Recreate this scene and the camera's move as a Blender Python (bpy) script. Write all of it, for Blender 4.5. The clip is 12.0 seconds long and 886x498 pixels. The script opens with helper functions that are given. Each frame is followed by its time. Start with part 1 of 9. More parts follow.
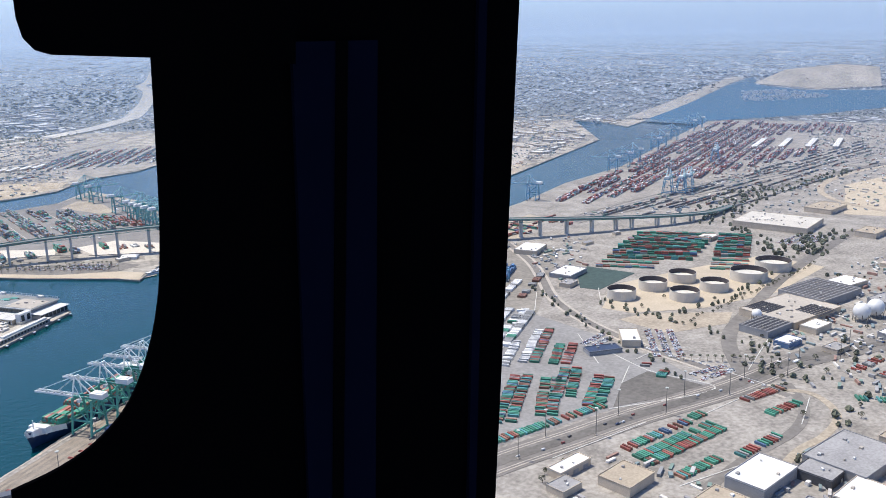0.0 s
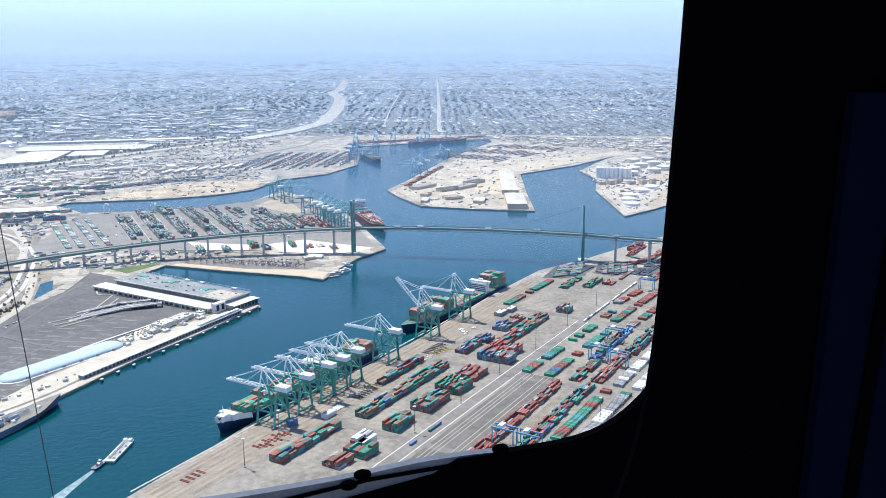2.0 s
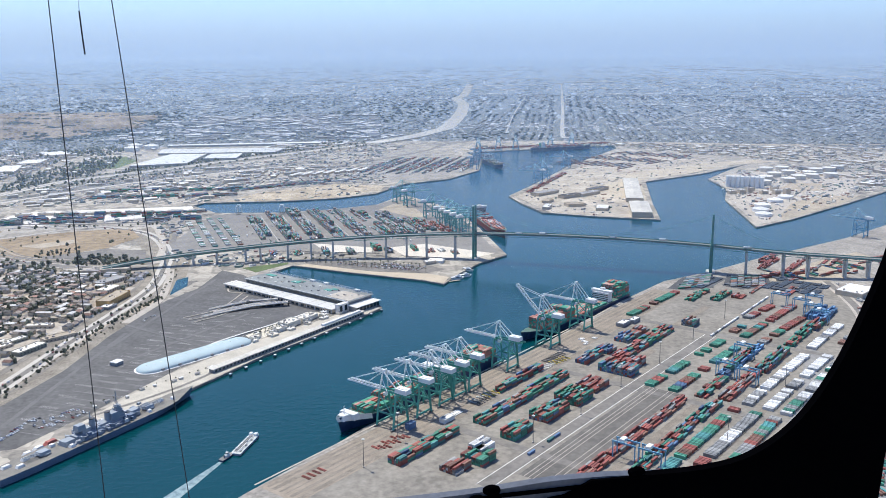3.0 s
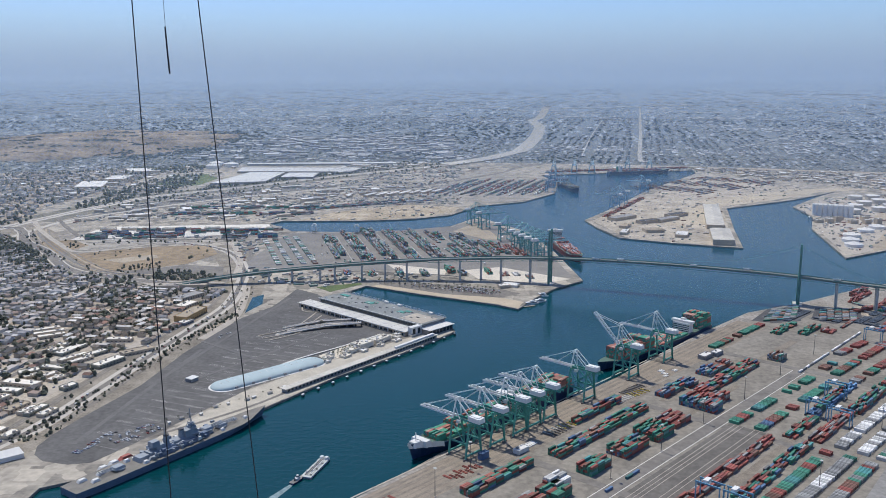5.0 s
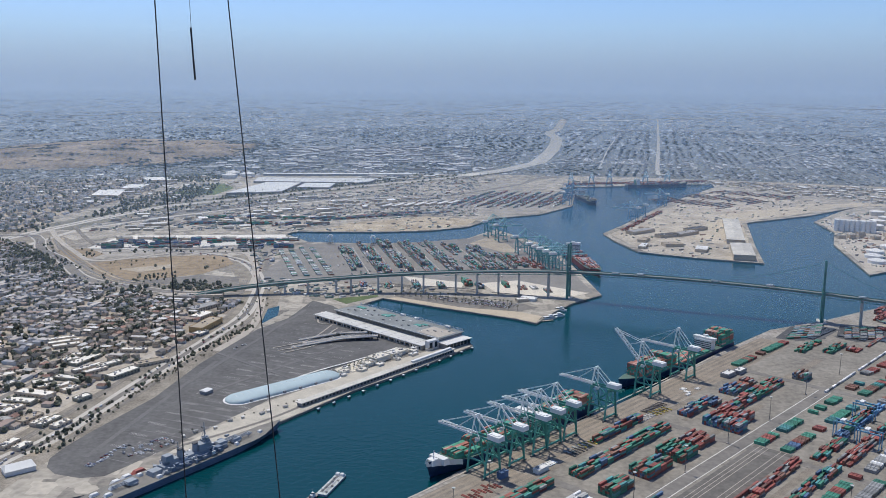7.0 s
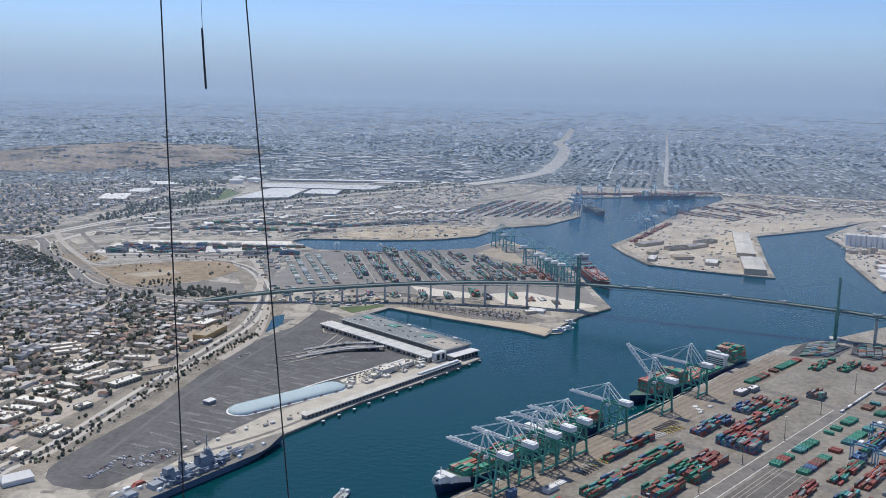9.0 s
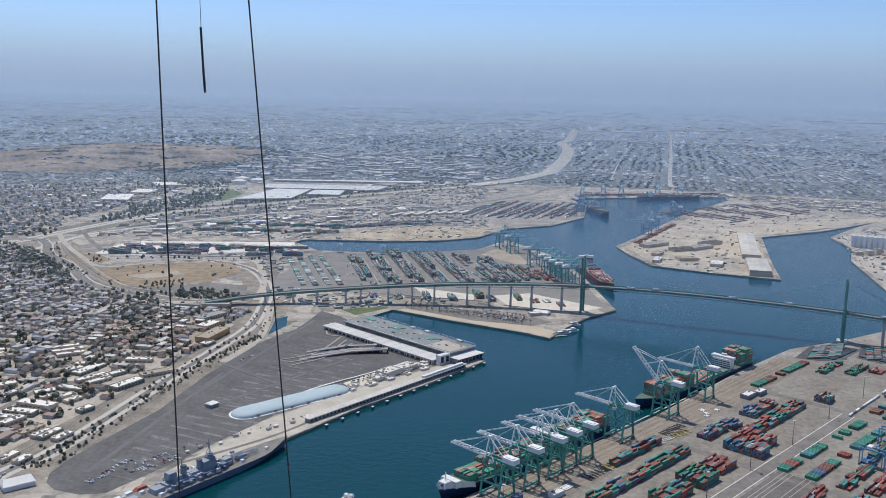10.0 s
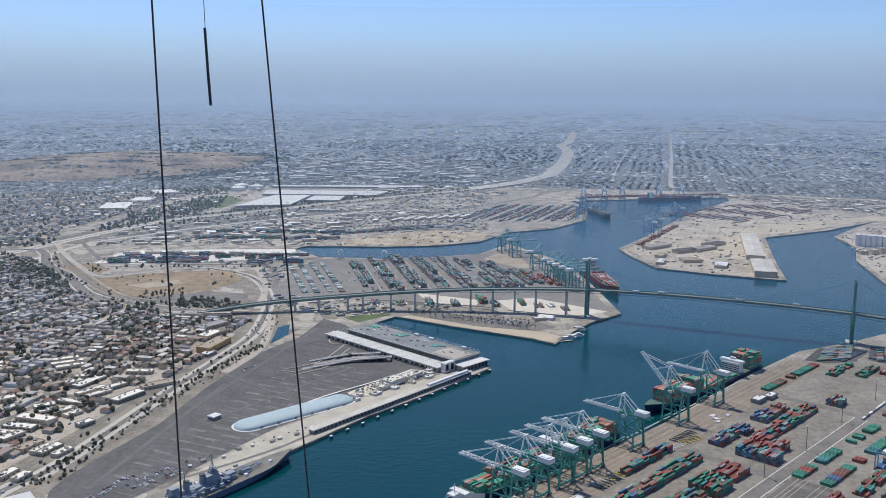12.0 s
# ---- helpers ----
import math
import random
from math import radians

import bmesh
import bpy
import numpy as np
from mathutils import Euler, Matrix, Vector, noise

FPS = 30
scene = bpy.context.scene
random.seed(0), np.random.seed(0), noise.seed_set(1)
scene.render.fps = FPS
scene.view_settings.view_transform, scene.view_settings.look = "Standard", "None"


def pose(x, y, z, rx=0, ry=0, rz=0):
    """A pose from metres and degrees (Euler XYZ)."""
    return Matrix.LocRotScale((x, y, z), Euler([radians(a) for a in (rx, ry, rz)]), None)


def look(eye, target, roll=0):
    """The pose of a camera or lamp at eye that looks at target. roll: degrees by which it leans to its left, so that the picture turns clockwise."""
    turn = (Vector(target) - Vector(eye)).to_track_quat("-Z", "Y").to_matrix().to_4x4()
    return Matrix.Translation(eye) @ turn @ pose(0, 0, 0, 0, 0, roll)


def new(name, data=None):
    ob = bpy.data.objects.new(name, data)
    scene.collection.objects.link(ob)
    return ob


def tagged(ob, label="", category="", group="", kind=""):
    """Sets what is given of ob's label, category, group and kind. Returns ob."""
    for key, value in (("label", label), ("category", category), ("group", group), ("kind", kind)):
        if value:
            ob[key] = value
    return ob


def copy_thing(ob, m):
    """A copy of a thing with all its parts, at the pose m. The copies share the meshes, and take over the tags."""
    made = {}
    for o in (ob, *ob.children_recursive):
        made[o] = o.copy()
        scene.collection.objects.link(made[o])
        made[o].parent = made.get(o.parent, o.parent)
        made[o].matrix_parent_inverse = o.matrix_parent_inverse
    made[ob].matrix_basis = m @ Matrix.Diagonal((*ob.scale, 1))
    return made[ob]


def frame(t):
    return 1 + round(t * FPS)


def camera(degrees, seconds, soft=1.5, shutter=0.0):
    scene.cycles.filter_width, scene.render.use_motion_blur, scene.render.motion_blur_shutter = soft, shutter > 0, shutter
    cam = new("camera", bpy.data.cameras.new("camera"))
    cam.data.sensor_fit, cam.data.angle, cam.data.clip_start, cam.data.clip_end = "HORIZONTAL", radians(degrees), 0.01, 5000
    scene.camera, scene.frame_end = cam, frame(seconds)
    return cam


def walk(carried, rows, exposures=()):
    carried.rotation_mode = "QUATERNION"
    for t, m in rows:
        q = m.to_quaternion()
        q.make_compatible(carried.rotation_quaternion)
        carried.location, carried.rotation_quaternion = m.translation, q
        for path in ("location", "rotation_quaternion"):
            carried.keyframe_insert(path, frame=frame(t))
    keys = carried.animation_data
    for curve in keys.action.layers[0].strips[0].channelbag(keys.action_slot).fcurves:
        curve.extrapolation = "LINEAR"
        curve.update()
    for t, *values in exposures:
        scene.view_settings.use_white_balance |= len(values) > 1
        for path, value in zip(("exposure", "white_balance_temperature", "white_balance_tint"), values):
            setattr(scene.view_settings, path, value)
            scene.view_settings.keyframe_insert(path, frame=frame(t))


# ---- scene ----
cam = camera(54.0, 12.0, soft=0.9)
PATH = [
    (0, (20.53, -47.25, 404.22), (419.69, 837.74, 164.49), -1.06),
    (0.5, (17.03, -42.74, 404.93), (377.82, 860.63, 173.08), -0.96),
    (1, (14.52, -38.67, 405.42), (329.16, 882.34, 175.76), -1.18),
    (1.5, (12.59, -35.34, 405.54), (272.41, 903.23, 178.42), -0.97),
    (2, (10.68, -32.09, 405.55), (227.29, 917.93, 180.73), -0.07),
    (2.5, (10.84, -28.61, 405.30), (149.10, 937.45, 187.10), 0.20),
    (3, (7.79, -25.08, 404.94), (89.91, 947.41, 186.95), -0.41),
    (5, (1.93, -4.95, 404.87), (2.77, 976.05, 210.89), -0.03),
    (5.5, (0.00, 0.00, 405.00), (-0.00, 981.76, 214.87), 0.20),
    (6, (-1.60, 3.91, 404.68), (-3.85, 986.25, 217.59), 0.35),
    (6.5, (-3.19, 7.74, 404.33), (-6.42, 991.02, 222.22), 0.45),
    (7, (-4.71, 12.38, 404.32), (-20.10, 995.65, 222.84), 0.37),
    (9, (-11.30, 33.24, 405.14), (-32.32, 1017.92, 232.06), 1.18),
    (9.5, (-12.54, 37.97, 405.30), (-36.61, 1022.65, 232.58), 1.25),
    (10, (-13.62, 42.97, 405.63), (-37.89, 1027.63, 232.86), 1.16),
    (10.5, (-15.61, 48.48, 406.17), (-40.26, 1033.14, 233.42), 0.66),
    (11, (-16.88, 53.09, 406.26), (-40.68, 1038.05, 235.14), 0.54),
    (11.5, (-18.37, 57.09, 406.11), (-38.02, 1042.11, 234.76), 0.64),
    (12, (-19.98, 61.22, 406.28), (-43.73, 1046.56, 237.33), 0.39),]
walk(cam, [(t, look(eye, target, roll)) for t, eye, target, roll in PATH],
     exposures=[(0, 0.62, 6750, 10), (0.6, 0.8, 6700, 10), (1.0, 0.82, 6450, 6), (2.0, 0.92, 6450, 6), (2.6, 0.78, 6480, 7), (3.2, 0.5, 6550, 7), (4.8, 0.1, 6600, 8), (5.5, 0.05, 6600, 8), (7.2, 0.05, 6600, 8), (8.8, 0.05, 6600, 8), (12, 0.05, 6600, 8)])

# ---- light: clear hazy midday, sun high on the left ahead ----
SUN_EL, SUN_AZ = 64.0, -36.0      # degrees; azimuth from +y, to the right positive
world = bpy.data.worlds.new("sky")
scene.world = world
world.use_nodes = True
wn = world.node_tree.nodes
sky = wn.new("ShaderNodeTexSky")
sky.sky_type, sky.sun_disc = "NISHITA", False
sky.sun_elevation, sky.sun_rotation = radians(SUN_EL), radians(SUN_AZ)
sky.altitude, sky.air_density, sky.dust_density, sky.ozone_density = 2200, 1.0, 3.0, 4.0
wn["Background"].inputs["Strength"].default_value = 0.12
haze = wn.new("ShaderNodeMix")
haze.data_type, haze.blend_type = "RGBA", "MULTIPLY"
haze.inputs["Factor"].default_value, haze.inputs["B"].default_value = 1.0, (0.88, 0.965, 1.14, 1)     # marine haze
world.node_tree.links.new(sky.outputs["Color"], haze.inputs["A"])
world.node_tree.links.new(haze.outputs["Result"], wn["Background"].inputs["Color"])
sun = new("sun", bpy.data.lights.new("sun", "SUN"))
sun.data.energy, sun.data.angle, sun.data.color = 3.1, radians(0.6), (1.0, 0.955, 0.88)
toward = Vector((math.sin(radians(SUN_AZ)) * math.cos(radians(SUN_EL)), math.cos(radians(SUN_AZ)) * math.cos(radians(SUN_EL)), math.sin(radians(SUN_EL))))
sun.matrix_world = look(toward * 900, (0, 0, 0))


# ---- materials ----
def mat(name, color, rough=0.8, metal=0.0, var=0.25, size=8.0, fine=0.0, bump=0.0, tint=None, per=""):
    """Procedural surface: base colour, broken up at two scales (size and a tenth of it) towards tint; per: 'object' or 'island' shade steps."""
    m = bpy.data.materials.new(name)
    m.use_nodes = True
    n, l = m.node_tree.nodes, m.node_tree.links
    p = n["Principled BSDF"]
    p.inputs["Roughness"].default_value, p.inputs["Metallic"].default_value = rough, metal
    co = n.new("ShaderNodeTexCoord")
    big, small = n.new("ShaderNodeTexNoise"), n.new("ShaderNodeTexNoise")
    big.inputs["Scale"].default_value, small.inputs["Scale"].default_value = 1.0 / size, 10.0 / size
    big.inputs["Detail"].default_value = 5
    src = co.outputs["Object"]
    l.new(src, big.inputs["Vector"]); l.new(src, small.inputs["Vector"])
    add = n.new("ShaderNodeMath"); add.operation = "ADD"
    l.new(big.outputs["Fac"], add.inputs[0]); l.new(small.outputs["Fac"], add.inputs[1])
    ramp = n.new("ShaderNodeMapRange")
    ramp.inputs["From Min"].default_value, ramp.inputs["From Max"].default_value = 0.7, 1.3
    l.new(add.outputs[0], ramp.inputs["Value"])
    mix = n.new("ShaderNodeMix"); mix.data_type = "RGBA"
    a = [c * (1 - var) for c in color]
    b = tint or [min(1, c * (1 + var * 0.7)) for c in color]
    mix.inputs["A"].default_value, mix.inputs["B"].default_value = (*a, 1), (*b, 1)
    l.new(ramp.outputs["Result"], mix.inputs["Factor"])
    out = mix.outputs["Result"]
    if per:
        if per == "object":
            r = n.new("ShaderNodeObjectInfo").outputs["Random"]
        else:
            r = n.new("ShaderNodeNewGeometry").outputs["Random Per Island"]
        hsv = n.new("ShaderNodeHueSaturation")
        mr = n.new("ShaderNodeMapRange")
        mr.inputs["To Min"].default_value, mr.inputs["To Max"].default_value = 0.6, 1.35
        l.new(r, mr.inputs["Value"]); l.new(mr.outputs["Result"], hsv.inputs["Value"]); l.new(out, hsv.inputs["Color"])
        out = hsv.outputs["Color"]
    l.new(out, p.inputs["Base Color"])
    if bump:
        bn = n.new("ShaderNodeBump")
        bn.inputs["Strength"].default_value, bn.inputs["Distance"].default_value = bump, fine or 0.2
        l.new(small.outputs["Fac"], bn.inputs["Height"]); l.new(bn.outputs["Normal"], p.inputs["Normal"])
    return m


def pick(name, colours, rough=0.75, var=0.12):
    """A surface whose every island takes one of several colours."""
    m = mat(name, (0.5, 0.5, 0.5), rough, var=var, size=4)
    n, l = m.node_tree.nodes, m.node_tree.links
    r = n.new("ShaderNodeNewGeometry").outputs["Random Per Island"]
    ramp = n.new("ShaderNodeValToRGB")
    ramp.color_ramp.interpolation = "CONSTANT"
    el = ramp.color_ramp.elements
    while len(el) < len(colours):
        el.new(0.5)
    for i, c in enumerate(colours):
        el[i].position, el[i].color = i / len(colours), (*c, 1)
    l.new(r, ramp.inputs["Fac"])
    mul = n.new("ShaderNodeMix"); mul.data_type, mul.blend_type = "RGBA", "MULTIPLY"
    mul.inputs["Factor"].default_value = 1.0
    old = n["Principled BSDF"].inputs["Base Color"].links[0].from_socket
    gain = n.new("ShaderNodeMix"); gain.data_type, gain.blend_type = "RGBA", "ADD"
    gain.inputs["Factor"].default_value = 1.0
    l.new(old, gain.inputs["A"]); l.new(old, gain.inputs["B"])
    l.new(ramp.outputs["Color"], mul.inputs["A"]); l.new(gain.outputs["Result"], mul.inputs["B"])
    l.new(mul.outputs["Result"], n["Principled BSDF"].inputs["Base Color"])
    return m


def water_mat(name, deep, rough, basin=(0.018, 0.108, 0.19)):
    m = bpy.data.materials.new(name)
    m.use_nodes = True
    n, l = m.node_tree.nodes, m.node_tree.links
    p = n["Principled BSDF"]
    p.inputs["Roughness"].default_value, p.inputs["IOR"].default_value = rough, 1.33
    co = n.new("ShaderNodeTexCoord")
    stretch = n.new("ShaderNodeMapping"); stretch.inputs["Scale"].default_value = (1, 0.45, 1)
    l.new(co.outputs["Object"], stretch.inputs["Vector"])
    streak = n.new("ShaderNodeTexNoise"); streak.inputs["Scale"].default_value = 0.004; streak.inputs["Detail"].default_value = 6
    l.new(stretch.outputs["Vector"], streak.inputs["Vector"])
    mix = n.new("ShaderNodeMix"); mix.data_type = "RGBA"
    mix.inputs["A"].default_value, mix.inputs["B"].default_value = (*[c * 0.8 for c in deep], 1), (*[c * 1.2 for c in deep], 1)
    l.new(streak.outputs["Fac"], mix.inputs["Factor"])
    # distance haze mixed into the water colour: inner basins turn bluer with y
    xyz, inner, far_haze = n.new("ShaderNodeSeparateXYZ"), n.new("ShaderNodeMapRange"), n.new("ShaderNodeMix")
    far_haze.data_type = "RGBA"
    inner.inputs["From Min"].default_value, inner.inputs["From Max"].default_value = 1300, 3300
    l.new(co.outputs["Object"], xyz.inputs[0]); l.new(xyz.outputs["Y"], inner.inputs["Value"]); l.new(inner.outputs["Result"], far_haze.inputs["Factor"])
    l.new(mix.outputs["Result"], far_haze.inputs["A"]); far_haze.inputs["B"].default_value = (*basin, 1)
    l.new(far_haze.outputs["Result"], p.inputs["Base Color"])
    wave = n.new("ShaderNodeTexNoise"); wave.inputs["Scale"].default_value = 0.12; wave.inputs["Detail"].default_value = 8
    l.new(co.outputs["Object"], wave.inputs["Vector"])
    bn = n.new("ShaderNodeBump"); bn.inputs["Strength"].default_value, bn.inputs["Distance"].default_value = 0.6, 0.8
    l.new(wave.outputs["Fac"], bn.inputs["Height"]); l.new(bn.outputs["Normal"], p.inputs["Normal"])
    return m


def town_ground(name, dark, pale, size, hazed=None):
    """Built-up land: streets, lots and yards as a patchwork of cells."""
    m = bpy.data.materials.new(name)
    m.use_nodes = True
    n, l = m.node_tree.nodes, m.node_tree.links
    p = n["Principled BSDF"]; p.inputs["Roughness"].default_value = 0.95
    co = n.new("ShaderNodeTexCoord")
    cell = n.new("ShaderNodeTexVoronoi"); cell.inputs["Scale"].default_value = 1 / size; cell.distance = "CHEBYCHEV"
    broad = n.new("ShaderNodeTexNoise"); broad.inputs["Scale"].default_value = 0.08 / size; broad.inputs["Detail"].default_value = 6
    grain = n.new("ShaderNodeTexNoise"); grain.inputs["Scale"].default_value = 0.12
    for x in (cell, broad, grain):
        l.new(co.outputs["Object"], x.inputs["Vector"])
    bw = n.new("ShaderNodeRGBToBW"); l.new(cell.outputs["Color"], bw.inputs["Color"])
    a = n.new("ShaderNodeMath"); a.operation = "ADD"; l.new(bw.outputs[0], a.inputs[0]); l.new(broad.outputs["Fac"], a.inputs[1])
    b = n.new("ShaderNodeMath"); b.operation = "ADD"; l.new(a.outputs[0], b.inputs[0]); l.new(grain.outputs["Fac"], b.inputs[1])
    r = n.new("ShaderNodeMapRange"); r.inputs["From Min"].default_value, r.inputs["From Max"].default_value = 0.9, 2.1
    l.new(b.outputs[0], r.inputs["Value"])
    mix = n.new("ShaderNodeMix"); mix.data_type = "RGBA"
    mix.inputs["A"].default_value, mix.inputs["B"].default_value = (*dark, 1), (*pale, 1)
    l.new(r.outputs["Result"], mix.inputs["Factor"]); out = mix.outputs["Result"]
    if hazed:
        spot = n.new("ShaderNodeTexVoronoi"); spot.inputs["Scale"].default_value = 0.07; spot.distance = "CHEBYCHEV"
        l.new(co.outputs["Object"], spot.inputs["Vector"])
        sb = n.new("ShaderNodeRGBToBW"); l.new(spot.outputs["Color"], sb.inputs["Color"])
        few = n.new("ShaderNodeMapRange"); few.inputs["From Min"].default_value, few.inputs["From Max"].default_value = 0.76, 0.82
        l.new(sb.outputs[0], few.inputs["Value"])
        roofs = n.new("ShaderNodeMix"); roofs.data_type = "RGBA"; roofs.inputs["B"].default_value = (0.47, 0.49, 0.51, 1)
        l.new(few.outputs["Result"], roofs.inputs["Factor"]); l.new(out, roofs.inputs["A"])
        out = roofs.outputs["Result"]
    l.new(out, p.inputs["Base Color"])
    return m


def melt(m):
    """Puts haze into a material: with distance and height, more haze bank shows through."""
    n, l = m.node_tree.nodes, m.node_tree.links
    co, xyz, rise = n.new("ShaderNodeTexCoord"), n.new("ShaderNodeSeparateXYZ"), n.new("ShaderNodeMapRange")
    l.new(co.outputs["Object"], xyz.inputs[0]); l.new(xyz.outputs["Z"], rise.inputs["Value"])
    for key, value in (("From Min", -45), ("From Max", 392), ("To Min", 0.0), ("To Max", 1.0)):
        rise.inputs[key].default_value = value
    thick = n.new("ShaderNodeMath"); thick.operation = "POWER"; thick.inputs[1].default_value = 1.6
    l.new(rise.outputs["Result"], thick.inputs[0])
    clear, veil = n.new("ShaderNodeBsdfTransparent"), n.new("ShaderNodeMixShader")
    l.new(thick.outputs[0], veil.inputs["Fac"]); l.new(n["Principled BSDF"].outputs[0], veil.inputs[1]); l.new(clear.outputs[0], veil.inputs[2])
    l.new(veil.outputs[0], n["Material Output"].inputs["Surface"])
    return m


CONCRETE = mat("yard_concrete", (0.30, 0.272, 0.235), 0.9, var=0.38, size=45, tint=(0.42, 0.385, 0.335))
PALE_CONCRETE = mat("pale_concrete", (0.46, 0.41, 0.345), 0.9, var=0.2, size=40)
ASPHALT = mat("asphalt", (0.15, 0.138, 0.122), 0.9, var=0.3, size=50)
OLD_ASPHALT = mat("old_asphalt", (0.205, 0.188, 0.167), 0.9, var=0.3, size=70)
DIRT = mat("dry_dirt", (0.42, 0.355, 0.27), 0.95, var=0.3, size=40)
BROWN_HILL = mat("dry_grass_hill", (0.31, 0.235, 0.15), 0.95, var=0.35, size=160)
# hill brown with haze faded in by melt
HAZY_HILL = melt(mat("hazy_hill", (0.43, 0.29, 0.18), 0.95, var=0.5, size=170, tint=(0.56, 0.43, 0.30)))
GRASS = mat("grass", (0.11, 0.15, 0.06), 0.95, var=0.35, size=30)
SAND = mat("sand", (0.50, 0.42, 0.31), 0.95, var=0.15, size=30)
QUAY = mat("quay_concrete", (0.30, 0.28, 0.25), 0.85, var=0.3, size=20)
# bluer than LEAF: some haze over the far bank is in this colour
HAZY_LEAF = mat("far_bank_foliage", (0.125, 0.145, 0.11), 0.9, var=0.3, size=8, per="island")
URBAN = town_ground("urban_land", (0.115, 0.10, 0.08), (0.52, 0.435, 0.335), 34)
INDUSTRIAL = town_ground("industrial_land", (0.115, 0.108, 0.098), (0.54, 0.485, 0.40), 26)
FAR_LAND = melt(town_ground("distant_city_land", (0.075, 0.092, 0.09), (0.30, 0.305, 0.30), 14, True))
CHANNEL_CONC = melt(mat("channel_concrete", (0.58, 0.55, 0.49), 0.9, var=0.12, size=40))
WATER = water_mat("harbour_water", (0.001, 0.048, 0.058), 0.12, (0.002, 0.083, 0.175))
# lighter than WATER: haze over the far channel put into its colour
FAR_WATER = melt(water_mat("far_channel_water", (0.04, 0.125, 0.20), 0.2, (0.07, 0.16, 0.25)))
WHITE_ROOF = mat("white_roof", (0.74, 0.72, 0.68), 0.7, var=0.18, size=18)
GREY_ROOF = mat("grey_roof", (0.33, 0.32, 0.31), 0.8, var=0.25, size=25)
TAN_ROOF = mat("tan_roof", (0.42, 0.35, 0.26), 0.85, var=0.2, size=25)
DARK_ROOF = mat("dark_roof", (0.08, 0.08, 0.085), 0.7, var=0.3, size=20)
TAN_WALL = mat("tan_wall", (0.56, 0.47, 0.36), 0.85, var=0.15, size=10)
GREY_WALL = mat("grey_wall", (0.30, 0.30, 0.30), 0.85, var=0.15, size=10)
BLUE_ROOF = mat("pale_blue_membrane", (0.41, 0.51, 0.53), 0.65, var=0.08, size=15)
GLASS_DARK = mat("dark_glazing", (0.03, 0.045, 0.055), 0.15, var=0.2, size=6)
BRIDGE_GREEN = mat("bridge_green_paint", (0.075, 0.23, 0.20), 0.6, var=0.15, size=12)
BRIDGE_DECK = mat("bridge_deck", (0.17, 0.19, 0.18), 0.85, var=0.2, size=25)
BRIDGE_CONC = mat("bridge_concrete", (0.50, 0.49, 0.46), 0.85, var=0.2, size=10)
CRANE_GREEN = mat("crane_green_paint", (0.085, 0.34, 0.275), 0.5, var=0.2, size=8)
CRANE_WHITE = mat("crane_white_paint", (0.80, 0.80, 0.77), 0.5, var=0.1, size=8)
CRANE_BLUE = mat("crane_blue_paint", (0.16, 0.36, 0.50), 0.5, var=0.2, size=8)
CRANE_TEAL = mat("crane_teal_paint", (0.11, 0.36, 0.37), 0.5, var=0.2, size=8)
CRANE_TEAL_PALE = mat("crane_pale_teal_paint", (0.34, 0.58, 0.58), 0.5, var=0.15, size=8)
CRANE_PALE = mat("crane_pale_blue_paint", (0.42, 0.60, 0.66), 0.5, var=0.15, size=8)
WAREHOUSE_ROOF = mat("weathered_cream_roof", (0.56, 0.53, 0.47), 0.75, var=0.28, size=30)
HULL_BLUE = mat("hull_navy", (0.018, 0.045, 0.11), 0.4, var=0.2, size=20)
HULL_RED = mat("hull_red", (0.26, 0.05, 0.045), 0.5, var=0.2, size=20)
HULL_GREY = mat("naval_grey", (0.30, 0.33, 0.36), 0.55, var=0.15, size=10)
WHITE_PAINT = mat("white_paint", (0.74, 0.73, 0.70), 0.5, var=0.08, size=6)
LINE_PAINT = mat("road_paint", (0.62, 0.60, 0.55), 0.8, var=0.15, size=6)
STEEL = mat("weathered_steel", (0.20, 0.19, 0.18), 0.6, 0.3, var=0.3, size=6)
TANK_WALL = mat("tank_cream_paint", (0.62, 0.57, 0.49), 0.6, var=0.1, size=8)
# near-black lining: the shade inside the open tanks put into the colour
TANK_INNER = mat("shaded_tank_lining", (0.07, 0.06, 0.065), 0.8, var=0.25, size=6)
FREEWAY_CONC = mat("freeway_concrete", (0.52, 0.48, 0.42), 0.9, var=0.12, size=40)
TANK_FLOOR = mat("floating_roof", (0.70, 0.66, 0.58), 0.6, var=0.12, size=8)
# near-black, no gloss: the pillar's backlit shade is put into the colour
BLACK_FRAME = mat("backlit_black_trim", (0.0012, 0.0012, 0.0016), 1.0, var=0.15, size=3)
# faint blue highlight along the pillar's edges, put into the base colour
BLUE_HIGHLIGHT = mat("blue_highlight_trim", (0.002, 0.003, 0.009), 1.0, var=0.15, size=3)
for m in (BLACK_FRAME, BLUE_HIGHLIGHT):
    m.node_tree.nodes["Principled BSDF"].inputs["Specular IOR Level"].default_value = 0.0
STEEL_CABLE = mat("dark_wire_rope", (0.02, 0.022, 0.026), 0.6, var=0.2, size=3)
C_GREEN = mat("container_green", (0.065, 0.265, 0.18), 0.6, var=0.2, size=9, per="object")
C_RED = mat("container_red", (0.30, 0.085, 0.065), 0.6, var=0.2, size=9, per="object")
C_RUST = mat("container_brown", (0.23, 0.115, 0.08), 0.6, var=0.2, size=9, per="object")
C_BLUE = mat("container_blue", (0.085, 0.15, 0.26), 0.6, var=0.2, size=9, per="object")
C_TEAL = mat("container_teal", (0.075, 0.25, 0.24), 0.6, var=0.2, size=9, per="object")
C_WHITE = mat("container_white", (0.76, 0.75, 0.72), 0.6, var=0.08, size=9, per="object")
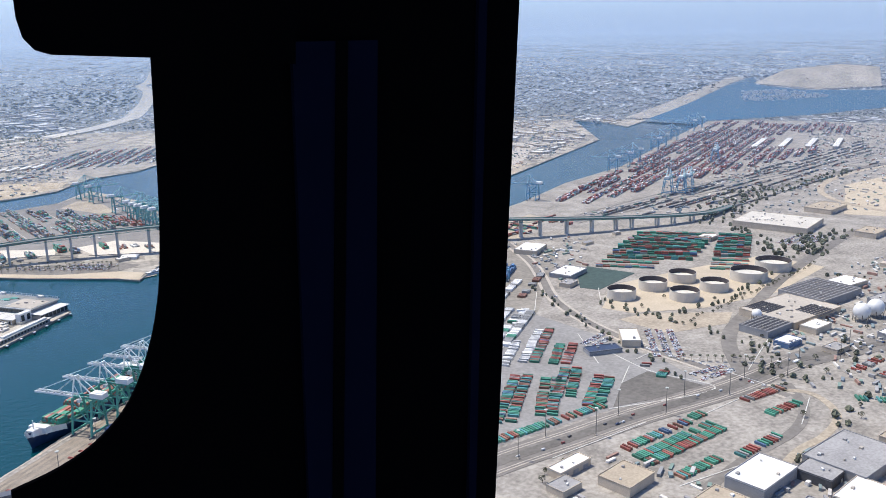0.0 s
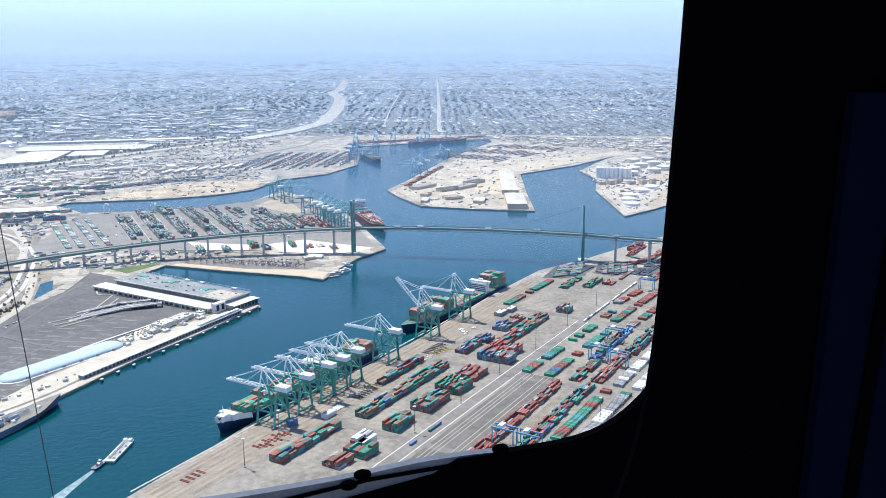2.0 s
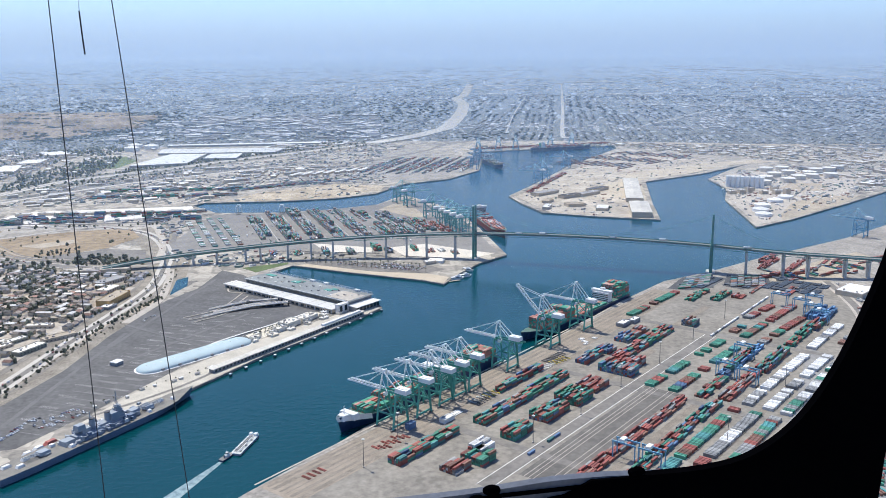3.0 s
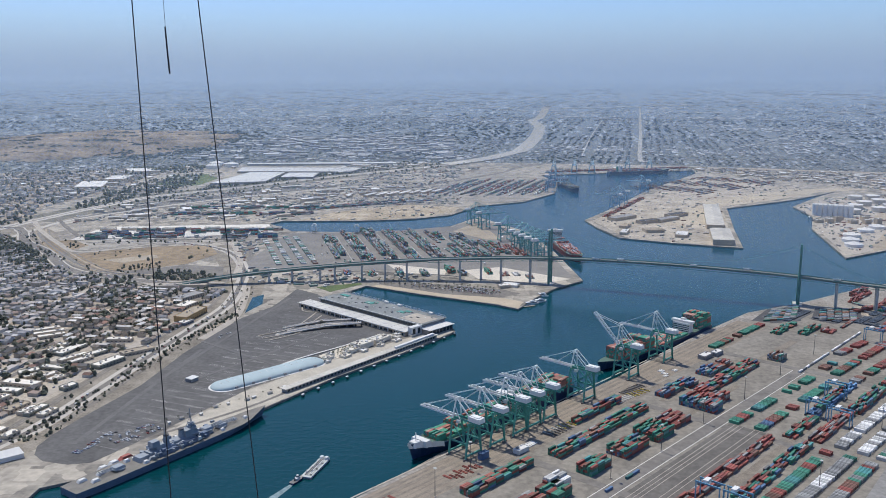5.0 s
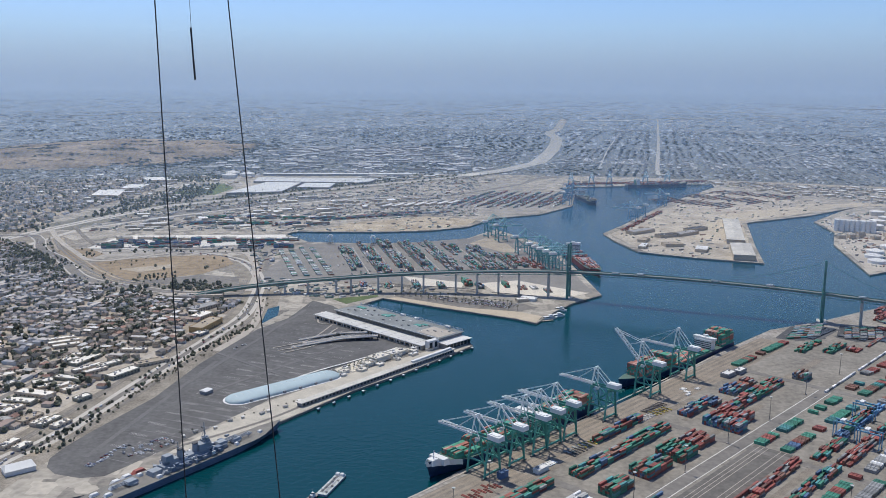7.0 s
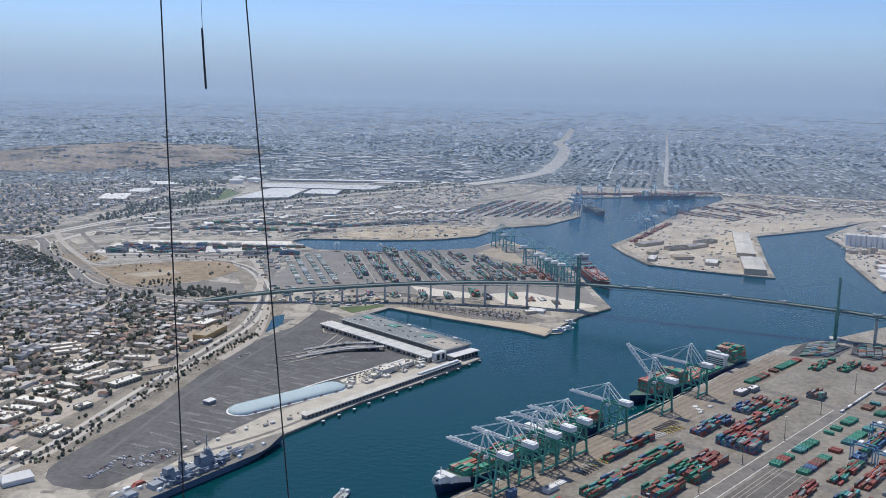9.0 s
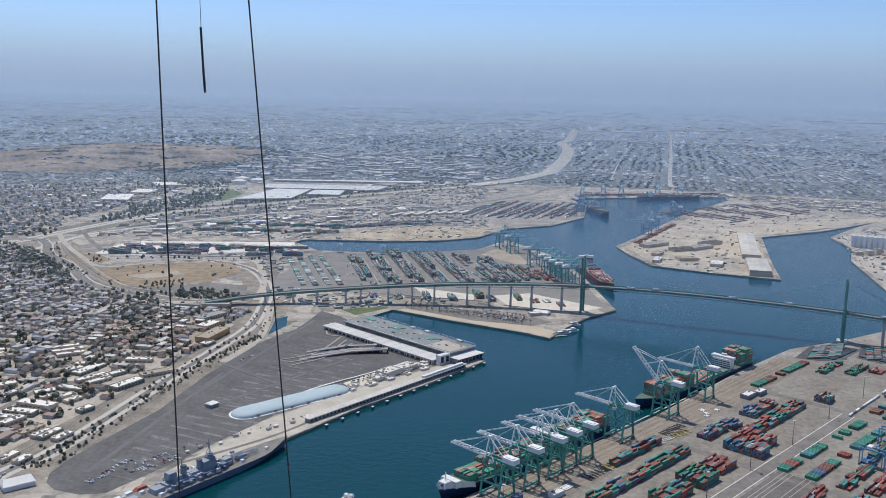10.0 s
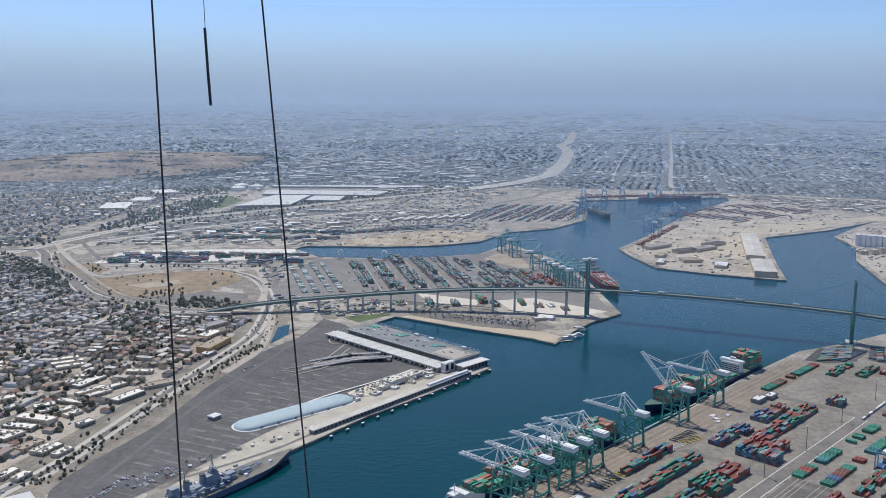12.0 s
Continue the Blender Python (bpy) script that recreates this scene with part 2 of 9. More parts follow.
C_GREY = mat("container_grey", (0.27, 0.27, 0.26), 0.6, var=0.2, size=9, per="object")
GREY_BOXES = pick("weathered_container_paint", [(0.10, 0.16, 0.17), (0.2, 0.2, 0.2), (0.12, 0.19, 0.16), (0.25, 0.13, 0.1), (0.08, 0.12, 0.18), (0.34, 0.33, 0.31)])
RED_BOXES = pick("mostly_red_container_paint", [(0.38, 0.14, 0.11), (0.33, 0.13, 0.11), (0.36, 0.11, 0.09), (0.20, 0.22, 0.27), (0.42, 0.21, 0.16), (0.48, 0.46, 0.43), (0.24, 0.28, 0.33)])
HOUSE_ROOFS = pick("shingle_roofs", [(0.24, 0.225, 0.22), (0.34, 0.295, 0.265), (0.43, 0.385, 0.345), (0.19, 0.19, 0.20), (0.50, 0.46, 0.42), (0.33, 0.25, 0.21), (0.62, 0.60, 0.57), (0.28, 0.26, 0.255), (0.53, 0.485, 0.44), (0.36, 0.35, 0.355)], 0.9)
SHED_ROOFS = pick("industrial_roofs", [(0.70, 0.68, 0.64), (0.43, 0.42, 0.40), (0.78, 0.77, 0.74), (0.52, 0.46, 0.38), (0.27, 0.27, 0.28), (0.60, 0.56, 0.49)], 0.8)
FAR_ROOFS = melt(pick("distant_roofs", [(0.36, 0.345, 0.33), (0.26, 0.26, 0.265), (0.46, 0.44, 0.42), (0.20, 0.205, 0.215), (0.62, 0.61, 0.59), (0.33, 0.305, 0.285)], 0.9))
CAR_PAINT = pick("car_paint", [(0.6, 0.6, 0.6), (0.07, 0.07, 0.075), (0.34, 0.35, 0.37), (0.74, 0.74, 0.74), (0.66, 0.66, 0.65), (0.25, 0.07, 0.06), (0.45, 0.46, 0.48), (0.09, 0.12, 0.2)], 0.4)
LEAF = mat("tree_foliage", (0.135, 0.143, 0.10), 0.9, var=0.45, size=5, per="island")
# distance haze is tinted into this bluish leaf colour
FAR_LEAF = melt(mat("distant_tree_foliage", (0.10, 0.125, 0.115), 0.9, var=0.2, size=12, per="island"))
TRUNK = mat("tree_bark", (0.14, 0.10, 0.07), 0.95, var=0.3, size=2)


# ---- building helpers ----
EYE = Vector((0, 0, 405))
NEAR = 4150.0


def far(p):
    """Land past 4 km is drawn in towards the viewpoint along its own bearing, so that the whole basin fits within the 5 km view."""
    d = math.hypot(p[0], p[1])
    if d <= NEAR:
        return Vector(p)
    s = (4880.0 - (4880.0 - NEAR) * NEAR / d) / d
    return EYE + (Vector(p) - EYE) * s


def part(name, bm, material, parent=None, label=""):
    me = bpy.data.meshes.new(name)
    bm.to_mesh(me); bm.free()
    for m in (material if isinstance(material, (list, tuple)) else [material]):
        me.materials.append(m)
    ob = new(name, me)
    if parent:
        ob.parent = parent
    if label:
        tagged(ob, label)
    return ob


def thing(name, label, category, x=0, y=0, z=0, rz=0, group="", kind=""):
    ob = new(name)
    ob.matrix_basis = pose(x, y, z, 0, 0, rz)
    return tagged(ob, label, category, group, kind)


def box(bm, x, y, z, lx, ly, h, rz=0.0, slot=0, top=1.0):
    """A box on z, turned by rz degrees about its middle; top: how far its upper face is drawn in."""
    c, s = math.cos(radians(rz)), math.sin(radians(rz))
    vs = []
    for k, zz in ((1.0, z), (top, z + h)):
        for ax, ay in ((-1, -1), (1, -1), (1, 1), (-1, 1)):
            px, py = ax * lx / 2 * k, ay * ly / 2 * k
            vs.append(bm.verts.new((x + c * px - s * py, y + s * px + c * py, zz)))
    for f in ((3, 2, 1, 0), (4, 5, 6, 7), (0, 1, 5, 4), (1, 2, 6, 5), (2, 3, 7, 6), (3, 0, 4, 7)):
        bm.faces.new([vs[i] for i in f]).material_index = slot
    return vs


def gable(bm, x, y, z, lx, ly, h, rise, rz=0.0, wall=0, roof=1):
    """A house: walls under a ridge roof along its longer side."""
    c, s = math.cos(radians(rz)), math.sin(radians(rz))
    def at(px, py, pz):
        return bm.verts.new((x + c * px - s * py, y + s * px + c * py, z + pz))
    a, b = lx / 2, ly / 2
    lo = [at(-a, -b, 0), at(a, -b, 0), at(a, b, 0), at(-a, b, 0)]
    hi = [at(-a, -b, h), at(a, -b, h), at(a, b, h), at(-a, b, h)]
    r0, r1 = at(-a * 0.82, 0, h + rise), at(a * 0.82, 0, h + rise)
    for f in ((lo[0], lo[1], hi[1], hi[0]), (lo[1], lo[2], hi[2], hi[1]), (lo[2], lo[3], hi[3], hi[2]), (lo[3], lo[0], hi[0], hi[3])):
        bm.faces.new(f).material_index = wall
    for f in ((hi[0], hi[1], r1, r0), (hi[2], hi[3], r0, r1), (hi[1], hi[2], r1), (hi[3], hi[0], r0)):
        bm.faces.new(f).material_index = roof


def beam(bm, p, q, w, h=None, slot=0):
    """A square bar from p to q."""
    p, q = Vector(p), Vector(q)
    h = h or w
    d = (q - p).normalized()
    side = d.cross(Vector((0, 0, 1)))
    side = side.normalized() if side.length > 1e-3 else Vector((1, 0, 0))
    up = side.cross(d).normalized()
    vs = [bm.verts.new(e + side * (sx * w / 2) + up * (sy * h / 2)) for e in (p, q) for sx, sy in ((-1, -1), (1, -1), (1, 1), (-1, 1))]
    for f in ((3, 2, 1, 0), (4, 5, 6, 7), (0, 1, 5, 4), (1, 2, 6, 5), (2, 3, 7, 6), (3, 0, 4, 7)):
        bm.faces.new([vs[i] for i in f]).material_index = slot


def tube(bm, x, y, z, r, h, n=32, slot=0, r2=None, cap=True):
    r2 = r if r2 is None else r2
    lo = [bm.verts.new((x + r * math.cos(i * math.tau / n), y + r * math.sin(i * math.tau / n), z)) for i in range(n)]
    hi = [bm.verts.new((x + r2 * math.cos(i * math.tau / n), y + r2 * math.sin(i * math.tau / n), z + h)) for i in range(n)]
    for i in range(n):
        bm.faces.new((lo[i], lo[(i + 1) % n], hi[(i + 1) % n], hi[i])).material_index = slot
    if cap:
        bm.faces.new(hi).material_index = slot
        bm.faces.new(lo[::-1]).material_index = slot
    return lo, hi


def prism(bm, pts, z0, z1, slot_top=0, slot_side=0):
    """A flat slab with the outline pts."""
    area = sum(a[0] * b[1] - b[0] * a[1] for a, b in zip(pts, pts[1:] + pts[:1]))
    if area < 0:
        pts = pts[::-1]
    hi = [bm.verts.new((x, y, z1)) for x, y in pts]
    lo = [bm.verts.new((x, y, z0)) for x, y in pts]
    f = bm.faces.new(hi); f.material_index = slot_top
    f.normal_update()
    for i in range(len(pts)):
        j = (i + 1) % len(pts)
        bm.faces.new((lo[i], lo[j], hi[j], hi[i])).material_index = slot_side
    bmesh.ops.triangulate(bm, faces=[f])


def slab(name, pts, z0, z1, mats, label, category, parent=None):
    bm = bmesh.new()
    prism(bm, pts, z0, z1, 0, 1 if isinstance(mats, (list, tuple)) and len(mats) > 1 else 0)
    ob = part(name, bm, mats, parent)
    return tagged(ob, label, category, kind="structure")


def strip(name, pts, width, z, material, label, category="road", z0=None):
    """A road or band of that width along pts; pts may carry a height of their own."""
    bm = bmesh.new()
    P = [Vector((p[0], p[1], p[2] if len(p) > 2 else z)) for p in pts]
    # rounded course
    fine = []
    for i in range(len(P) - 1):
        p0, p1, p2, p3 = P[max(i - 1, 0)], P[i], P[i + 1], P[min(i + 2, len(P) - 1)]
        for k in range(8):
            t = k / 8
            fine.append(0.5 * ((2 * p1) + (p2 - p0) * t + (2 * p0 - 5 * p1 + 4 * p2 - p3) * t * t + (3 * p1 - p0 - 3 * p2 + p3) * t ** 3))
    fine.append(P[-1])
    rows = []
    for i, p in enumerate(fine):
        d = (fine[min(i + 1, len(fine) - 1)] - fine[max(i - 1, 0)]); d.z = 0
        n = Vector((-d.y, d.x, 0)).normalized() * width / 2
        rows.append([bm.verts.new(far(p + n)), bm.verts.new(far(p - n)), bm.verts.new(far(p - n - Vector((0, 0, 0.4)))), bm.verts.new(far(p + n - Vector((0, 0, 0.4))))])
    for a, b in zip(rows, rows[1:]):
        for i in range(4):
            j = (i + 1) % 4
            bm.faces.new((a[i], a[j], b[j], b[i]))
    bmesh.ops.recalc_face_normals(bm, faces=bm.faces)
    return tagged(part(name, bm, material), label, category, kind="structure")


class Pile:
    """Many plain solids of one kind, joined into one mesh."""
    def __init__(self):
        self.v, self.f, self.m = [], [], []

    def box(self, x, y, z, lx, ly, h, rz=0.0, slot=0, roof=None, top=1.0, bend=False):
        c, s, o = math.cos(rz), math.sin(rz), len(self.v)
        for k, zz in ((1.0, z), (top, z + h)):
            for ax, ay in ((-1, -1), (1, -1), (1, 1), (-1, 1)):
                px, py = ax * lx / 2 * k, ay * ly / 2 * k
                p = (x + c * px - s * py, y + s * px + c * py, zz)
                self.v.append(tuple(far(p)) if bend else p)
        self.f += [(o + 4, o + 5, o + 6, o + 7), (o, o + 1, o + 5, o + 4), (o + 1, o + 2, o + 6, o + 5), (o + 2, o + 3, o + 7, o + 6), (o + 3, o, o + 4, o + 7)]
        self.m += [slot if roof is None else roof] + [slot] * 4

    def gable(self, x, y, z, lx, ly, h, rise, rz=0.0, wall=0, roof=1):
        c, s, o = math.cos(rz), math.sin(rz), len(self.v)
        a, b = lx / 2, ly / 2
        for px, py, pz in ((-a, -b, 0), (a, -b, 0), (a, b, 0), (-a, b, 0), (-a, -b, h), (a, -b, h), (a, b, h), (-a, b, h), (-a * 0.8, 0, h + rise), (a * 0.8, 0, h + rise)):
            self.v.append((x + c * px - s * py, y + s * px + c * py, z + pz))
        self.f += [(o, o + 1, o + 5, o + 4), (o + 1, o + 2, o + 6, o + 5), (o + 2, o + 3, o + 7, o + 6), (o + 3, o, o + 4, o + 7),
                   (o + 4, o + 5, o + 9, o + 8), (o + 6, o + 7, o + 8, o + 9), (o + 5, o + 6, o + 9), (o + 7, o + 4, o + 8)]
        self.m += [wall] * 4 + [roof] * 4

    def blob(self, x, y, z, r, h, slot=0, bend=False):
        """A rough clump of foliage."""
        o, n = len(self.v), 5
        turn = random.random() * 6
        for k, (rr, zz) in enumerate(((0.55, 0.0), (1.0, 0.4), (0.6, 0.85))):
            for i in range(n):
                a = turn + (i + 0.5 * k) * math.tau / n
                q = r * rr * random.uniform(0.7, 1.25)
                p = (x + q * math.cos(a), y + q * math.sin(a), z + h * (zz + random.uniform(-0.08, 0.08)))
                self.v.append(tuple(far(p)) if bend else p)
        p = (x + r * random.uniform(-0.3, 0.3), y, z + h)
        self.v.append(tuple(far(p)) if bend else p)
        for k in range(2):
            for i in range(n):
                a, b = o + k * n + i, o + k * n + (i + 1) % n
                self.f.append((a, b, b + n, a + n)); self.m.append(slot)
        for i in range(n):
            self.f.append((o + 2 * n + i, o + 2 * n + (i + 1) % n, o + 3 * n)); self.m.append(slot)

    def done(self, name, mats, label="", category="", parent=None, kind="stuff"):
        me = bpy.data.meshes.new(name)
        me.from_pydata(self.v, [], self.f)
        for m in mats:
            me.materials.append(m)
        me.polygons.foreach_set("material_index", self.m)
        me.update()
        ob = new(name, me)
        if parent:
            ob.parent = parent
        return tagged(ob, label, category, kind=kind)


def inside(x, y, poly):
    hit, j = False, len(poly) - 1
    for i in range(len(poly)):
        (xi, yi), (xj, yj) = poly[i], poly[j]
        if (yi > y) != (yj > y) and x < (xj - xi) * (y - yi) / (yj - yi) + xi:
            hit = not hit
        j = i
    return hit


# ---- land and water ----
LAND = 3.0


def arc(a0, a1, r=NEAR, n=24):
    return [(r * math.sin(radians(a0 + (a1 - a0) * i / n)), r * math.cos(radians(a0 + (a1 - a0) * i / n))) for i in range(n + 1)]


WEST_SHORE = [(-420, 500), (-400, 800), (-315, 849), (-226, 1001), (-141, 1130), (-69, 1216), (23, 1342), (14, 1380), (-172, 1556), (-181, 1604), (-147, 1655),
              (-36, 1586), (98, 1513), (136, 1481), (175, 1560), (220, 1632), (285, 1699), (265, 1989), (232, 2249), (109, 2510),
              (25, 2350), (-90, 2290), (-215, 2257), (-396, 2271), (-480, 2396), (-456, 2440), (-232, 2442), (-88, 2473), (27, 2548), (118, 2734),
              (270, 2827), (399, 3040), (453, 3376), (413, 3611), (738, 3708), (1105, 3811)]
PENINSULA = [(1079, 3675), (748, 3127), (515, 2648), (410, 2454), (423, 2322), (454, 2172), (578, 2099), (723, 2037), (777, 2260), (890, 2680), (1150, 2848), (1420, 3090)]
TANK_POINT = [(1300, 2960), (1110, 2715), (1085, 2505), (999, 2307), (915, 1918), (1040, 2000), (1311, 2215), (1939, 2734), (2225, 3330), (2260, 3450),
              (2340, 3390), (2306, 3057), (2515, 3213)]
mainland = WEST_SHORE + PENINSULA + TANK_POINT + arc(38.1, -176)
EAST_SHORE = [(2740, 3056), (2280, 2689), (1610, 2134), (1296, 1958), (1055, 1775), (759, 1596), (645, 1517), (533, 1456), (411, 1329), (226, 1108), (144, 1026), (-1, 881), (-36, 835), (-88, 772), (-260, 560)]
east_land = EAST_SHORE + [(-200, -4000)] + arc(176, 42.0)

bm = bmesh.new()
ring = [bm.verts.new((4200 * math.sin(i * math.tau / 64), 4200 * math.cos(i * math.tau / 64), 0)) for i in range(64)]
bm.faces.new(ring[::-1])
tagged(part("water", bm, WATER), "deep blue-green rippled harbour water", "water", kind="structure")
slab("ground", mainland, -6, LAND, [INDUSTRIAL, QUAY], "tan built-up harbour land with concrete quay edges", "ground")
slab("island_ground", east_land, -6, LAND, [CONCRETE, QUAY], "grey-tan concrete terminal land with quay edges", "ground")

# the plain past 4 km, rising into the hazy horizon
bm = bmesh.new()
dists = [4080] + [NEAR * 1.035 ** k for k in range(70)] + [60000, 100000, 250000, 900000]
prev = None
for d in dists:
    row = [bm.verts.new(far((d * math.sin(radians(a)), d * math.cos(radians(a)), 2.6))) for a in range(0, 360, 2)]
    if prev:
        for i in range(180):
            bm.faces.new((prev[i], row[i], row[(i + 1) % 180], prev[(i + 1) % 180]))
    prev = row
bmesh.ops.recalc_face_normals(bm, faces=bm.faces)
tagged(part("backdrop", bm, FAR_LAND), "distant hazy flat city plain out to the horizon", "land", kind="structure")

# added glowing ring, painted as marine haze beyond the plain, thinning upwards
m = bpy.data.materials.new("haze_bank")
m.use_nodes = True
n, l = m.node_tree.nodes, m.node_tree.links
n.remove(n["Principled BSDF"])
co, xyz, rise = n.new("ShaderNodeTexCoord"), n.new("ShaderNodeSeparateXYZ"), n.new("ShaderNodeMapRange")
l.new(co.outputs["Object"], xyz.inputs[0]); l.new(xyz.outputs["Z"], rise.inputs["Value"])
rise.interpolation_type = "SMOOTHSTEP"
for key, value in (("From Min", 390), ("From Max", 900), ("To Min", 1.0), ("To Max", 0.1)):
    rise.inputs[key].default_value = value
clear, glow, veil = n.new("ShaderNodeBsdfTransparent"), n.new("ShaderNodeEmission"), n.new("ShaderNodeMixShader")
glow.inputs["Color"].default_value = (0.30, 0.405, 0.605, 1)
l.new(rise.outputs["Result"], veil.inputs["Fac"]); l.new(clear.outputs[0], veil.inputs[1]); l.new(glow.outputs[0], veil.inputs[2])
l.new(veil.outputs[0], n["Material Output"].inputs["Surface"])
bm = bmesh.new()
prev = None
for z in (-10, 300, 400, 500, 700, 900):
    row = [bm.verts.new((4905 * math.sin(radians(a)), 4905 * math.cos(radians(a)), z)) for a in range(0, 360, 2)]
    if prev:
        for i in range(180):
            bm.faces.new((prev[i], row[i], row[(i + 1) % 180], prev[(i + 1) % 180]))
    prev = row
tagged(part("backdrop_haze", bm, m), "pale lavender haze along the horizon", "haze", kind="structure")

# thin sheets of marine haze over the harbour, standing off the ground: sun and sky light them
def haze_sheet(radius, density):
    m = bpy.data.materials.new("thin_haze")
    m.use_nodes = True
    n, l = m.node_tree.nodes, m.node_tree.links
    n.remove(n["Principled BSDF"])
    co, xyz = n.new("ShaderNodeTexCoord"), n.new("ShaderNodeSeparateXYZ")
    l.new(co.outputs["Object"], xyz.inputs[0])
    fade = []
    for lo, hi, a, b in ((0, 130, 0.0, density), (400, 640, 1.0, 0.0)):
        r = n.new("ShaderNodeMapRange"); r.interpolation_type = "SMOOTHSTEP"
        for key, value in (("From Min", lo), ("From Max", hi), ("To Min", a), ("To Max", b)):
            r.inputs[key].default_value = value
        l.new(xyz.outputs["Z"], r.inputs["Value"]); fade.append(r.outputs["Result"])
    mul = n.new("ShaderNodeMath"); mul.operation = "MULTIPLY"; l.new(fade[0], mul.inputs[0]); l.new(fade[1], mul.inputs[1])
    clear, front, back, body, veil = n.new("ShaderNodeBsdfTransparent"), n.new("ShaderNodeBsdfDiffuse"), n.new("ShaderNodeBsdfTranslucent"), n.new("ShaderNodeMixShader"), n.new("ShaderNodeMixShader")
    for b in (front, back):
        b.inputs["Color"].default_value = (0.70, 0.86, 1.0, 1)
    l.new(front.outputs[0], body.inputs[1]); l.new(back.outputs[0], body.inputs[2])
    l.new(mul.outputs[0], veil.inputs["Fac"]); l.new(clear.outputs[0], veil.inputs[1]); l.new(body.outputs[0], veil.inputs[2])
    l.new(veil.outputs[0], n["Material Output"].inputs["Surface"])
    bm = bmesh.new()
    prev = None
    for z in (4, 60, 130, 400, 640):
        row = [bm.verts.new((radius * math.sin(radians(a)), radius * math.cos(radians(a)), z)) for a in range(0, 360, 4)]
        if prev:
            for i in range(90):
                bm.faces.new((prev[i], row[i], row[(i + 1) % 90], prev[(i + 1) % 90]))
        prev = row
    for f in bm.faces:
        f.smooth = True
    tagged(part("backdrop_haze", bm, m), "thin bluish marine haze over the harbour", "haze", kind="structure")


haze_sheet(1500, 0.06)
haze_sheet(2400, 0.13)
haze_sheet(3400, 0.13)

# ---- suspension bridge ----
def suspension_bridge():
    b = thing("suspension_bridge", "green steel suspension bridge with a long viaduct over the channel", "bridge")
    W, E = Vector((215, 1675, 0)), Vector((642, 1513, 0))
    ax = (E - W).normalized()
    n = Vector((-ax.y, ax.x, 0))
    course = [(-520, 1640, 8), (-428, 1668, 18), (-323, 1690, 26), (-160, 1706, 37), (-27, 1709, 44), (100, 1700, 49), (215, 1675, 54),
              (330, 1633, 57.5), (430, 1594, 58.5), (540, 1552, 57), (642, 1513, 53.5), (760, 1467, 47), (886, 1440, 40), (1000, 1422, 33), (1110, 1408, 27), (1230, 1400, 21), (1330, 1420, 14), (1450, 1480, 7)]
    P = [Vector(c) for c in course]
    fine = []
    for i in range(len(P) - 1):
        p0, p1, p2, p3 = P[max(i - 1, 0)], P[i], P[i + 1], P[min(i + 2, len(P) - 1)]
        for k in range(6):
            t = k / 6
            fine.append(0.5 * ((2 * p1) + (p2 - p0) * t + (2 * p0 - 5 * p1 + 4 * p2 - p3) * t * t + (3 * p1 - p0 - 3 * p2 + p3) * t ** 3))
    fine.append(P[-1])
    rail, truss = bmesh.new(), bmesh.new()
    for a, c in zip(fine, fine[1:]):
        slab_ = bmesh.new(); beam(slab_, a, c + (c - a) * 0.01, 17.5, 1.6); part("deck_panel", slab_, BRIDGE_DECK, b)
        side = Vector((-(c - a).y, (c - a).x, 0)).normalized()
        for s in (-8.6, 8.6):
            beam(rail, a + side * s + Vector((0, 0, 1.5)), c + side * s + Vector((0, 0, 1.5)), 0.35, 1.3)
            if -30 < a.x < 900:
                beam(truss, a + side * s - Vector((0, 0, 4.5)), c + side * s - Vector((0, 0, 4.5)), 0.7)
                beam(truss, a + side * s - Vector((0, 0, 4.5)), c + side * s - Vector((0, 0, 0.5)), 0.45)
                beam(truss, a + side * s - Vector((0, 0, 4.5)), a + side * s - Vector((0, 0, 0.5)), 0.45)
            else:
                beam(truss, a + side * s * 0.7 - Vector((0, 0, 1.6)), c + side * s * 0.7 - Vector((0, 0, 1.6)), 0.8, 2.4)
    part("railing", rail, BRIDGE_GREEN, b)
    part("stiffening_truss", truss, BRIDGE_GREEN, b)
    for base in (W, E):
        tw = part("tower", bmesh.new(), BRIDGE_GREEN, b, "tall green steel bridge tower")
        for s in (-9.8, 9.8):
            leg = bmesh.new()
            p = base + n * s
            beam(leg, p, p + Vector((0, 0, 60)), 4.2, 5.0)
            beam(leg, p + Vector((0, 0, 60)), p + Vector((0, 0, 111)) - n * (s * 0.06), 3.4, 4.2)
            part("leg", leg, BRIDGE_GREEN, tw)
        for z0, z1 in ((8, 28), (28, 47), (64, 84), (84, 103)):
            br = bmesh.new()
            beam(br, base + n * -9 + Vector((0, 0, z0)), base + n * 9 + Vector((0, 0, z1)), 1.1)
            beam(br, base + n * 9 + Vector((0, 0, z0)), base + n * -9 + Vector((0, 0, z1)), 1.1)
            part("brace", br, BRIDGE_GREEN, tw)
        for z in (48, 63, 106):
            br = bmesh.new()
            beam(br, base + n * -9.5 + Vector((0, 0, z)), base + n * 9.5 + Vector((0, 0, z)), 2.2, 4)
            part("crossbeam", br, BRIDGE_GREEN, tw)
        ft = bmesh.new()
        box(ft, base.x, base.y, -3, 16, 34, 6.5, math.degrees(math.atan2(ax.y, ax.x)))
        part("footing", ft, BRIDGE_CONC, tw)
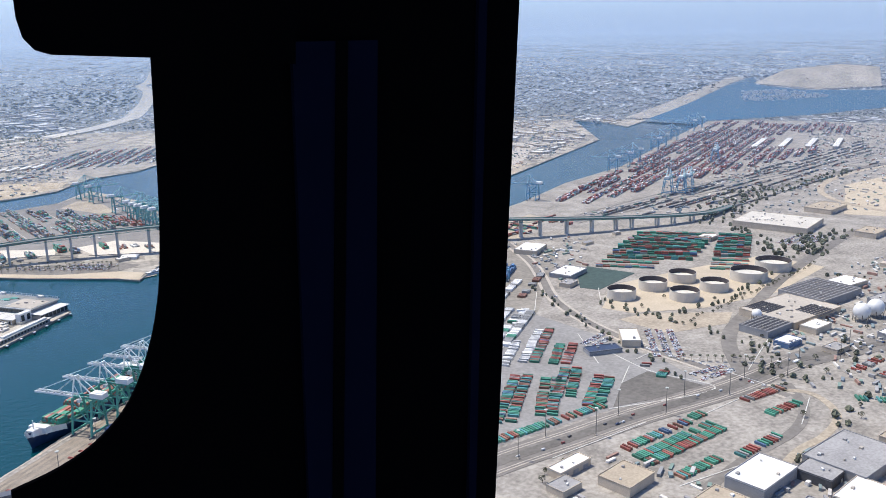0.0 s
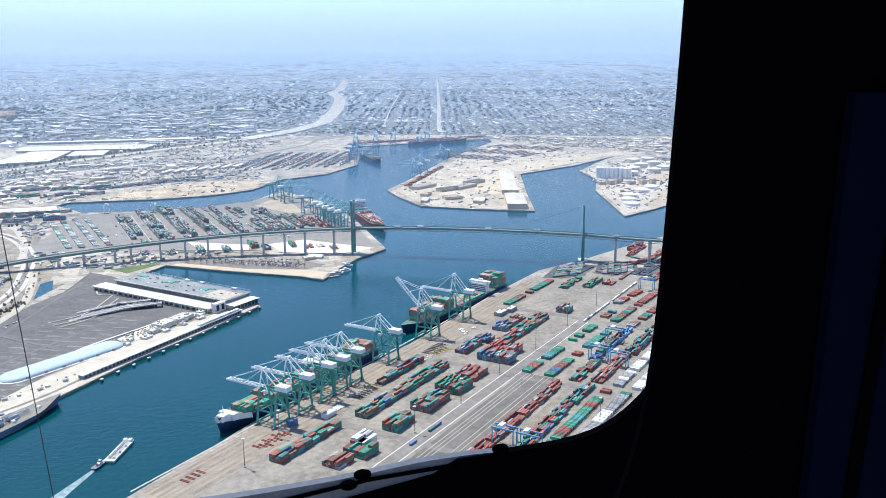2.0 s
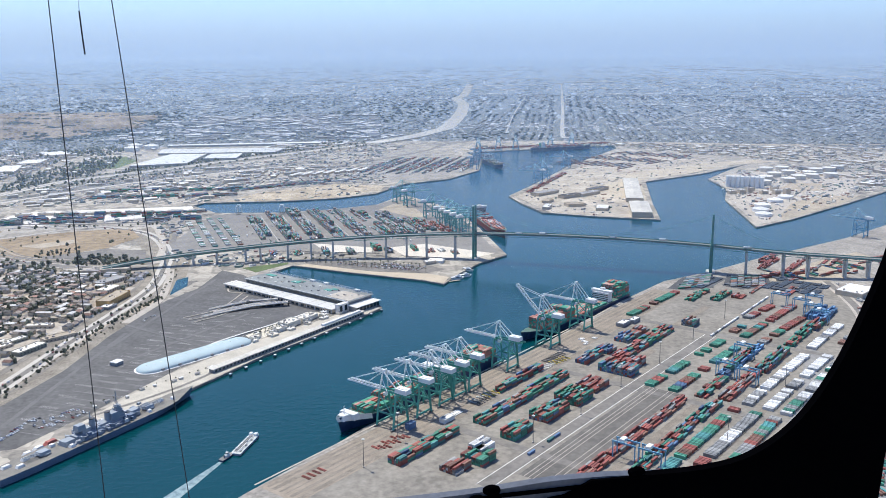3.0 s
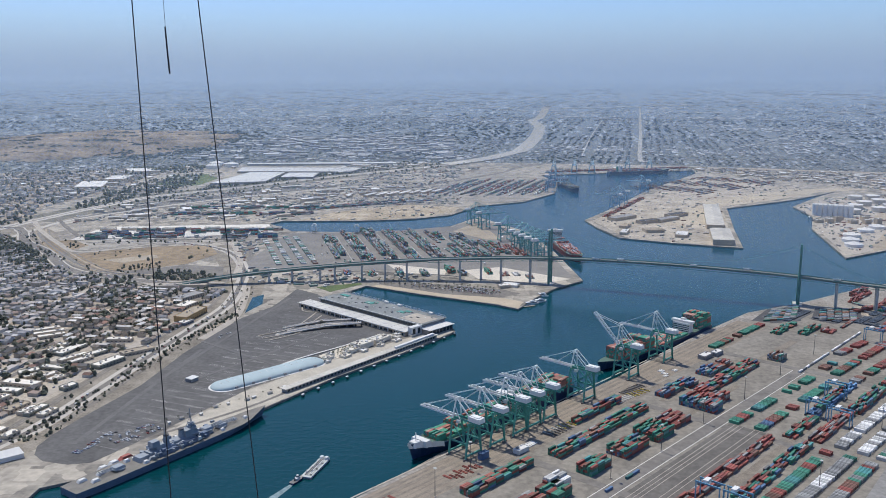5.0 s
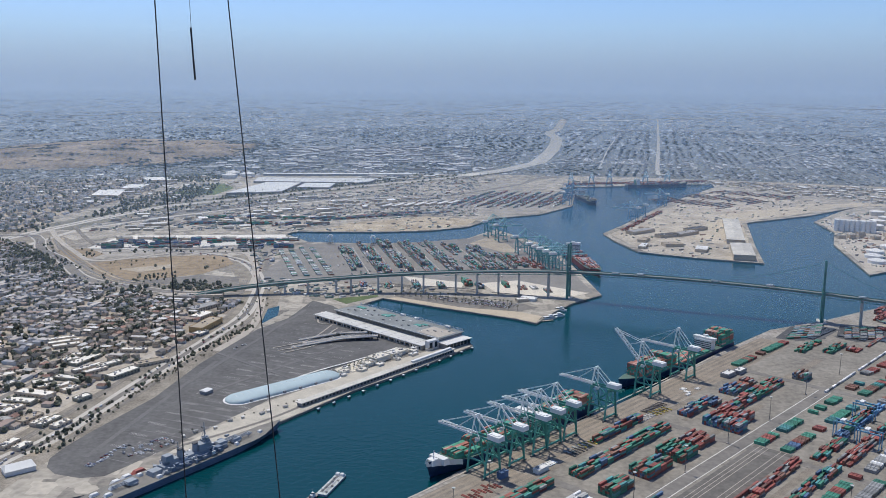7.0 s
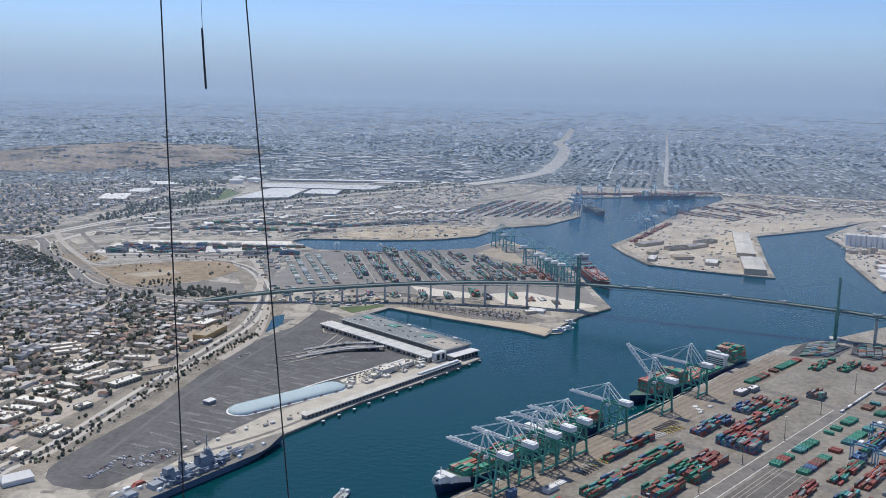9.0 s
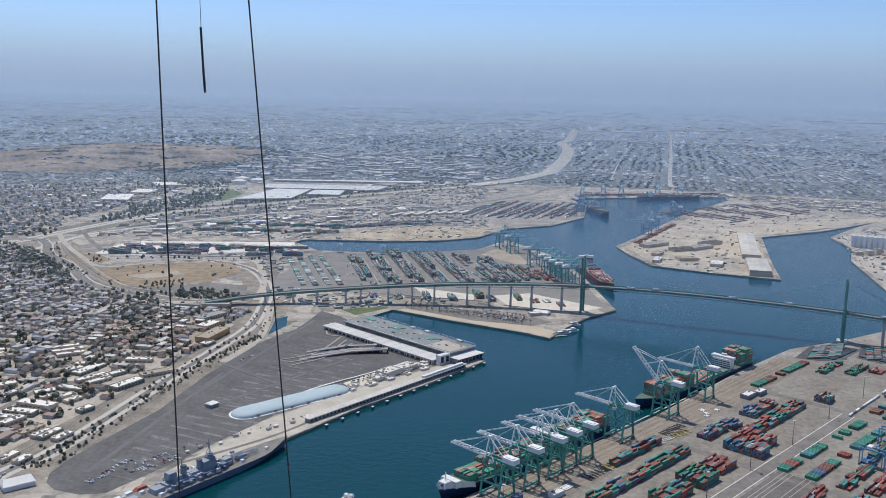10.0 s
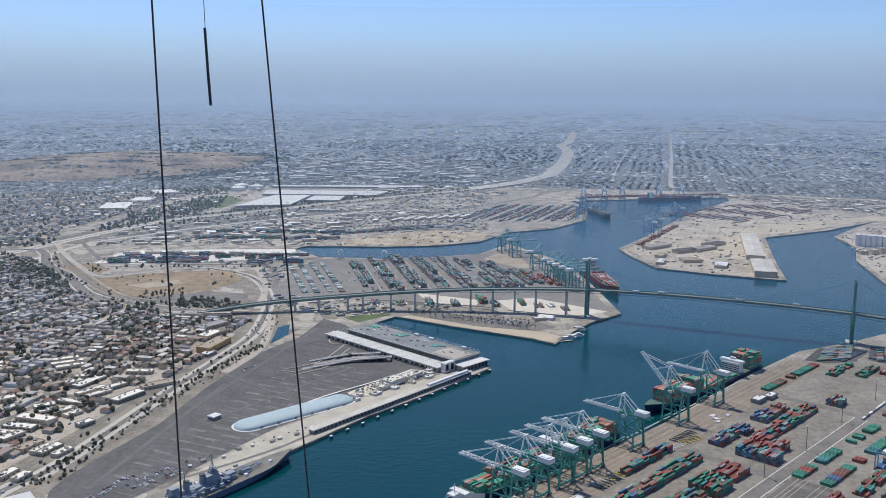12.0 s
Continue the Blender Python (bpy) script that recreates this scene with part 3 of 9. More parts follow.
    for s in (-8.8, 8.8):
        cab = bmesh.new()
        for a, c, za, zc, sag in ((W, E, 110, 110, 46), (W - ax * 155 + n * 12, W, 42, 110, 6), (E, E + ax * 155, 110, 46, 6)):
            pts = []
            for i in range(25):
                t = i / 24
                q = a.lerp(c, t) + n * s
                pts.append(Vector((q.x, q.y, za + (zc - za) * t - 4 * sag * t * (1 - t))))
            for p, q in zip(pts, pts[1:]):
                beam(cab, p, q, 0.26)
            for p in pts[1:-1]:
                dz = min(fine, key=lambda f: (f.xy - p.xy).length).z
                if p.z > dz + 1:
                    hang = bmesh.new()
                    beam(hang, p, Vector((p.x, p.y, dz)), 0.05)
                    part("hanger", hang, BRIDGE_GREEN, b)
        part("main_cable", cab, BRIDGE_GREEN, b)
    for x in list(range(-400, 200, 48)) + list(range(700, 1330, 52)):
        q = min(fine, key=lambda f: abs(f.x - x))
        nb = fine[min(fine.index(q) + 1, len(fine) - 1)] - q
        side = Vector((-nb.y, nb.x, 0)).normalized()
        pier = bmesh.new()
        for s in (-5.5, 5.5):
            beam(pier, (q.x + side.x * s, q.y + side.y * s, 2.5), (q.x + side.x * s, q.y + side.y * s, q.z - 3), 3.4)
        beam(pier, q + side * -8 - Vector((0, 0, 3.2)), q + side * 8 - Vector((0, 0, 3.2)), 2.4, 2.2)
        part("pier", pier, BRIDGE_CONC, b)


suspension_bridge()


# ---- the aircraft's window pillar, passed at the start, and the windscreen ahead of it ----
def outlined(name, outline, y0, y1, m, parent, label=""):
    """A flat-faced trim piece: an outline in x and z, from y0 back to y1."""
    bm = bmesh.new()
    a = [bm.verts.new((x, y0, z)) for x, z in outline]
    c = [bm.verts.new((x, y1, z)) for x, z in outline]
    bm.faces.new(a); bm.faces.new(c[::-1])
    for i in range(len(outline)):
        j = (i + 1) % len(outline)
        bm.faces.new((a[j], a[i], c[i], c[j]))
    bmesh.ops.recalc_face_normals(bm, faces=bm.faces)
    bmesh.ops.triangulate(bm, faces=[f for f in bm.faces if len(f.verts) > 4])
    return part(name, bm, m, parent, label)


def rounded(pts, n=5):
    """A smooth curve through pts."""
    P, out = [Vector(p) for p in pts], []
    for i in range(len(P) - 1):
        p0, p1, p2, p3 = P[max(i - 1, 0)], P[i], P[i + 1], P[min(i + 2, len(P) - 1)]
        for k in range(n):
            t = k / n
            q = 0.5 * ((2 * p1) + (p2 - p0) * t + (2 * p0 - 5 * p1 + 4 * p2 - p3) * t * t + (3 * p1 - p0 - 3 * p2 + p3) * t ** 3)
            out.append((q.x, q.y))
    return out + [tuple(pts[-1])]


def window_pillar():
    w = thing("window_pillar", "black cockpit window pillar with a rounded corner, backlit shade in its colour", "window frame", 34, -4.5, 378)
    def panel(name, outline, y0, y1, m, label=""):
        return outlined(name, [(x - 34, z - 378) for x, z in outline], y0, y1, m, w, label)
    corner = rounded([(25.6, 424), (25.4, 408), (25.1, 398.5), (24.85, 394.3), (24.4, 391.3), (23.6, 388.7), (22.5, 386.6), (21.0, 385.1), (19.2, 384.1), (17.0, 383.4)])
    panel("post", corner + [(17.0, 374), (42.9, 374), (45.6, 424)], 0, 0.3, BLACK_FRAME)
    panel("inner_moulding", [(31.8, 404), (31.2, 376), (35.0, 376), (36.2, 404)], -0.5, -0.003, BLUE_HIGHLIGHT, "inner moulding with a dark blue highlight painted in")
    panel("bevel", [(34.0, 404), (32.4, 376), (33.0, 376), (34.6, 404)], -0.62, -0.5, BLACK_FRAME)
    panel("seal", [(42.6, 424), (41.0, 376), (41.5, 376), (43.1, 424)], -0.35, -0.003, BLUE_HIGHLIGHT, "thin edge seal painted as a dark blue highlight")
    box_ = [(-13.8, 36), (-13.78, 26.7), (-13.7, 26.3), (-13.5, 26.05), (-13.2, 25.95), (-10.5, 25.8), (-8.0, 25.6)]
    outlined("overhead_bracket", box_ + [(-7.6, 36)], -22.5, -20.5, BLACK_FRAME, w, "black overhead box beside the pillar")


window_pillar()


def windscreen():
    """Sill of the front windscreen with its rounded corner, screws and seams, and the rigging lines before the nose."""
    y, z = 160.0, 307.4
    w = thing("windscreen_sill", "dull grey metal windscreen sill with dark screws and a black rounded corner", "window frame", 0, y, z)
    panel_mat = mat("dull_grey_panel", (0.085, 0.092, 0.108), 0.45, var=0.3, size=14)
    top = [(-150, -10), (-100, -7.5), (-60, -5.6), (-30, -5.0), (0, -4.8), (28, -3.0), (48, -0.7), (62, 0)]
    outlined("panel", rounded(top) + [(76, -0.2), (70, -3.5), (30, -9), (-20, -16), (-150, -36)], 0, 2.5, panel_mat, w, "grey sheet-metal sill panel")
    edge = rounded([(58, -0.6), (72, 0.1), (87, 1.2), (98, 4.5), (108, 12.5), (116, 25), (122.5, 41), (127, 57), (130, 80), (133, 118)])
    outlined("corner_frame", edge + [(136, 118), (131, 20), (128, -45), (-150, -45), (-150, -35), (-20, -15), (30, -8), (52, -4)], -0.8, 1.6, BLACK_FRAME, w, "black rounded corner of the frame")
    for p, q in (((66, -1.6), (36, -3.6)), ((36, -3.6), (-22, -12)), ((-22, -12), (-150, -30))):
        bm = bmesh.new(); beam(bm, (p[0], -0.3, p[1]), (q[0], -0.3, q[1]), 0.5, 0.9); part("seam", bm, BLACK_FRAME, w, "dark sealed joint")
    for x, dz, r in ((-69.5, -5.9, 1.7), (-39.6, -5.0, 1.6), (-6.7, -4.7, 1.7), (34.4, -2.0, 2.2), (69, 0.9, 2.2), (31, -4.4, 2.2), (-48, -9.5, 2.2), (-8, -10, 2.0), (-92, -12, 2.2)):
        bm = bmesh.new()
        bmesh.ops.create_uvsphere(bm, u_segments=14, v_segments=8, radius=r, matrix=Matrix.Translation((x, -0.4, dz)) @ Matrix.Diagonal((1, 0.5, 0.62, 1)))
        for f in bm.faces:
            f.smooth = True
        part("screw", bm, BLACK_FRAME, w)
    for x0, z0, x1, z1, r, words in ((-53.0, -2.5, -54.6, 135, 0.085, "thin dark rigging line rising before the windscreen"), (-34.4, -2.5, -44.0, 135, 0.085, "thin dark rigging line leaning before the windscreen")):
        bm = bmesh.new(); beam(bm, (0, 0, 0), (x1 - x0, 0, z1 - z0), r * 2)
        ln = tagged(part("rigging_line", bm, STEEL_CABLE), words, "cable", "rigging lines")
        ln.matrix_basis = pose(x0, y - 1.5, z + z0)
    a = thing("trailing_antenna", "short dark rod hanging on a thin cord ahead", "antenna", -48.6, y - 1.5, z + 98.1)
    bm = bmesh.new(); beam(bm, (0.05, 0, 8.2), (-0.5, 0, 42), 0.06); part("cord", bm, STEEL_CABLE, a)
    bm = bmesh.new(); beam(bm, (0.35, 0, 0), (0.2, 0, 3), 0.26); beam(bm, (0.2, 0, 2.9), (0.0, 0, 8.4), 0.24); part("rod", bm, STEEL_CABLE, a)


windscreen()


# ---- container kinds ----
def container_mesh(name, material):
    bm = bmesh.new()
    box(bm, 0, 0, 0.0, 12.0, 2.36, 2.58)
    for sx in (-6.05, 6.05):
        for sy in (-1.16, 1.16):
            box(bm, sx, sy, 0.0, 0.18, 0.18, 2.64)
    for k in range(5):
        box(bm, -4.8 + k * 2.4, 0, 2.58, 0.5, 2.2, 0.04)
    me = bpy.data.meshes.new(name)
    bm.to_mesh(me); bm.free()
    me.materials.append(material)
    return me


BOXES = {k: container_mesh("container_" + k, m) for k, m in (("green", C_GREEN), ("red", C_RED), ("brown", C_RUST), ("blue", C_BLUE), ("teal", C_TEAL), ("white", C_WHITE), ("grey", C_GREY))}
PALETTES = {"mixed": ["green", "red", "green", "brown", "red", "blue", "teal", "green", "grey", "red"], "green": ["green", "green", "teal", "green", "red", "brown"],
            "pale": ["white", "grey", "white", "grey", "green"], "white": ["white", "white", "white", "grey"], "blue": ["blue", "blue", "grey", "teal", "red"], "red": ["red", "brown", "red", "grey", "red"],
            "west": ["green", "teal", "grey", "red", "green", "blue", "grey", "brown"], "rail": ["grey", "brown", "chassis", "blue", "grey", "red", "chassis", "brown"], "chassis": ["chassis"], "steel_blue": ["steel_blue", "steel_blue", "blue"], "yard": ["grey", "grey", "green", "grey", "teal", "grey", "brown", "grey", "blue", "brown"], "east": ["red", "brown", "grey", "red", "white", "red", "blue", "red", "white", "teal", "red", "grey"]}
SLOTS = ["green", "red", "brown", "blue", "teal", "white", "grey", "chassis", "steel_blue"]
made_boxes = [0]
loose = Pile()
ISLAND_PAINT = [mat("stacked_" + k, c, 0.6, var=0.2, size=9, per="island") for k, c in (("green", (0.055, 0.225, 0.15)), ("red", (0.30, 0.085, 0.065)), ("brown", (0.23, 0.115, 0.08)), ("blue", (0.085, 0.15, 0.26)), ("teal", (0.075, 0.25, 0.24)), ("white", (0.76, 0.75, 0.72)), ("grey", (0.27, 0.27, 0.26)), ("chassis", (0.055, 0.072, 0.095)), ("steel_blue", (0.13, 0.27, 0.45)))]
GAP_WORD = {"green": "green", "red": "red", "brown": "rust-brown", "blue": "blue", "teal": "teal", "white": "white", "grey": "grey"}


def put_box(x, y, z, rz, palette, single=True):
    k = random.choice(PALETTES[palette])
    if single and made_boxes[0] < 300:
        made_boxes[0] += 1
        ob = new("shipping_container", BOXES[k])
        ob.matrix_basis = pose(x, y, z, 0, 0, rz)
        tagged(ob, GAP_WORD[k] + " steel shipping container standing in a port yard", "container", "shipping containers")
    else:
        loose.box(x, y, z, 12.1, 2.42, 2.6, radians(rz), SLOTS.index(k))


def block(ox, oy, rz, along, across, tiers, palette, single=False, gap=12.6, pitch=2.75, holes=0.12, rough=False):
    """A stack: containers end to end along rz, rows side by side to the right of it."""
    c, s = math.cos(radians(rz)), math.sin(radians(rz))
    top, left = tiers, 0
    for i in range(along):
        if rough and left == 0:               # the stack rises and falls in runs
            top, left = max(0, tiers + random.choice((-4, -3, -2, -1, 0, 0, 1))), random.randint(2, 6)
        left -= 1
        for j in range(across):
            if rough and top == 0:
                continue
            h = max(0, (top if rough else tiers) - (random.random() < 0.35) - (random.random() < 0.2)) if (top if rough else tiers) > 1 else (0 if random.random() < holes else 1)
            a, b = (i + 0.5) * gap, (j + 0.5) * pitch
            for k in range(h):
                put_box(ox + c * a + s * b, oy + s * a - c * b, LAND + 0.15 + k * 2.62, rz, palette, single)


# ---- the long container terminal along the channel ----
QO, QU = Vector((-36, 835, 0)), Vector((0.676, 0.737, 0))
QV = Vector((0.737, -0.676, 0))
QA = math.degrees(math.atan2(0.737, 0.676))


def quay(s, v, z=LAND):
    p = QO + QU * s + QV * v
    return Vector((p.x, p.y, z))


def quay_strip(name, s0, v0, s1, v1, width, z, m, label, cat):
    a, b = quay(s0, v0), quay(s1, v1)
    bm = bmesh.new()
    beam(bm, (a.x, a.y, LAND + z - 0.2), (b.x, b.y, LAND + z - 0.2), width, 0.4)
    return tagged(part(name, bm, m), label, cat, kind="structure")


YARD_TAN = mat("terminal_paving", (0.235, 0.212, 0.178), 0.9, var=0.28, size=60, tint=(0.32, 0.29, 0.243))
slab("terminal_yard", [tuple(quay(a, b).xy) for a, b in ((-110, 60), (640, 60), (740, 20), (900, 40), (1000, 130), (1000, 345), (600, 385), (-110, 385))], LAND - 0.5, LAND + 0.05, [YARD_TAN], "worn tan-grey paving of the container terminal", "pavement")
quay_strip("apron", -110, 34, 780, 34, 52, 0.10, mat("quay_apron", (0.30, 0.25, 0.195), 0.9, var=0.3, size=16), "worn tan-grey concrete quay apron", "pavement")
quay_strip("truck_lane", 20, 178, 600, 183, 16, 0.12, OLD_ASPHALT, "grey asphalt lane through the terminal", "road")
quay_strip("rail_pad", 60, 214, 350, 214, 44, 0.10, ASPHALT, "dark asphalt working pad with rails", "pavement")
for v in (170, 186):
    quay_strip("lane_line", 20, v, 590, v + 4, 1.1, 0.18, LINE_PAINT, "white painted lane line", "trim")
for v in (198, 203, 208, 222, 228):
    quay_strip("rail_track", 60, v, 350, v, 0.7, 0.2, PALE_CONCRETE, "pale rail track set in asphalt", "rail")
for s in (110, 335, 600):
    quay_strip("cross_lane", s, 70, s, 350, 12, 0.14, OLD_ASPHALT, "grey cross lane between container rows", "road")
TYRE_MARKS = mat("tyre_marked_concrete", (0.245, 0.21, 0.168), 0.9, var=0.35, size=12)
for v, w in ((8, 1.2), (14, 3.5), (22, 5), (31, 3), (38, 1.2), (46, 4), (55, 5)):
    quay_strip("apron_lane", -105, v, 770, v, w, 0.15 + 0.002 * w, TYRE_MARKS, "dark tyre-marked lane along the quay", "road")
for s, v, l, w in ((60, 62, 260, 7), (240, 64, 200, 9), (150, 140, 330, 10), (430, 120, 300, 12), (360, 96, 240, 6), (60, 262, 380, 9), (30, 330, 430, 9)):
    quay_strip("yard_lane", s, v, s + l, v + 3, w, 0.12 + 0.001 * w, TYRE_MARKS, "dark worn driving lane through the yard", "road")
quay_strip("quay_edge", -110, 1.2, 780, 1.2, 2.0, 0.35, PALE_CONCRETE, "pale concrete quay coping", "trim")


def ship_crane(main, top, house_mat, HB=38.0, A=62.0):
    """A gantry crane: four legs, portal and back reach in one paint, boom and ties in another, a machinery house. x runs towards the water."""
    c = thing("ship_to_shore_crane", "green and white ship-to-shore gantry crane on the quay", "crane", group="quay cranes")
    G, B = 24.0, 13.0
    for x in (0, -G):
        for y in (-B, B):
            bm = bmesh.new(); beam(bm, (x, y, 0.8), (x, y * 0.55, HB + 2), 1.7)
            part("leg", bm, main, c)
            bm = bmesh.new(); box(bm, x, y, 0, 1.4, 7.5, 1.6); part("bogie", bm, STEEL, c)
    for x in (0, -G):
        bm = bmesh.new(); beam(bm, (x, -B, 4), (x, B, 4), 1.5, 2); part("sill_beam", bm, main, c)
        bm = bmesh.new(); beam(bm, (x, -B * 0.6, HB), (x, B * 0.6, HB), 1.8, 2.4); part("portal_beam", bm, main, c)
    for y in (-1, 1):
        bm = bmesh.new(); beam(bm, (0, y * B * 0.8, 17), (-G, y * B * 0.8, 17), 1.3, 1.8); part("side_beam", bm, main, c)
        bm = bmesh.new(); beam(bm, (-G, y * B * 0.85, 14), (0, y * B * 0.6, HB - 2), 0.9); part("diagonal", bm, main, c)
        bm = bmesh.new(); beam(bm, (0, y * B * 0.85, 17), (-G, y * B * 0.6, HB - 2), 0.9); part("diagonal", bm, main, c)
        bm = bmesh.new(); beam(bm, (-G * 0.5, y * B * 0.55, HB + 1), (0, y * 3.2, A - 8), 0.7); part("inner_stay", bm, top, c)
        bm = bmesh.new(); beam(bm, (-G, y * B * 0.55, HB + 2), (-G, -y * B * 0.8, 17), 0.7); part("cross_tie", bm, main, c)
    for y in (-3.2, 3.2):
        bm = bmesh.new(); beam(bm, (2, y, HB + 2), (-G - 17, y, HB + 2), 1.1, 2.2); part("back_girder", bm, main, c)
    for y in (-1, 1):
        bm = bmesh.new(); beam(bm, (0, y * B * 0.55, HB + 1), (-2, y * 3.0, A), 1.2); part("mast", bm, top, c)
        bm = bmesh.new(); beam(bm, (-2, y * 3.0, A), (-G - 2, y * 4, HB + 4), 0.9); part("back_stay", bm, top, c)
    bm = bmesh.new(); beam(bm, (-2, -3.4, A), (-2, 3.4, A), 1.6); part("apex_beam", bm, top, c)
    bm = bmesh.new(); box(bm, -G - 4, 0, HB + 3.2, 16, 10, 5.2, top=0.97); h = part("machinery_house", bm, house_mat, c, "white machinery house")
    bm = bmesh.new(); box(bm, -G - 4, 0, HB + 8.3, 10, 6, 0.8); part("roof_hatch", bm, house_mat, h)
    bm = bmesh.new(); box(bm, -6, 4.5, HB - 3, 4, 3, 3.2); part("cab", bm, CRANE_WHITE, c)
    bm = bmesh.new(); beam(bm, (-G - 1.6, -B + 1.0, 1), (-G - 1.6, -B * 0.6, HB), 0.7, 1.1); part("stair_tower", bm, main, c)
    return c


def boom(c, top, up=False, reach=52.0, HB=40.0, A=62.0):
    tilt = radians(44 if up else 0)
    def at(x, y, z=0.0):
        return (x * math.cos(tilt) - z * math.sin(tilt), y, HB + x * math.sin(tilt) + z * math.cos(tilt))
    bm = bmesh.new()
    for y in (-3.0, 3.0):
        beam(bm, at(1, y), at(reach, y), 1.1, 2.0)
    for k in range(11):
        x = 1 + k * (reach - 1) / 10
        beam(bm, at(x, -3), at(x, 3), 0.6)
        if k < 10:
            beam(bm, at(x, -3, 1), at(x + (reach - 1) / 10, 3, 1), 0.4)
    bo = part("boom", bm, top, c, "white double-girder boom" if not up else "raised white double-girder boom")
    for y in (-2.6, 2.6):
        for x in (reach * 0.5, reach * 0.93):
            bm = bmesh.new(); beam(bm, at(x, y, 1), (-2, y, A), 0.55)
            part("forestay", bm, top, bo)
    return c


base_crane = boom(ship_crane(CRANE_GREEN, CRANE_WHITE, CRANE_WHITE), CRANE_WHITE)
TURN = math.degrees(math.atan2(-QV.y, -QV.x))
first = True
for s in (75, 116, 157, 184, 215, 300):
    p = quay(s, 4)
    m = pose(p.x, p.y, LAND + 0.2, 0, 0, TURN)
    if first:
        base_crane.matrix_basis = m
        first = False
    else:
        copy_thing(base_crane, m)
raised = boom(ship_crane(CRANE_GREEN, CRANE_WHITE, CRANE_WHITE, 40, 70), CRANE_WHITE, True, 56, 42, 70)
p = quay(412, 2)
raised.matrix_basis = pose(p.x, p.y, LAND + 0.2, 0, 0, TURN)
tagged(raised, "green and white gantry crane with its boom raised")
tall = boom(ship_crane(CRANE_GREEN, CRANE_WHITE, CRANE_WHITE, 40, 70), CRANE_WHITE, False, 56, 42, 70)
p = quay(508, 2)
tall.matrix_basis = pose(p.x, p.y, LAND + 0.2, 0, 0, TURN)
tagged(tall, "tall green and white ship-to-shore gantry crane on the quay")


# ---- ships ----
def hull(bm, L, B, draft, fore, slot_side=0, slot_deck=1):
    """A ship's hull, bow at +x: sections from stern to bow."""
    rows = []
    n = 22
    for i in range(n + 1):
        t = i / n
        w = B / 2 * (0.86 + 0.14 * min(1, t / 0.12)) if t < 0.12 else B / 2
        if t > 0.78:
            w = B / 2 * max(0.04, 1 - ((t - 0.78) / 0.22) ** 1.7)
        zt = draft + (fore * max(0, (t - 0.86) / 0.14) ** 0.7 if t > 0.86 else 0)
        x = -L / 2 + L * t
        low = w * (0.94 if t < 0.7 else max(0.1, 0.94 - (t - 0.7) * 2.6))
        xl = x if t < 0.8 else x - (t - 0.8) * 0.12 * L
        rows.append([bm.verts.new((xl, -low, -2)), bm.verts.new((x, -w, zt)), bm.verts.new((x, w, zt)), bm.verts.new((xl, low, -2))])
    for a, c in zip(rows, rows[1:]):
        bm.faces.new((a[0], c[0], c[1], a[1])).material_index = slot_side
        bm.faces.new((a[1], c[1], c[2], a[2])).material_index = slot_deck
        bm.faces.new((a[2], c[2], c[3], a[3])).material_index = slot_side
    bm.faces.new((rows[0][0], rows[0][1], rows[0][2], rows[0][3]))
    bm.faces.new((rows[-1][3], rows[-1][2], rows[-1][1], rows[-1][0]))


SHIP_BOXES = pick("sun_faded_container_paint", [(0.07, 0.30, 0.19), (0.06, 0.26, 0.17), (0.42, 0.16, 0.12), (0.06, 0.32, 0.24), (0.38, 0.14, 0.11), (0.5, 0.33, 0.27), (0.30, 0.14, 0.10), (0.10, 0.30, 0.24)])
DECK_GREEN = mat("ship_deck", (0.10, 0.17, 0.14), 0.8, var=0.25, size=10)
DECK_PALE = mat("pale_deck", (0.50, 0.52, 0.49), 0.8, var=0.2, size=10)


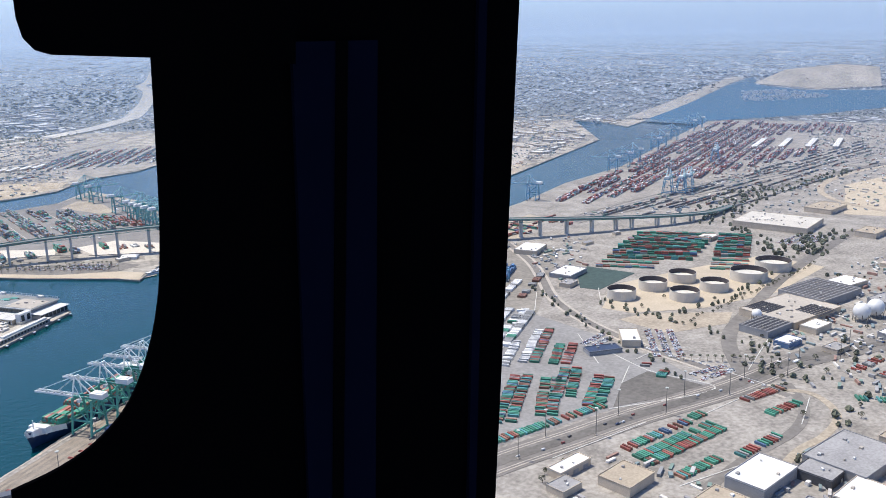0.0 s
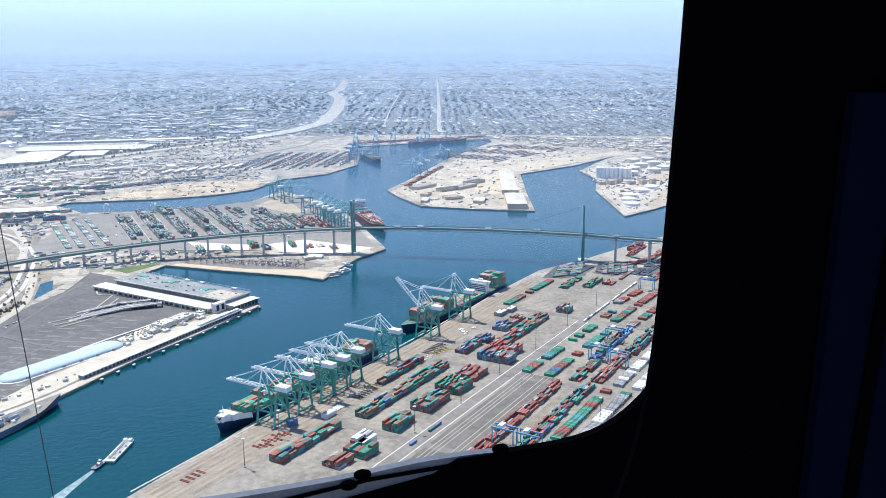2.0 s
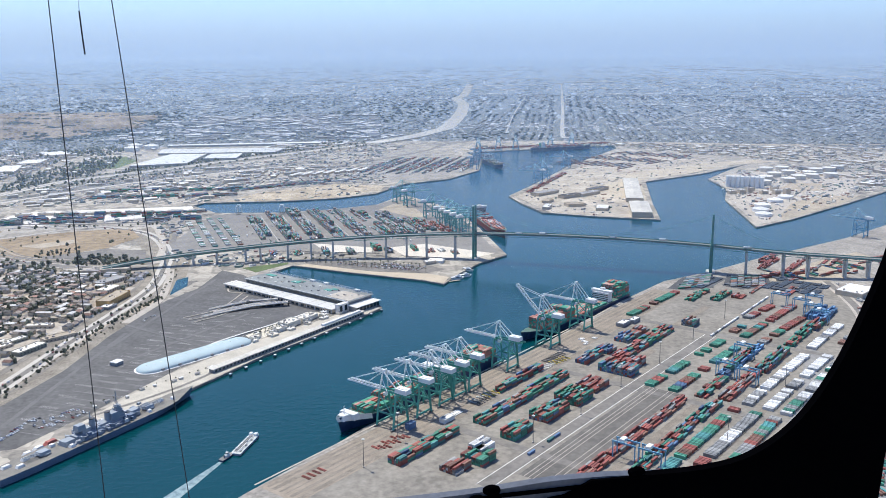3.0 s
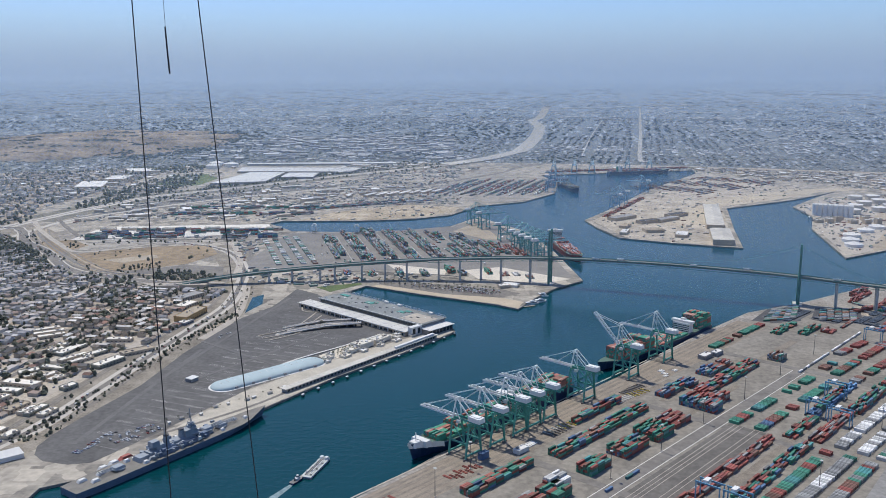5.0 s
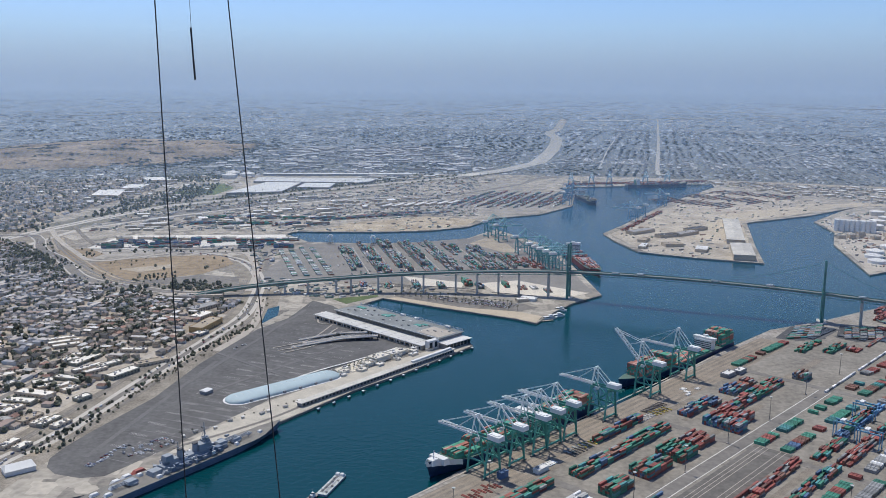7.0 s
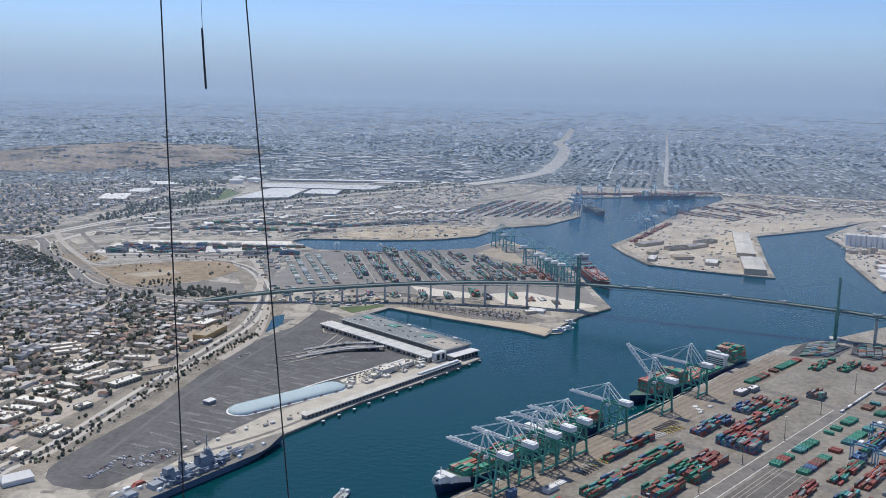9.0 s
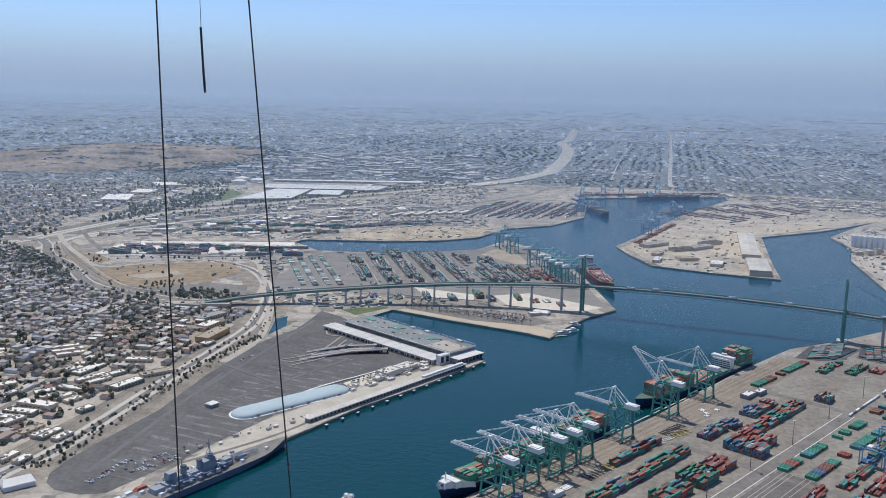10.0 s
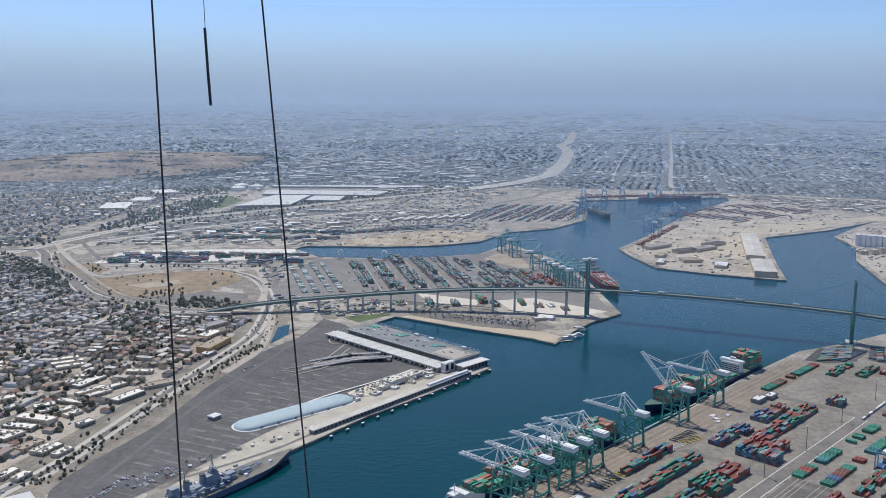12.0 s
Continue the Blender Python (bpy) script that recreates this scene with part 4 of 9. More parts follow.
def cargo_ship(label, x, y, rz, L, B, hull_mat, bays, tiers, bridge_at, paint, white_bow=True, group="container ships", house=20.0, aft=0, low=(0, 0), free=13.0):
    s = thing("container_ship", label, "ship", x, y, 0, rz, group)
    bm = bmesh.new(); hull(bm, L, B, free, 6)
    part("hull", bm, [hull_mat, DECK_GREEN], s)
    if white_bow:
        bm = bmesh.new()                      # bulwark round the bow, standing a hand's width off the hull
        ring = []
        for i in range(13):
            t = 0.86 + 0.14 * i / 12
            w = B / 2 * max(0.04, 1 - ((t - 0.78) / 0.22) ** 1.7) + 0.25
            ring.append((-L / 2 + L * t + 0.3 * i / 12, w, free + 6 * ((t - 0.86) / 0.14) ** 0.7))
        path = [(x, -w, z) for x, w, z in ring] + [(x, w, z) for x, w, z in reversed(ring)]
        rows_ = [(bm.verts.new((x - 1.5, y * 0.97, z - 5.5)), bm.verts.new((x, y, z + 1.3))) for x, y, z in path]
        for p, q in zip(rows_, rows_[1:]):
            bm.faces.new((p[0], q[0], q[1], p[1]))
        part("bow_bulwark", bm, WHITE_PAINT, s, "white-painted bow bulwark")
        bm = bmesh.new(); box(bm, L * 0.432, 0, 13.1, L * 0.03, B * 0.66, 6.5, top=0.9); box(bm, L * 0.465, 0, 14.0, L * 0.04, B * 0.34, 5.6, top=0.75); part("forecastle", bm, WHITE_PAINT, s, "white forecastle with deck gear")
        bm = bmesh.new(); beam(bm, (L * 0.46, 0, 15), (L * 0.46, 0, 29), 0.8); part("foremast", bm, WHITE_PAINT, s)
    bm = bmesh.new(); box(bm, bridge_at, 0, free, 13, B * 0.8, house); box(bm, bridge_at, 0, free + house, 9, B, 3.5); box(bm, bridge_at - 2, 0, free + house + 3.5, 4, 8, 3)
    br = part("superstructure", bm, WHITE_PAINT, s, "white superstructure")
    bm = bmesh.new()
    for k in range(int(house / 3.3)):
        box(bm, bridge_at + 6.4, 0, free + 2 + k * 3, 0.4, B * 0.8, 1.2)
    part("window_band", bm, GLASS_DARK, br)
    bm = bmesh.new(); box(bm, bridge_at - 12, 0, free, 7, 9, house + 1, top=0.85); part("funnel", bm, CRANE_GREEN, s, "green funnel")
    cargo = Pile()
    for i in range(bays):
        bx = -L * 0.46 + i * (L * 0.86 / bays)
        if abs(bx - bridge_at) < 15 or abs(bx - bridge_at + 12) < 10:
            continue
        rows = int(B / 2.6) - (4 if i == bays - 1 else 2 if i > bays - 4 else 0)
        full = 1 if low[0] < bx < low[1] else max(1, tiers + (aft if bx < bridge_at else 0) + random.choice((-1, 0, 0, 0, 1)))
        for j in range(rows):
            for k in range(max(1, full - (random.random() < 0.3))):
                cargo.box(bx, (j - (rows - 1) / 2) * 2.5, free + k * 2.6, 12.1, 2.42, 2.6)
    cargo.done("deck_cargo", [paint], "stacked coloured containers on deck", parent=s)
    return s


p = quay(170, -21)
cargo_ship("navy-hulled container ship with a white bow moored at the quay", p.x, p.y, QA + 180, 290, 36, HULL_BLUE, 20, 3, -30, SHIP_BOXES, house=12, aft=1)
p = quay(562, -25)
cargo_ship("dark container ship stacked high with green and red containers", p.x, p.y, QA + 178.5, 306, 36, HULL_BLUE, 21, 7, -84, SHIP_BOXES, white_bow=False, house=15, aft=2, low=(-66, 28), free=8.5)

# stacks of the terminal: (along the quay, inland, containers along, rows, tiers, mix)
STACKS = ((2, 72, 8, 6, 3, "mixed"), (133, 84, 15, 6, 3, "mixed"), (223, 50, 8, 4, 3, "mixed"), (119, 130, 3, 7, 4, "green"), (50, 128, 2, 10, 4, "green"), (64, 128, 2, 6, 5, "white"),
          (20, 124, 2, 8, 3, "red"), (180, 128, 4, 9, 4, "mixed"), (242, 124, 3, 12, 4, "green"), (290, 126, 3, 10, 3, "red"), (364, 118, 2, 17, 4, "blue"), (388, 116, 3, 15, 4, "red"), (372, 80, 4, 6, 3, "blue"),
          (426, 80, 2, 8, 3, "blue"), (428, 112, 12, 7, 3, "mixed"), (485, 80, 3, 8, 3, "blue"), (524, 84, 3, 6, 3, "red"), (612, 128, 2, 7, 4, "yard"))
for s, v, a, b, h, mix in STACKS:
    p = quay(s, v)
    block(p.x, p.y, QA, a, b, h, mix)
# boxes parked side by side on wheels: (from, to along the quay, inland at each end, mix, filled)
def wheel_row(s0, s1, v0, v1, mix, full=0.85, high=2.6, lift=1.1):
    n, left, k = int((s1 - s0) / 3.15), 0, 0
    for i in range(n):
        if left == 0:
            left, k = random.randint(2, 6), -1 if random.random() > full else SLOTS.index(random.choice(PALETTES[mix]))
        left -= 1
        if k >= 0:
            p = quay(s0 + (i + 0.5) * 3.15, v0 + (v1 - v0) * i / n + random.uniform(-0.5, 0.5))
            loose.box(p.x, p.y, LAND + 0.1, 12.1, 2.45, high + lift, radians(QA - 90), k)


for row in ((351, 460, 195, 200, "green"), (466, 574, 200, 206, "green"), (352, 470, 226, 229, "mixed"), (476, 572, 229, 234, "green"), (362, 418, 312, 313, "white", 1.0), (425, 500, 313, 315, "white", 1.0), (506, 580, 315, 318, "white", 1.0), (612, 680, 316, 318, "white", 1.0), (686, 750, 318, 321, "white", 1.0),
            (362, 438, 336, 338, "white", 0.95), (446, 520, 338, 341, "white", 0.95), (526, 596, 341, 344, "white", 0.95), (360, 440, 357, 359, "pale", 0.9), (448, 590, 359, 362, "pale", 0.85), (440, 600, 374, 377, "pale", 0.7), (610, 800, 345, 350, "yard", 0.5),
            (701, 795, 197, 207, "red"), (620, 660, 204, 206, "yard", 0.6), (595, 700, 224, 229, "green"), (706, 815, 229, 235, "red"), (594, 670, 254, 259, "mixed"), (676, 753, 259, 266, "red"), (60, 180, 302, 304, "green"), (186, 345, 304, 306, "mixed"), (60, 200, 326, 327, "red"), (206, 345, 327, 330, "pale"), (60, 345, 350, 352, "mixed"),
            (609, 785, 45, 49, "green", 0.75), (-60, 40, 290, 290, "mixed")):
    wheel_row(*row)
# stacks under the yard cranes: (along the quay, inland, containers along, rows, tiers, mix)
for s, v, n, across, h, mix in ((353, 252, 6, 5, 2, "mixed"), (440, 247, 11, 5, 2, "steel_blue"), (455, 250, 9, 3, 3, "green"), (361, 278, 9, 5, 2, "red"), (480, 282, 8, 5, 3, "mixed"), (607, 280, 10, 5, 2, "green"), (700, 285, 4, 5, 3, "mixed"),
                               (30, 238, 24, 5, 2, "red"), (40, 274, 24, 5, 2, "mixed"), (585, 183, 20, 1, 1, "white"), (744, 78, 6, 5, 2, "green"), (770, 112, 5, 5, 2, "green"), (805, 135, 2, 6, 2, "red"), (100, 176, 5, 1, 1, "blue"), (-60, 250, 8, 5, 2, "mixed"),
                               (752, 268, 6, 10, 3, "steel_blue"), (1030, 104, 8, 4, 2, "red"), (1080, 90, 6, 4, 3, "red"), (1030, 150, 7, 4, 2, "red"), (1110, 150, 6, 3, 2, "red"), (1060, 190, 10, 2, 1, "red"), (1130, 205, 8, 2, 2, "red"), (850, 150, 6, 2, 1, "red"), (870, 196, 5, 5, 1, "east")):
    p = quay(s, v)
    block(p.x, p.y, QA, n, across, h, mix, pitch=3.0, gap=12.9)
# dark lots filled with empty chassis
LOT_DARK = mat("chassis_lot_paving", (0.12, 0.122, 0.125), 0.9, var=0.3, size=25)
for s0, s1, v0, v1 in ((828, 925, 28, 84), (876, 970, 92, 138), (895, 985, 152, 246)):
    slab("chassis_lot", [tuple(quay(a, b).xy) for a, b in ((s0, v0), (s1, v0 + 14), (s1 + 6, v1), (s0 + 4, v1))], LAND - 0.5, LAND + 0.2, [LOT_DARK], "dark paved lot packed with empty trailer chassis", "pavement")
    v = v0 + 10
    while v < v1 - 4:
        wheel_row(s0 + 4, s1 - 2, v, v + 5, "chassis", 0.9, 0.5, 1.1)
        v += 15.5


def spreader(yellow):
    o = thing("crane_spreader", ("yellow" if yellow else "dark") + " steel container spreader frame lying on the quay apron", "spreader", group="crane spreaders")
    paint = mat("spreader_yellow", (0.55, 0.42, 0.10), 0.6, var=0.2, size=4) if yellow else STEEL
    for y in (-0.9, 0.9):
        bm = bmesh.new(); beam(bm, (-6, y, 0.7), (6, y, 0.7), 0.5, 0.7); part("side_rail", bm, paint, o)
    for x in (-6, 6):
        bm = bmesh.new(); box(bm, x, 0, 0, 0.8, 2.6, 1.1); part("end_beam", bm, paint, o)
    bm = bmesh.new(); box(bm, 0, 0, 0.6, 3, 1.8, 1.3); part("headblock", bm, STEEL, o)
    return o


for yellow, spots in ((True, [(352, 58), (358, 60), (366, 60), (372, 61), (380, 62), (205, 52), (213, 53), (221, 55)]), (False, [(350 + k * 6, 48) for k in range(8)] + [(176 + k * 6, 56) for k in range(5)])):
    sp = spreader(yellow)
    for k, (s, v) in enumerate(spots):
        p = quay(s, v)
        m = pose(p.x, p.y, LAND + 0.3, 0, 0, QA - 90)
        if k:
            copy_thing(sp, m)
        else:
            sp.matrix_basis = m
for s, v, lx, ly in ((463, 40, 9, 7), (478, 53, 7, 6), (448, 55, 8, 5), (456, 49, 6, 9), (142, 54, 16, 9)):
    p = quay(s, v)
    o = thing("hatch_cover", "pale steel hatch cover laid on the quay apron", "hatch cover", p.x, p.y, LAND + 0.28, QA, "hatch covers")
    bm = bmesh.new(); box(bm, 0, 0, 0, lx, ly, 0.9, top=0.97); part("plate", bm, WHITE_ROOF, o)
    for y in (-0.3, 0.3):
        bm = bmesh.new(); box(bm, 0, y * ly, 0.9, lx * 0.9, 0.3, 0.25); part("stiffener", bm, STEEL, o)


def yard_crane(m):
    c = thing("yard_crane", "blue rubber-tyred gantry crane over container rows", "crane", group="yard cranes")
    for x in (-5, 5):
        for y in (-12, 12):
            bm = bmesh.new(); beam(bm, (x, y, 0), (x, y, 20), 1.0); part("leg", bm, m, c)
        bm = bmesh.new(); beam(bm, (x, -13, 20), (x, 13, 20), 1.1, 1.6); part("girder", bm, m, c)
    for y in (-12, 12):
        bm = bmesh.new(); beam(bm, (-6.5, y, 1.2), (6.5, y, 1.2), 1.4, 1.6); part("wheel_beam", bm, STEEL, c)
    bm = bmesh.new(); box(bm, 0, 3, 20.5, 9, 5, 3); part("trolley", bm, CRANE_WHITE, c)
    return c


yc = yard_crane(CRANE_BLUE)
spots = [quay(150, 262), quay(150, 290), quay(440, 260), quay(430, 290), quay(806, 214), quay(792, 252), quay(770, 275), quay(745, 293), quay(826, 262), quay(520, 255)]
yc.matrix_basis = pose(spots[0].x, spots[0].y, LAND + 0.2, 0, 0, QA)
for q in spots[1:]:
    copy_thing(yc, pose(q.x, q.y, LAND + 0.2, 0, 0, QA))


def shed(name, label, x, y, rz, lx, ly, h, wall, roof, category="building", vents=3, rise=0.0, group="", doors=0, z=LAND):
    """A plain flat or low-pitched building: walls, roof with parapet, rooftop units and doors."""
    b = thing(name, label, category, x, y, z, rz, group)
    bm = bmesh.new(); box(bm, 0, 0, -0.5, lx, ly, h + 0.5); part("body", bm, wall, b)
    bm = bmesh.new()
    if rise:
        gable(bm, 0, 0, h + 0.003, lx + 1.2, ly + 1.2, 0.3, rise, 0, 0, 0)
    else:
        box(bm, 0, 0, h + 0.003, lx + 0.4, ly + 0.4, 0.5)
    r = part("roof", bm, roof, b)
    if not rise:
        for sx, sy, wx, wy in ((0, ly / 2, lx, 0.5), (0, -ly / 2, lx, 0.5), (lx / 2, 0, 0.5, ly), (-lx / 2, 0, 0.5, ly)):
            bm = bmesh.new(); box(bm, sx, sy, h + 0.505, wx, wy, 0.8); part("parapet", bm, wall, r)
    rnd = random.Random(int(abs(x * 7 + y * 3)))
    for k in range(vents):
        bm = bmesh.new(); w = rnd.uniform(1.5, 4)
        box(bm, rnd.uniform(-0.4, 0.4) * lx, rnd.uniform(-0.35, 0.35) * ly, h + (0.5 if not rise else rise * 0.4), w, w * 0.8, 1.8)
        part("roof_unit", bm, (GREY_ROOF, WHITE_ROOF, PALE_CONCRETE)[k % 3], r)
    for k in range(doors):
        bm = bmesh.new(); box(bm, (k + 0.5) / doors * lx - lx / 2, -ly / 2 - 0.05, 0.1, lx / doors * 0.5, 0.3, min(4.5, h * 0.6)); part("loading_door", bm, GREY_ROOF, b)
    return b


p = quay(120, 58); shed("hut", "small white flat-roofed hut on the quay apron", p.x, p.y, QA, 18, 8, 4, WHITE_PAINT, WHITE_ROOF, vents=1)
p = quay(560, 58); shed("hut", "low white canopy building on the terminal", p.x, p.y, QA, 24, 12, 5, GREY_WALL, WHITE_ROOF, vents=1)
p = quay(585, 64); shed("hut", "low white canopy building on the terminal", p.x, p.y, QA, 22, 10, 5, GREY_WALL, WHITE_ROOF, vents=1)
p = quay(80, 38); shed("hut", "small blue service container office on the quay", p.x, p.y, QA, 12, 6, 6, C_BLUE, C_BLUE, vents=0)
# hatch covers and spreader gear lying on the apron
for s, v, m, label in [(20 + 5 * k, 40 + (k % 3) * 4, C_RED, "red steel lifting spreader on the apron") for k in range(9)] + [(320 + 6 * k, 58, LINE_PAINT, "yellow steel hatch frame on the apron") for k in range(6)] + [(-70 + 7 * k, 30, C_RED, "orange steel barrier on the apron") for k in range(4)] + [(180 + 8 * k, 50, DECK_PALE, "pale steel hatch cover on the apron") for k in range(5)]:
    p = quay(s, v)
    o = thing("lifting_gear", label, "equipment", p.x, p.y, LAND + 0.1, QA + 90, "gear on the apron")
    bm = bmesh.new(); box(bm, 0, -1, 0, 11, 0.9, 0.8); box(bm, 0, 1, 0, 11, 0.9, 0.8); part("side_bar", bm, m, o)
    bm = bmesh.new(); box(bm, -5, 0, 0, 0.8, 2, 1.0); box(bm, 5, 0, 0, 0.8, 2, 1.0); part("end_bar", bm, m, o)


def light_mast(h=30):
    c = thing("light_mast", "tall steel yard floodlight mast", "lamp", group="yard light masts")
    bm = bmesh.new(); tube(bm, 0, 0, 0, 0.45, h, 8, r2=0.22); part("pole", bm, STEEL, c)
    bm = bmesh.new(); tube(bm, 0, 0, h, 1.8, 0.6, 10); part("lamp_ring", bm, DECK_PALE, c)
    bm = bmesh.new(); box(bm, 0, 0, 0, 2.4, 2.4, 1.2); part("footing", bm, PALE_CONCRETE, c)
    return c


lm = light_mast()
spots = [quay(s, v) for s, v in ((-20, 60), (130, 165), (225, 170), (330, 168), (435, 172), (560, 168), (50, 45), (680, 170), (250, 330), (450, 330))]
lm.matrix_basis = pose(spots[0].x, spots[0].y, LAND)
for q in spots[1:]:
    copy_thing(lm, pose(q.x, q.y, LAND))


# ---- trees and palms ----
def tree(r=4.0, h=9.0, seed=1):
    rnd = random.Random(seed)
    t = thing("tree", "dark green broad-leaved street tree", "tree", group="street trees")
    bm = bmesh.new(); tube(bm, 0, 0, -0.3, 0.35, h * 0.5, 7, r2=0.18)
    for k in range(3):
        a = k * 2.1 + seed
        beam(bm, (0, 0, h * 0.35), (math.cos(a) * r * 0.5, math.sin(a) * r * 0.5, h * 0.65), 0.16)
    part("trunk", bm, TRUNK, t)
    bm = bmesh.new()
    for k in range(150):
        a, e, q = rnd.uniform(0, math.tau), rnd.uniform(-0.5, 1.0), rnd.uniform(0.55, 1.0) ** 0.5
        lobe = 1 + 0.25 * math.sin(3 * a + seed)
        c = Vector((math.cos(a) * math.cos(e * 1.5) * r * q * lobe, math.sin(a) * math.cos(e * 1.5) * r * q * lobe, h * 0.66 + math.sin(e * 1.5) * h * 0.36 * q))
        s = rnd.uniform(0.5, 1.1)
        d1 = Vector((rnd.uniform(-1, 1), rnd.uniform(-1, 1), rnd.uniform(-1, 1))) * s
        d2 = Vector((rnd.uniform(-1, 1), rnd.uniform(-1, 1), rnd.uniform(-1, 1))) * s
        bm.faces.new([bm.verts.new(c + v) for v in (d1, d2, -d1, -d2)])
    part("crown", bm, LEAF, t)
    return t


def palm(h=13.0):
    t = thing("palm_tree", "tall fan palm with a shaggy green crown", "tree", group="waterfront palms")
    bm = bmesh.new(); tube(bm, 0, 0, -0.3, 0.4, h, 7, r2=0.25); part("trunk", bm, TRUNK, t)
    bm = bmesh.new()
    for k in range(18):
        a, lift = k * 2.4, (k % 3) * 0.5 - 0.4
        d = Vector((math.cos(a), math.sin(a), 0)); n = Vector((-d.y, d.x, 0))
        p0, p1, p2 = Vector((0, 0, h)), d * 2.4 + Vector((0, 0, h + lift * 1.6 + 0.6)), d * 4.3 + Vector((0, 0, h + lift * 1.6 - 1.6))
        vs = [bm.verts.new(v) for v in (p0 + n * 0.15, p0 - n * 0.15, p1 - n * 0.9, p1 + n * 0.9)]
        bm.faces.new(vs)
        bm.faces.new((vs[3], vs[2], bm.verts.new(p2 - n * 0.25), bm.verts.new(p2 + n * 0.25)))
    part("crown", bm, LEAF, t)
    return t


trees = [tree(3.6, 8, 1), tree(4.6, 10, 5)]
tree_used = [False, False]


def plant(x, y, z=LAND, big=1.0):
    k = random.randrange(2)
    m = pose(x, y, z, 0, 0, random.uniform(0, 360)) @ Matrix.Diagonal((big, big, big, 1))
    if not tree_used[k]:
        trees[k].matrix_basis = m
        tree_used[k] = True
    else:
        copy_thing(trees[k], m)


pt = palm()
palm_used = [False]


def plant_palm(x, y, size=1.0):
    m = pose(x, y, LAND, 0, 0, random.uniform(0, 360)) @ Matrix.Diagonal((size, size, size, 1))
    if not palm_used[0]:
        pt.matrix_basis = m
        palm_used[0] = True
    else:
        copy_thing(pt, m)


# ---- cruise pier ----
LOT = [(-395, 853), (-425, 862), (-441, 878), (-448, 900), (-445, 930), (-436, 969), (-399, 1094), (-381, 1239), (-339, 1424), (-300, 1500), (-279, 1630), (-235, 1590), (-60, 1310), (-172, 1185), (-250, 1085), (-330, 930), (-371, 858)]
slab("parking_lot", LOT, LAND - 0.5, LAND + 0.12, [mat("sealed_lot_asphalt", (0.128, 0.124, 0.12), 0.9, var=0.3, size=50)], "large dark asphalt cruise terminal parking lot", "pavement")
slab("pier_apron", [(-330, 905), (-226, 1004), (-141, 1133), (-69, 1219), (20, 1341), (4, 1358), (-60, 1300), (-172, 1180), (-260, 1065)], LAND - 0.5, LAND + 0.2, [mat("promenade_paving", (0.50, 0.455, 0.375), 0.9, var=0.25, size=18)], "pale concrete pier promenade", "pavement")
slab("plaza", [(-180, 1218), (-164, 1190), (-68, 1322), (-98, 1330)], LAND - 0.5, LAND + 0.3, [mat("cream_paving", (0.66, 0.60, 0.49), 0.9, var=0.18, size=14)], "pale paved forecourt", "pavement")
BAY_PAINT = mat("worn_bay_paint", (0.24, 0.235, 0.225), 0.9, var=0.2, size=5)
for k in range(30):                        # faint rows of parking bays
    t = k / 29
    x, y = -405 + 125 * t, 905 + 560 * t
    w = 40 + 75 * min(1, 1.6 * t) * (1 if t < 0.75 else 0.7)
    strip("bay_line", [(x + 14, y), (x + 14 + w, y - 0.42 * w)], 0.8, LAND + 0.17, BAY_PAINT, "faded painted parking bay line", "trim")
for lift, (a, b) in enumerate((((-410, 905), (-360, 1250)), ((-385, 1100), (-280, 1560)), ((-330, 1120), (-190, 1330)), ((-370, 1290), (-240, 1180)))):
    strip("lot_lane", [a, ((a[0] + b[0]) / 2, (a[1] + b[1]) / 2), b], 6, LAND + 0.23 + 0.05 * lift, mat("lane_asphalt", (0.155, 0.15, 0.145), 0.9, var=0.2, size=30), "grey driving lane in the parking lot", "road")


marks = Pile()
for r in range(26):                        # rows of short bay marks along the lot
    t = r / 25
    for k in range(46):
        x, y = -395 + 118 * t + k * 2.7, 930 + 430 * t - k * 1.1 + 9
        if inside(x, y, LOT) and (k // 9) % 2 == r % 2:
            marks.box(x, y, LAND + 0.14, 0.35, 5.0, 0.05, radians(-22))
marks.done("bay_marks", [LINE_PAINT], "short pale painted parking bay marks", "paint")


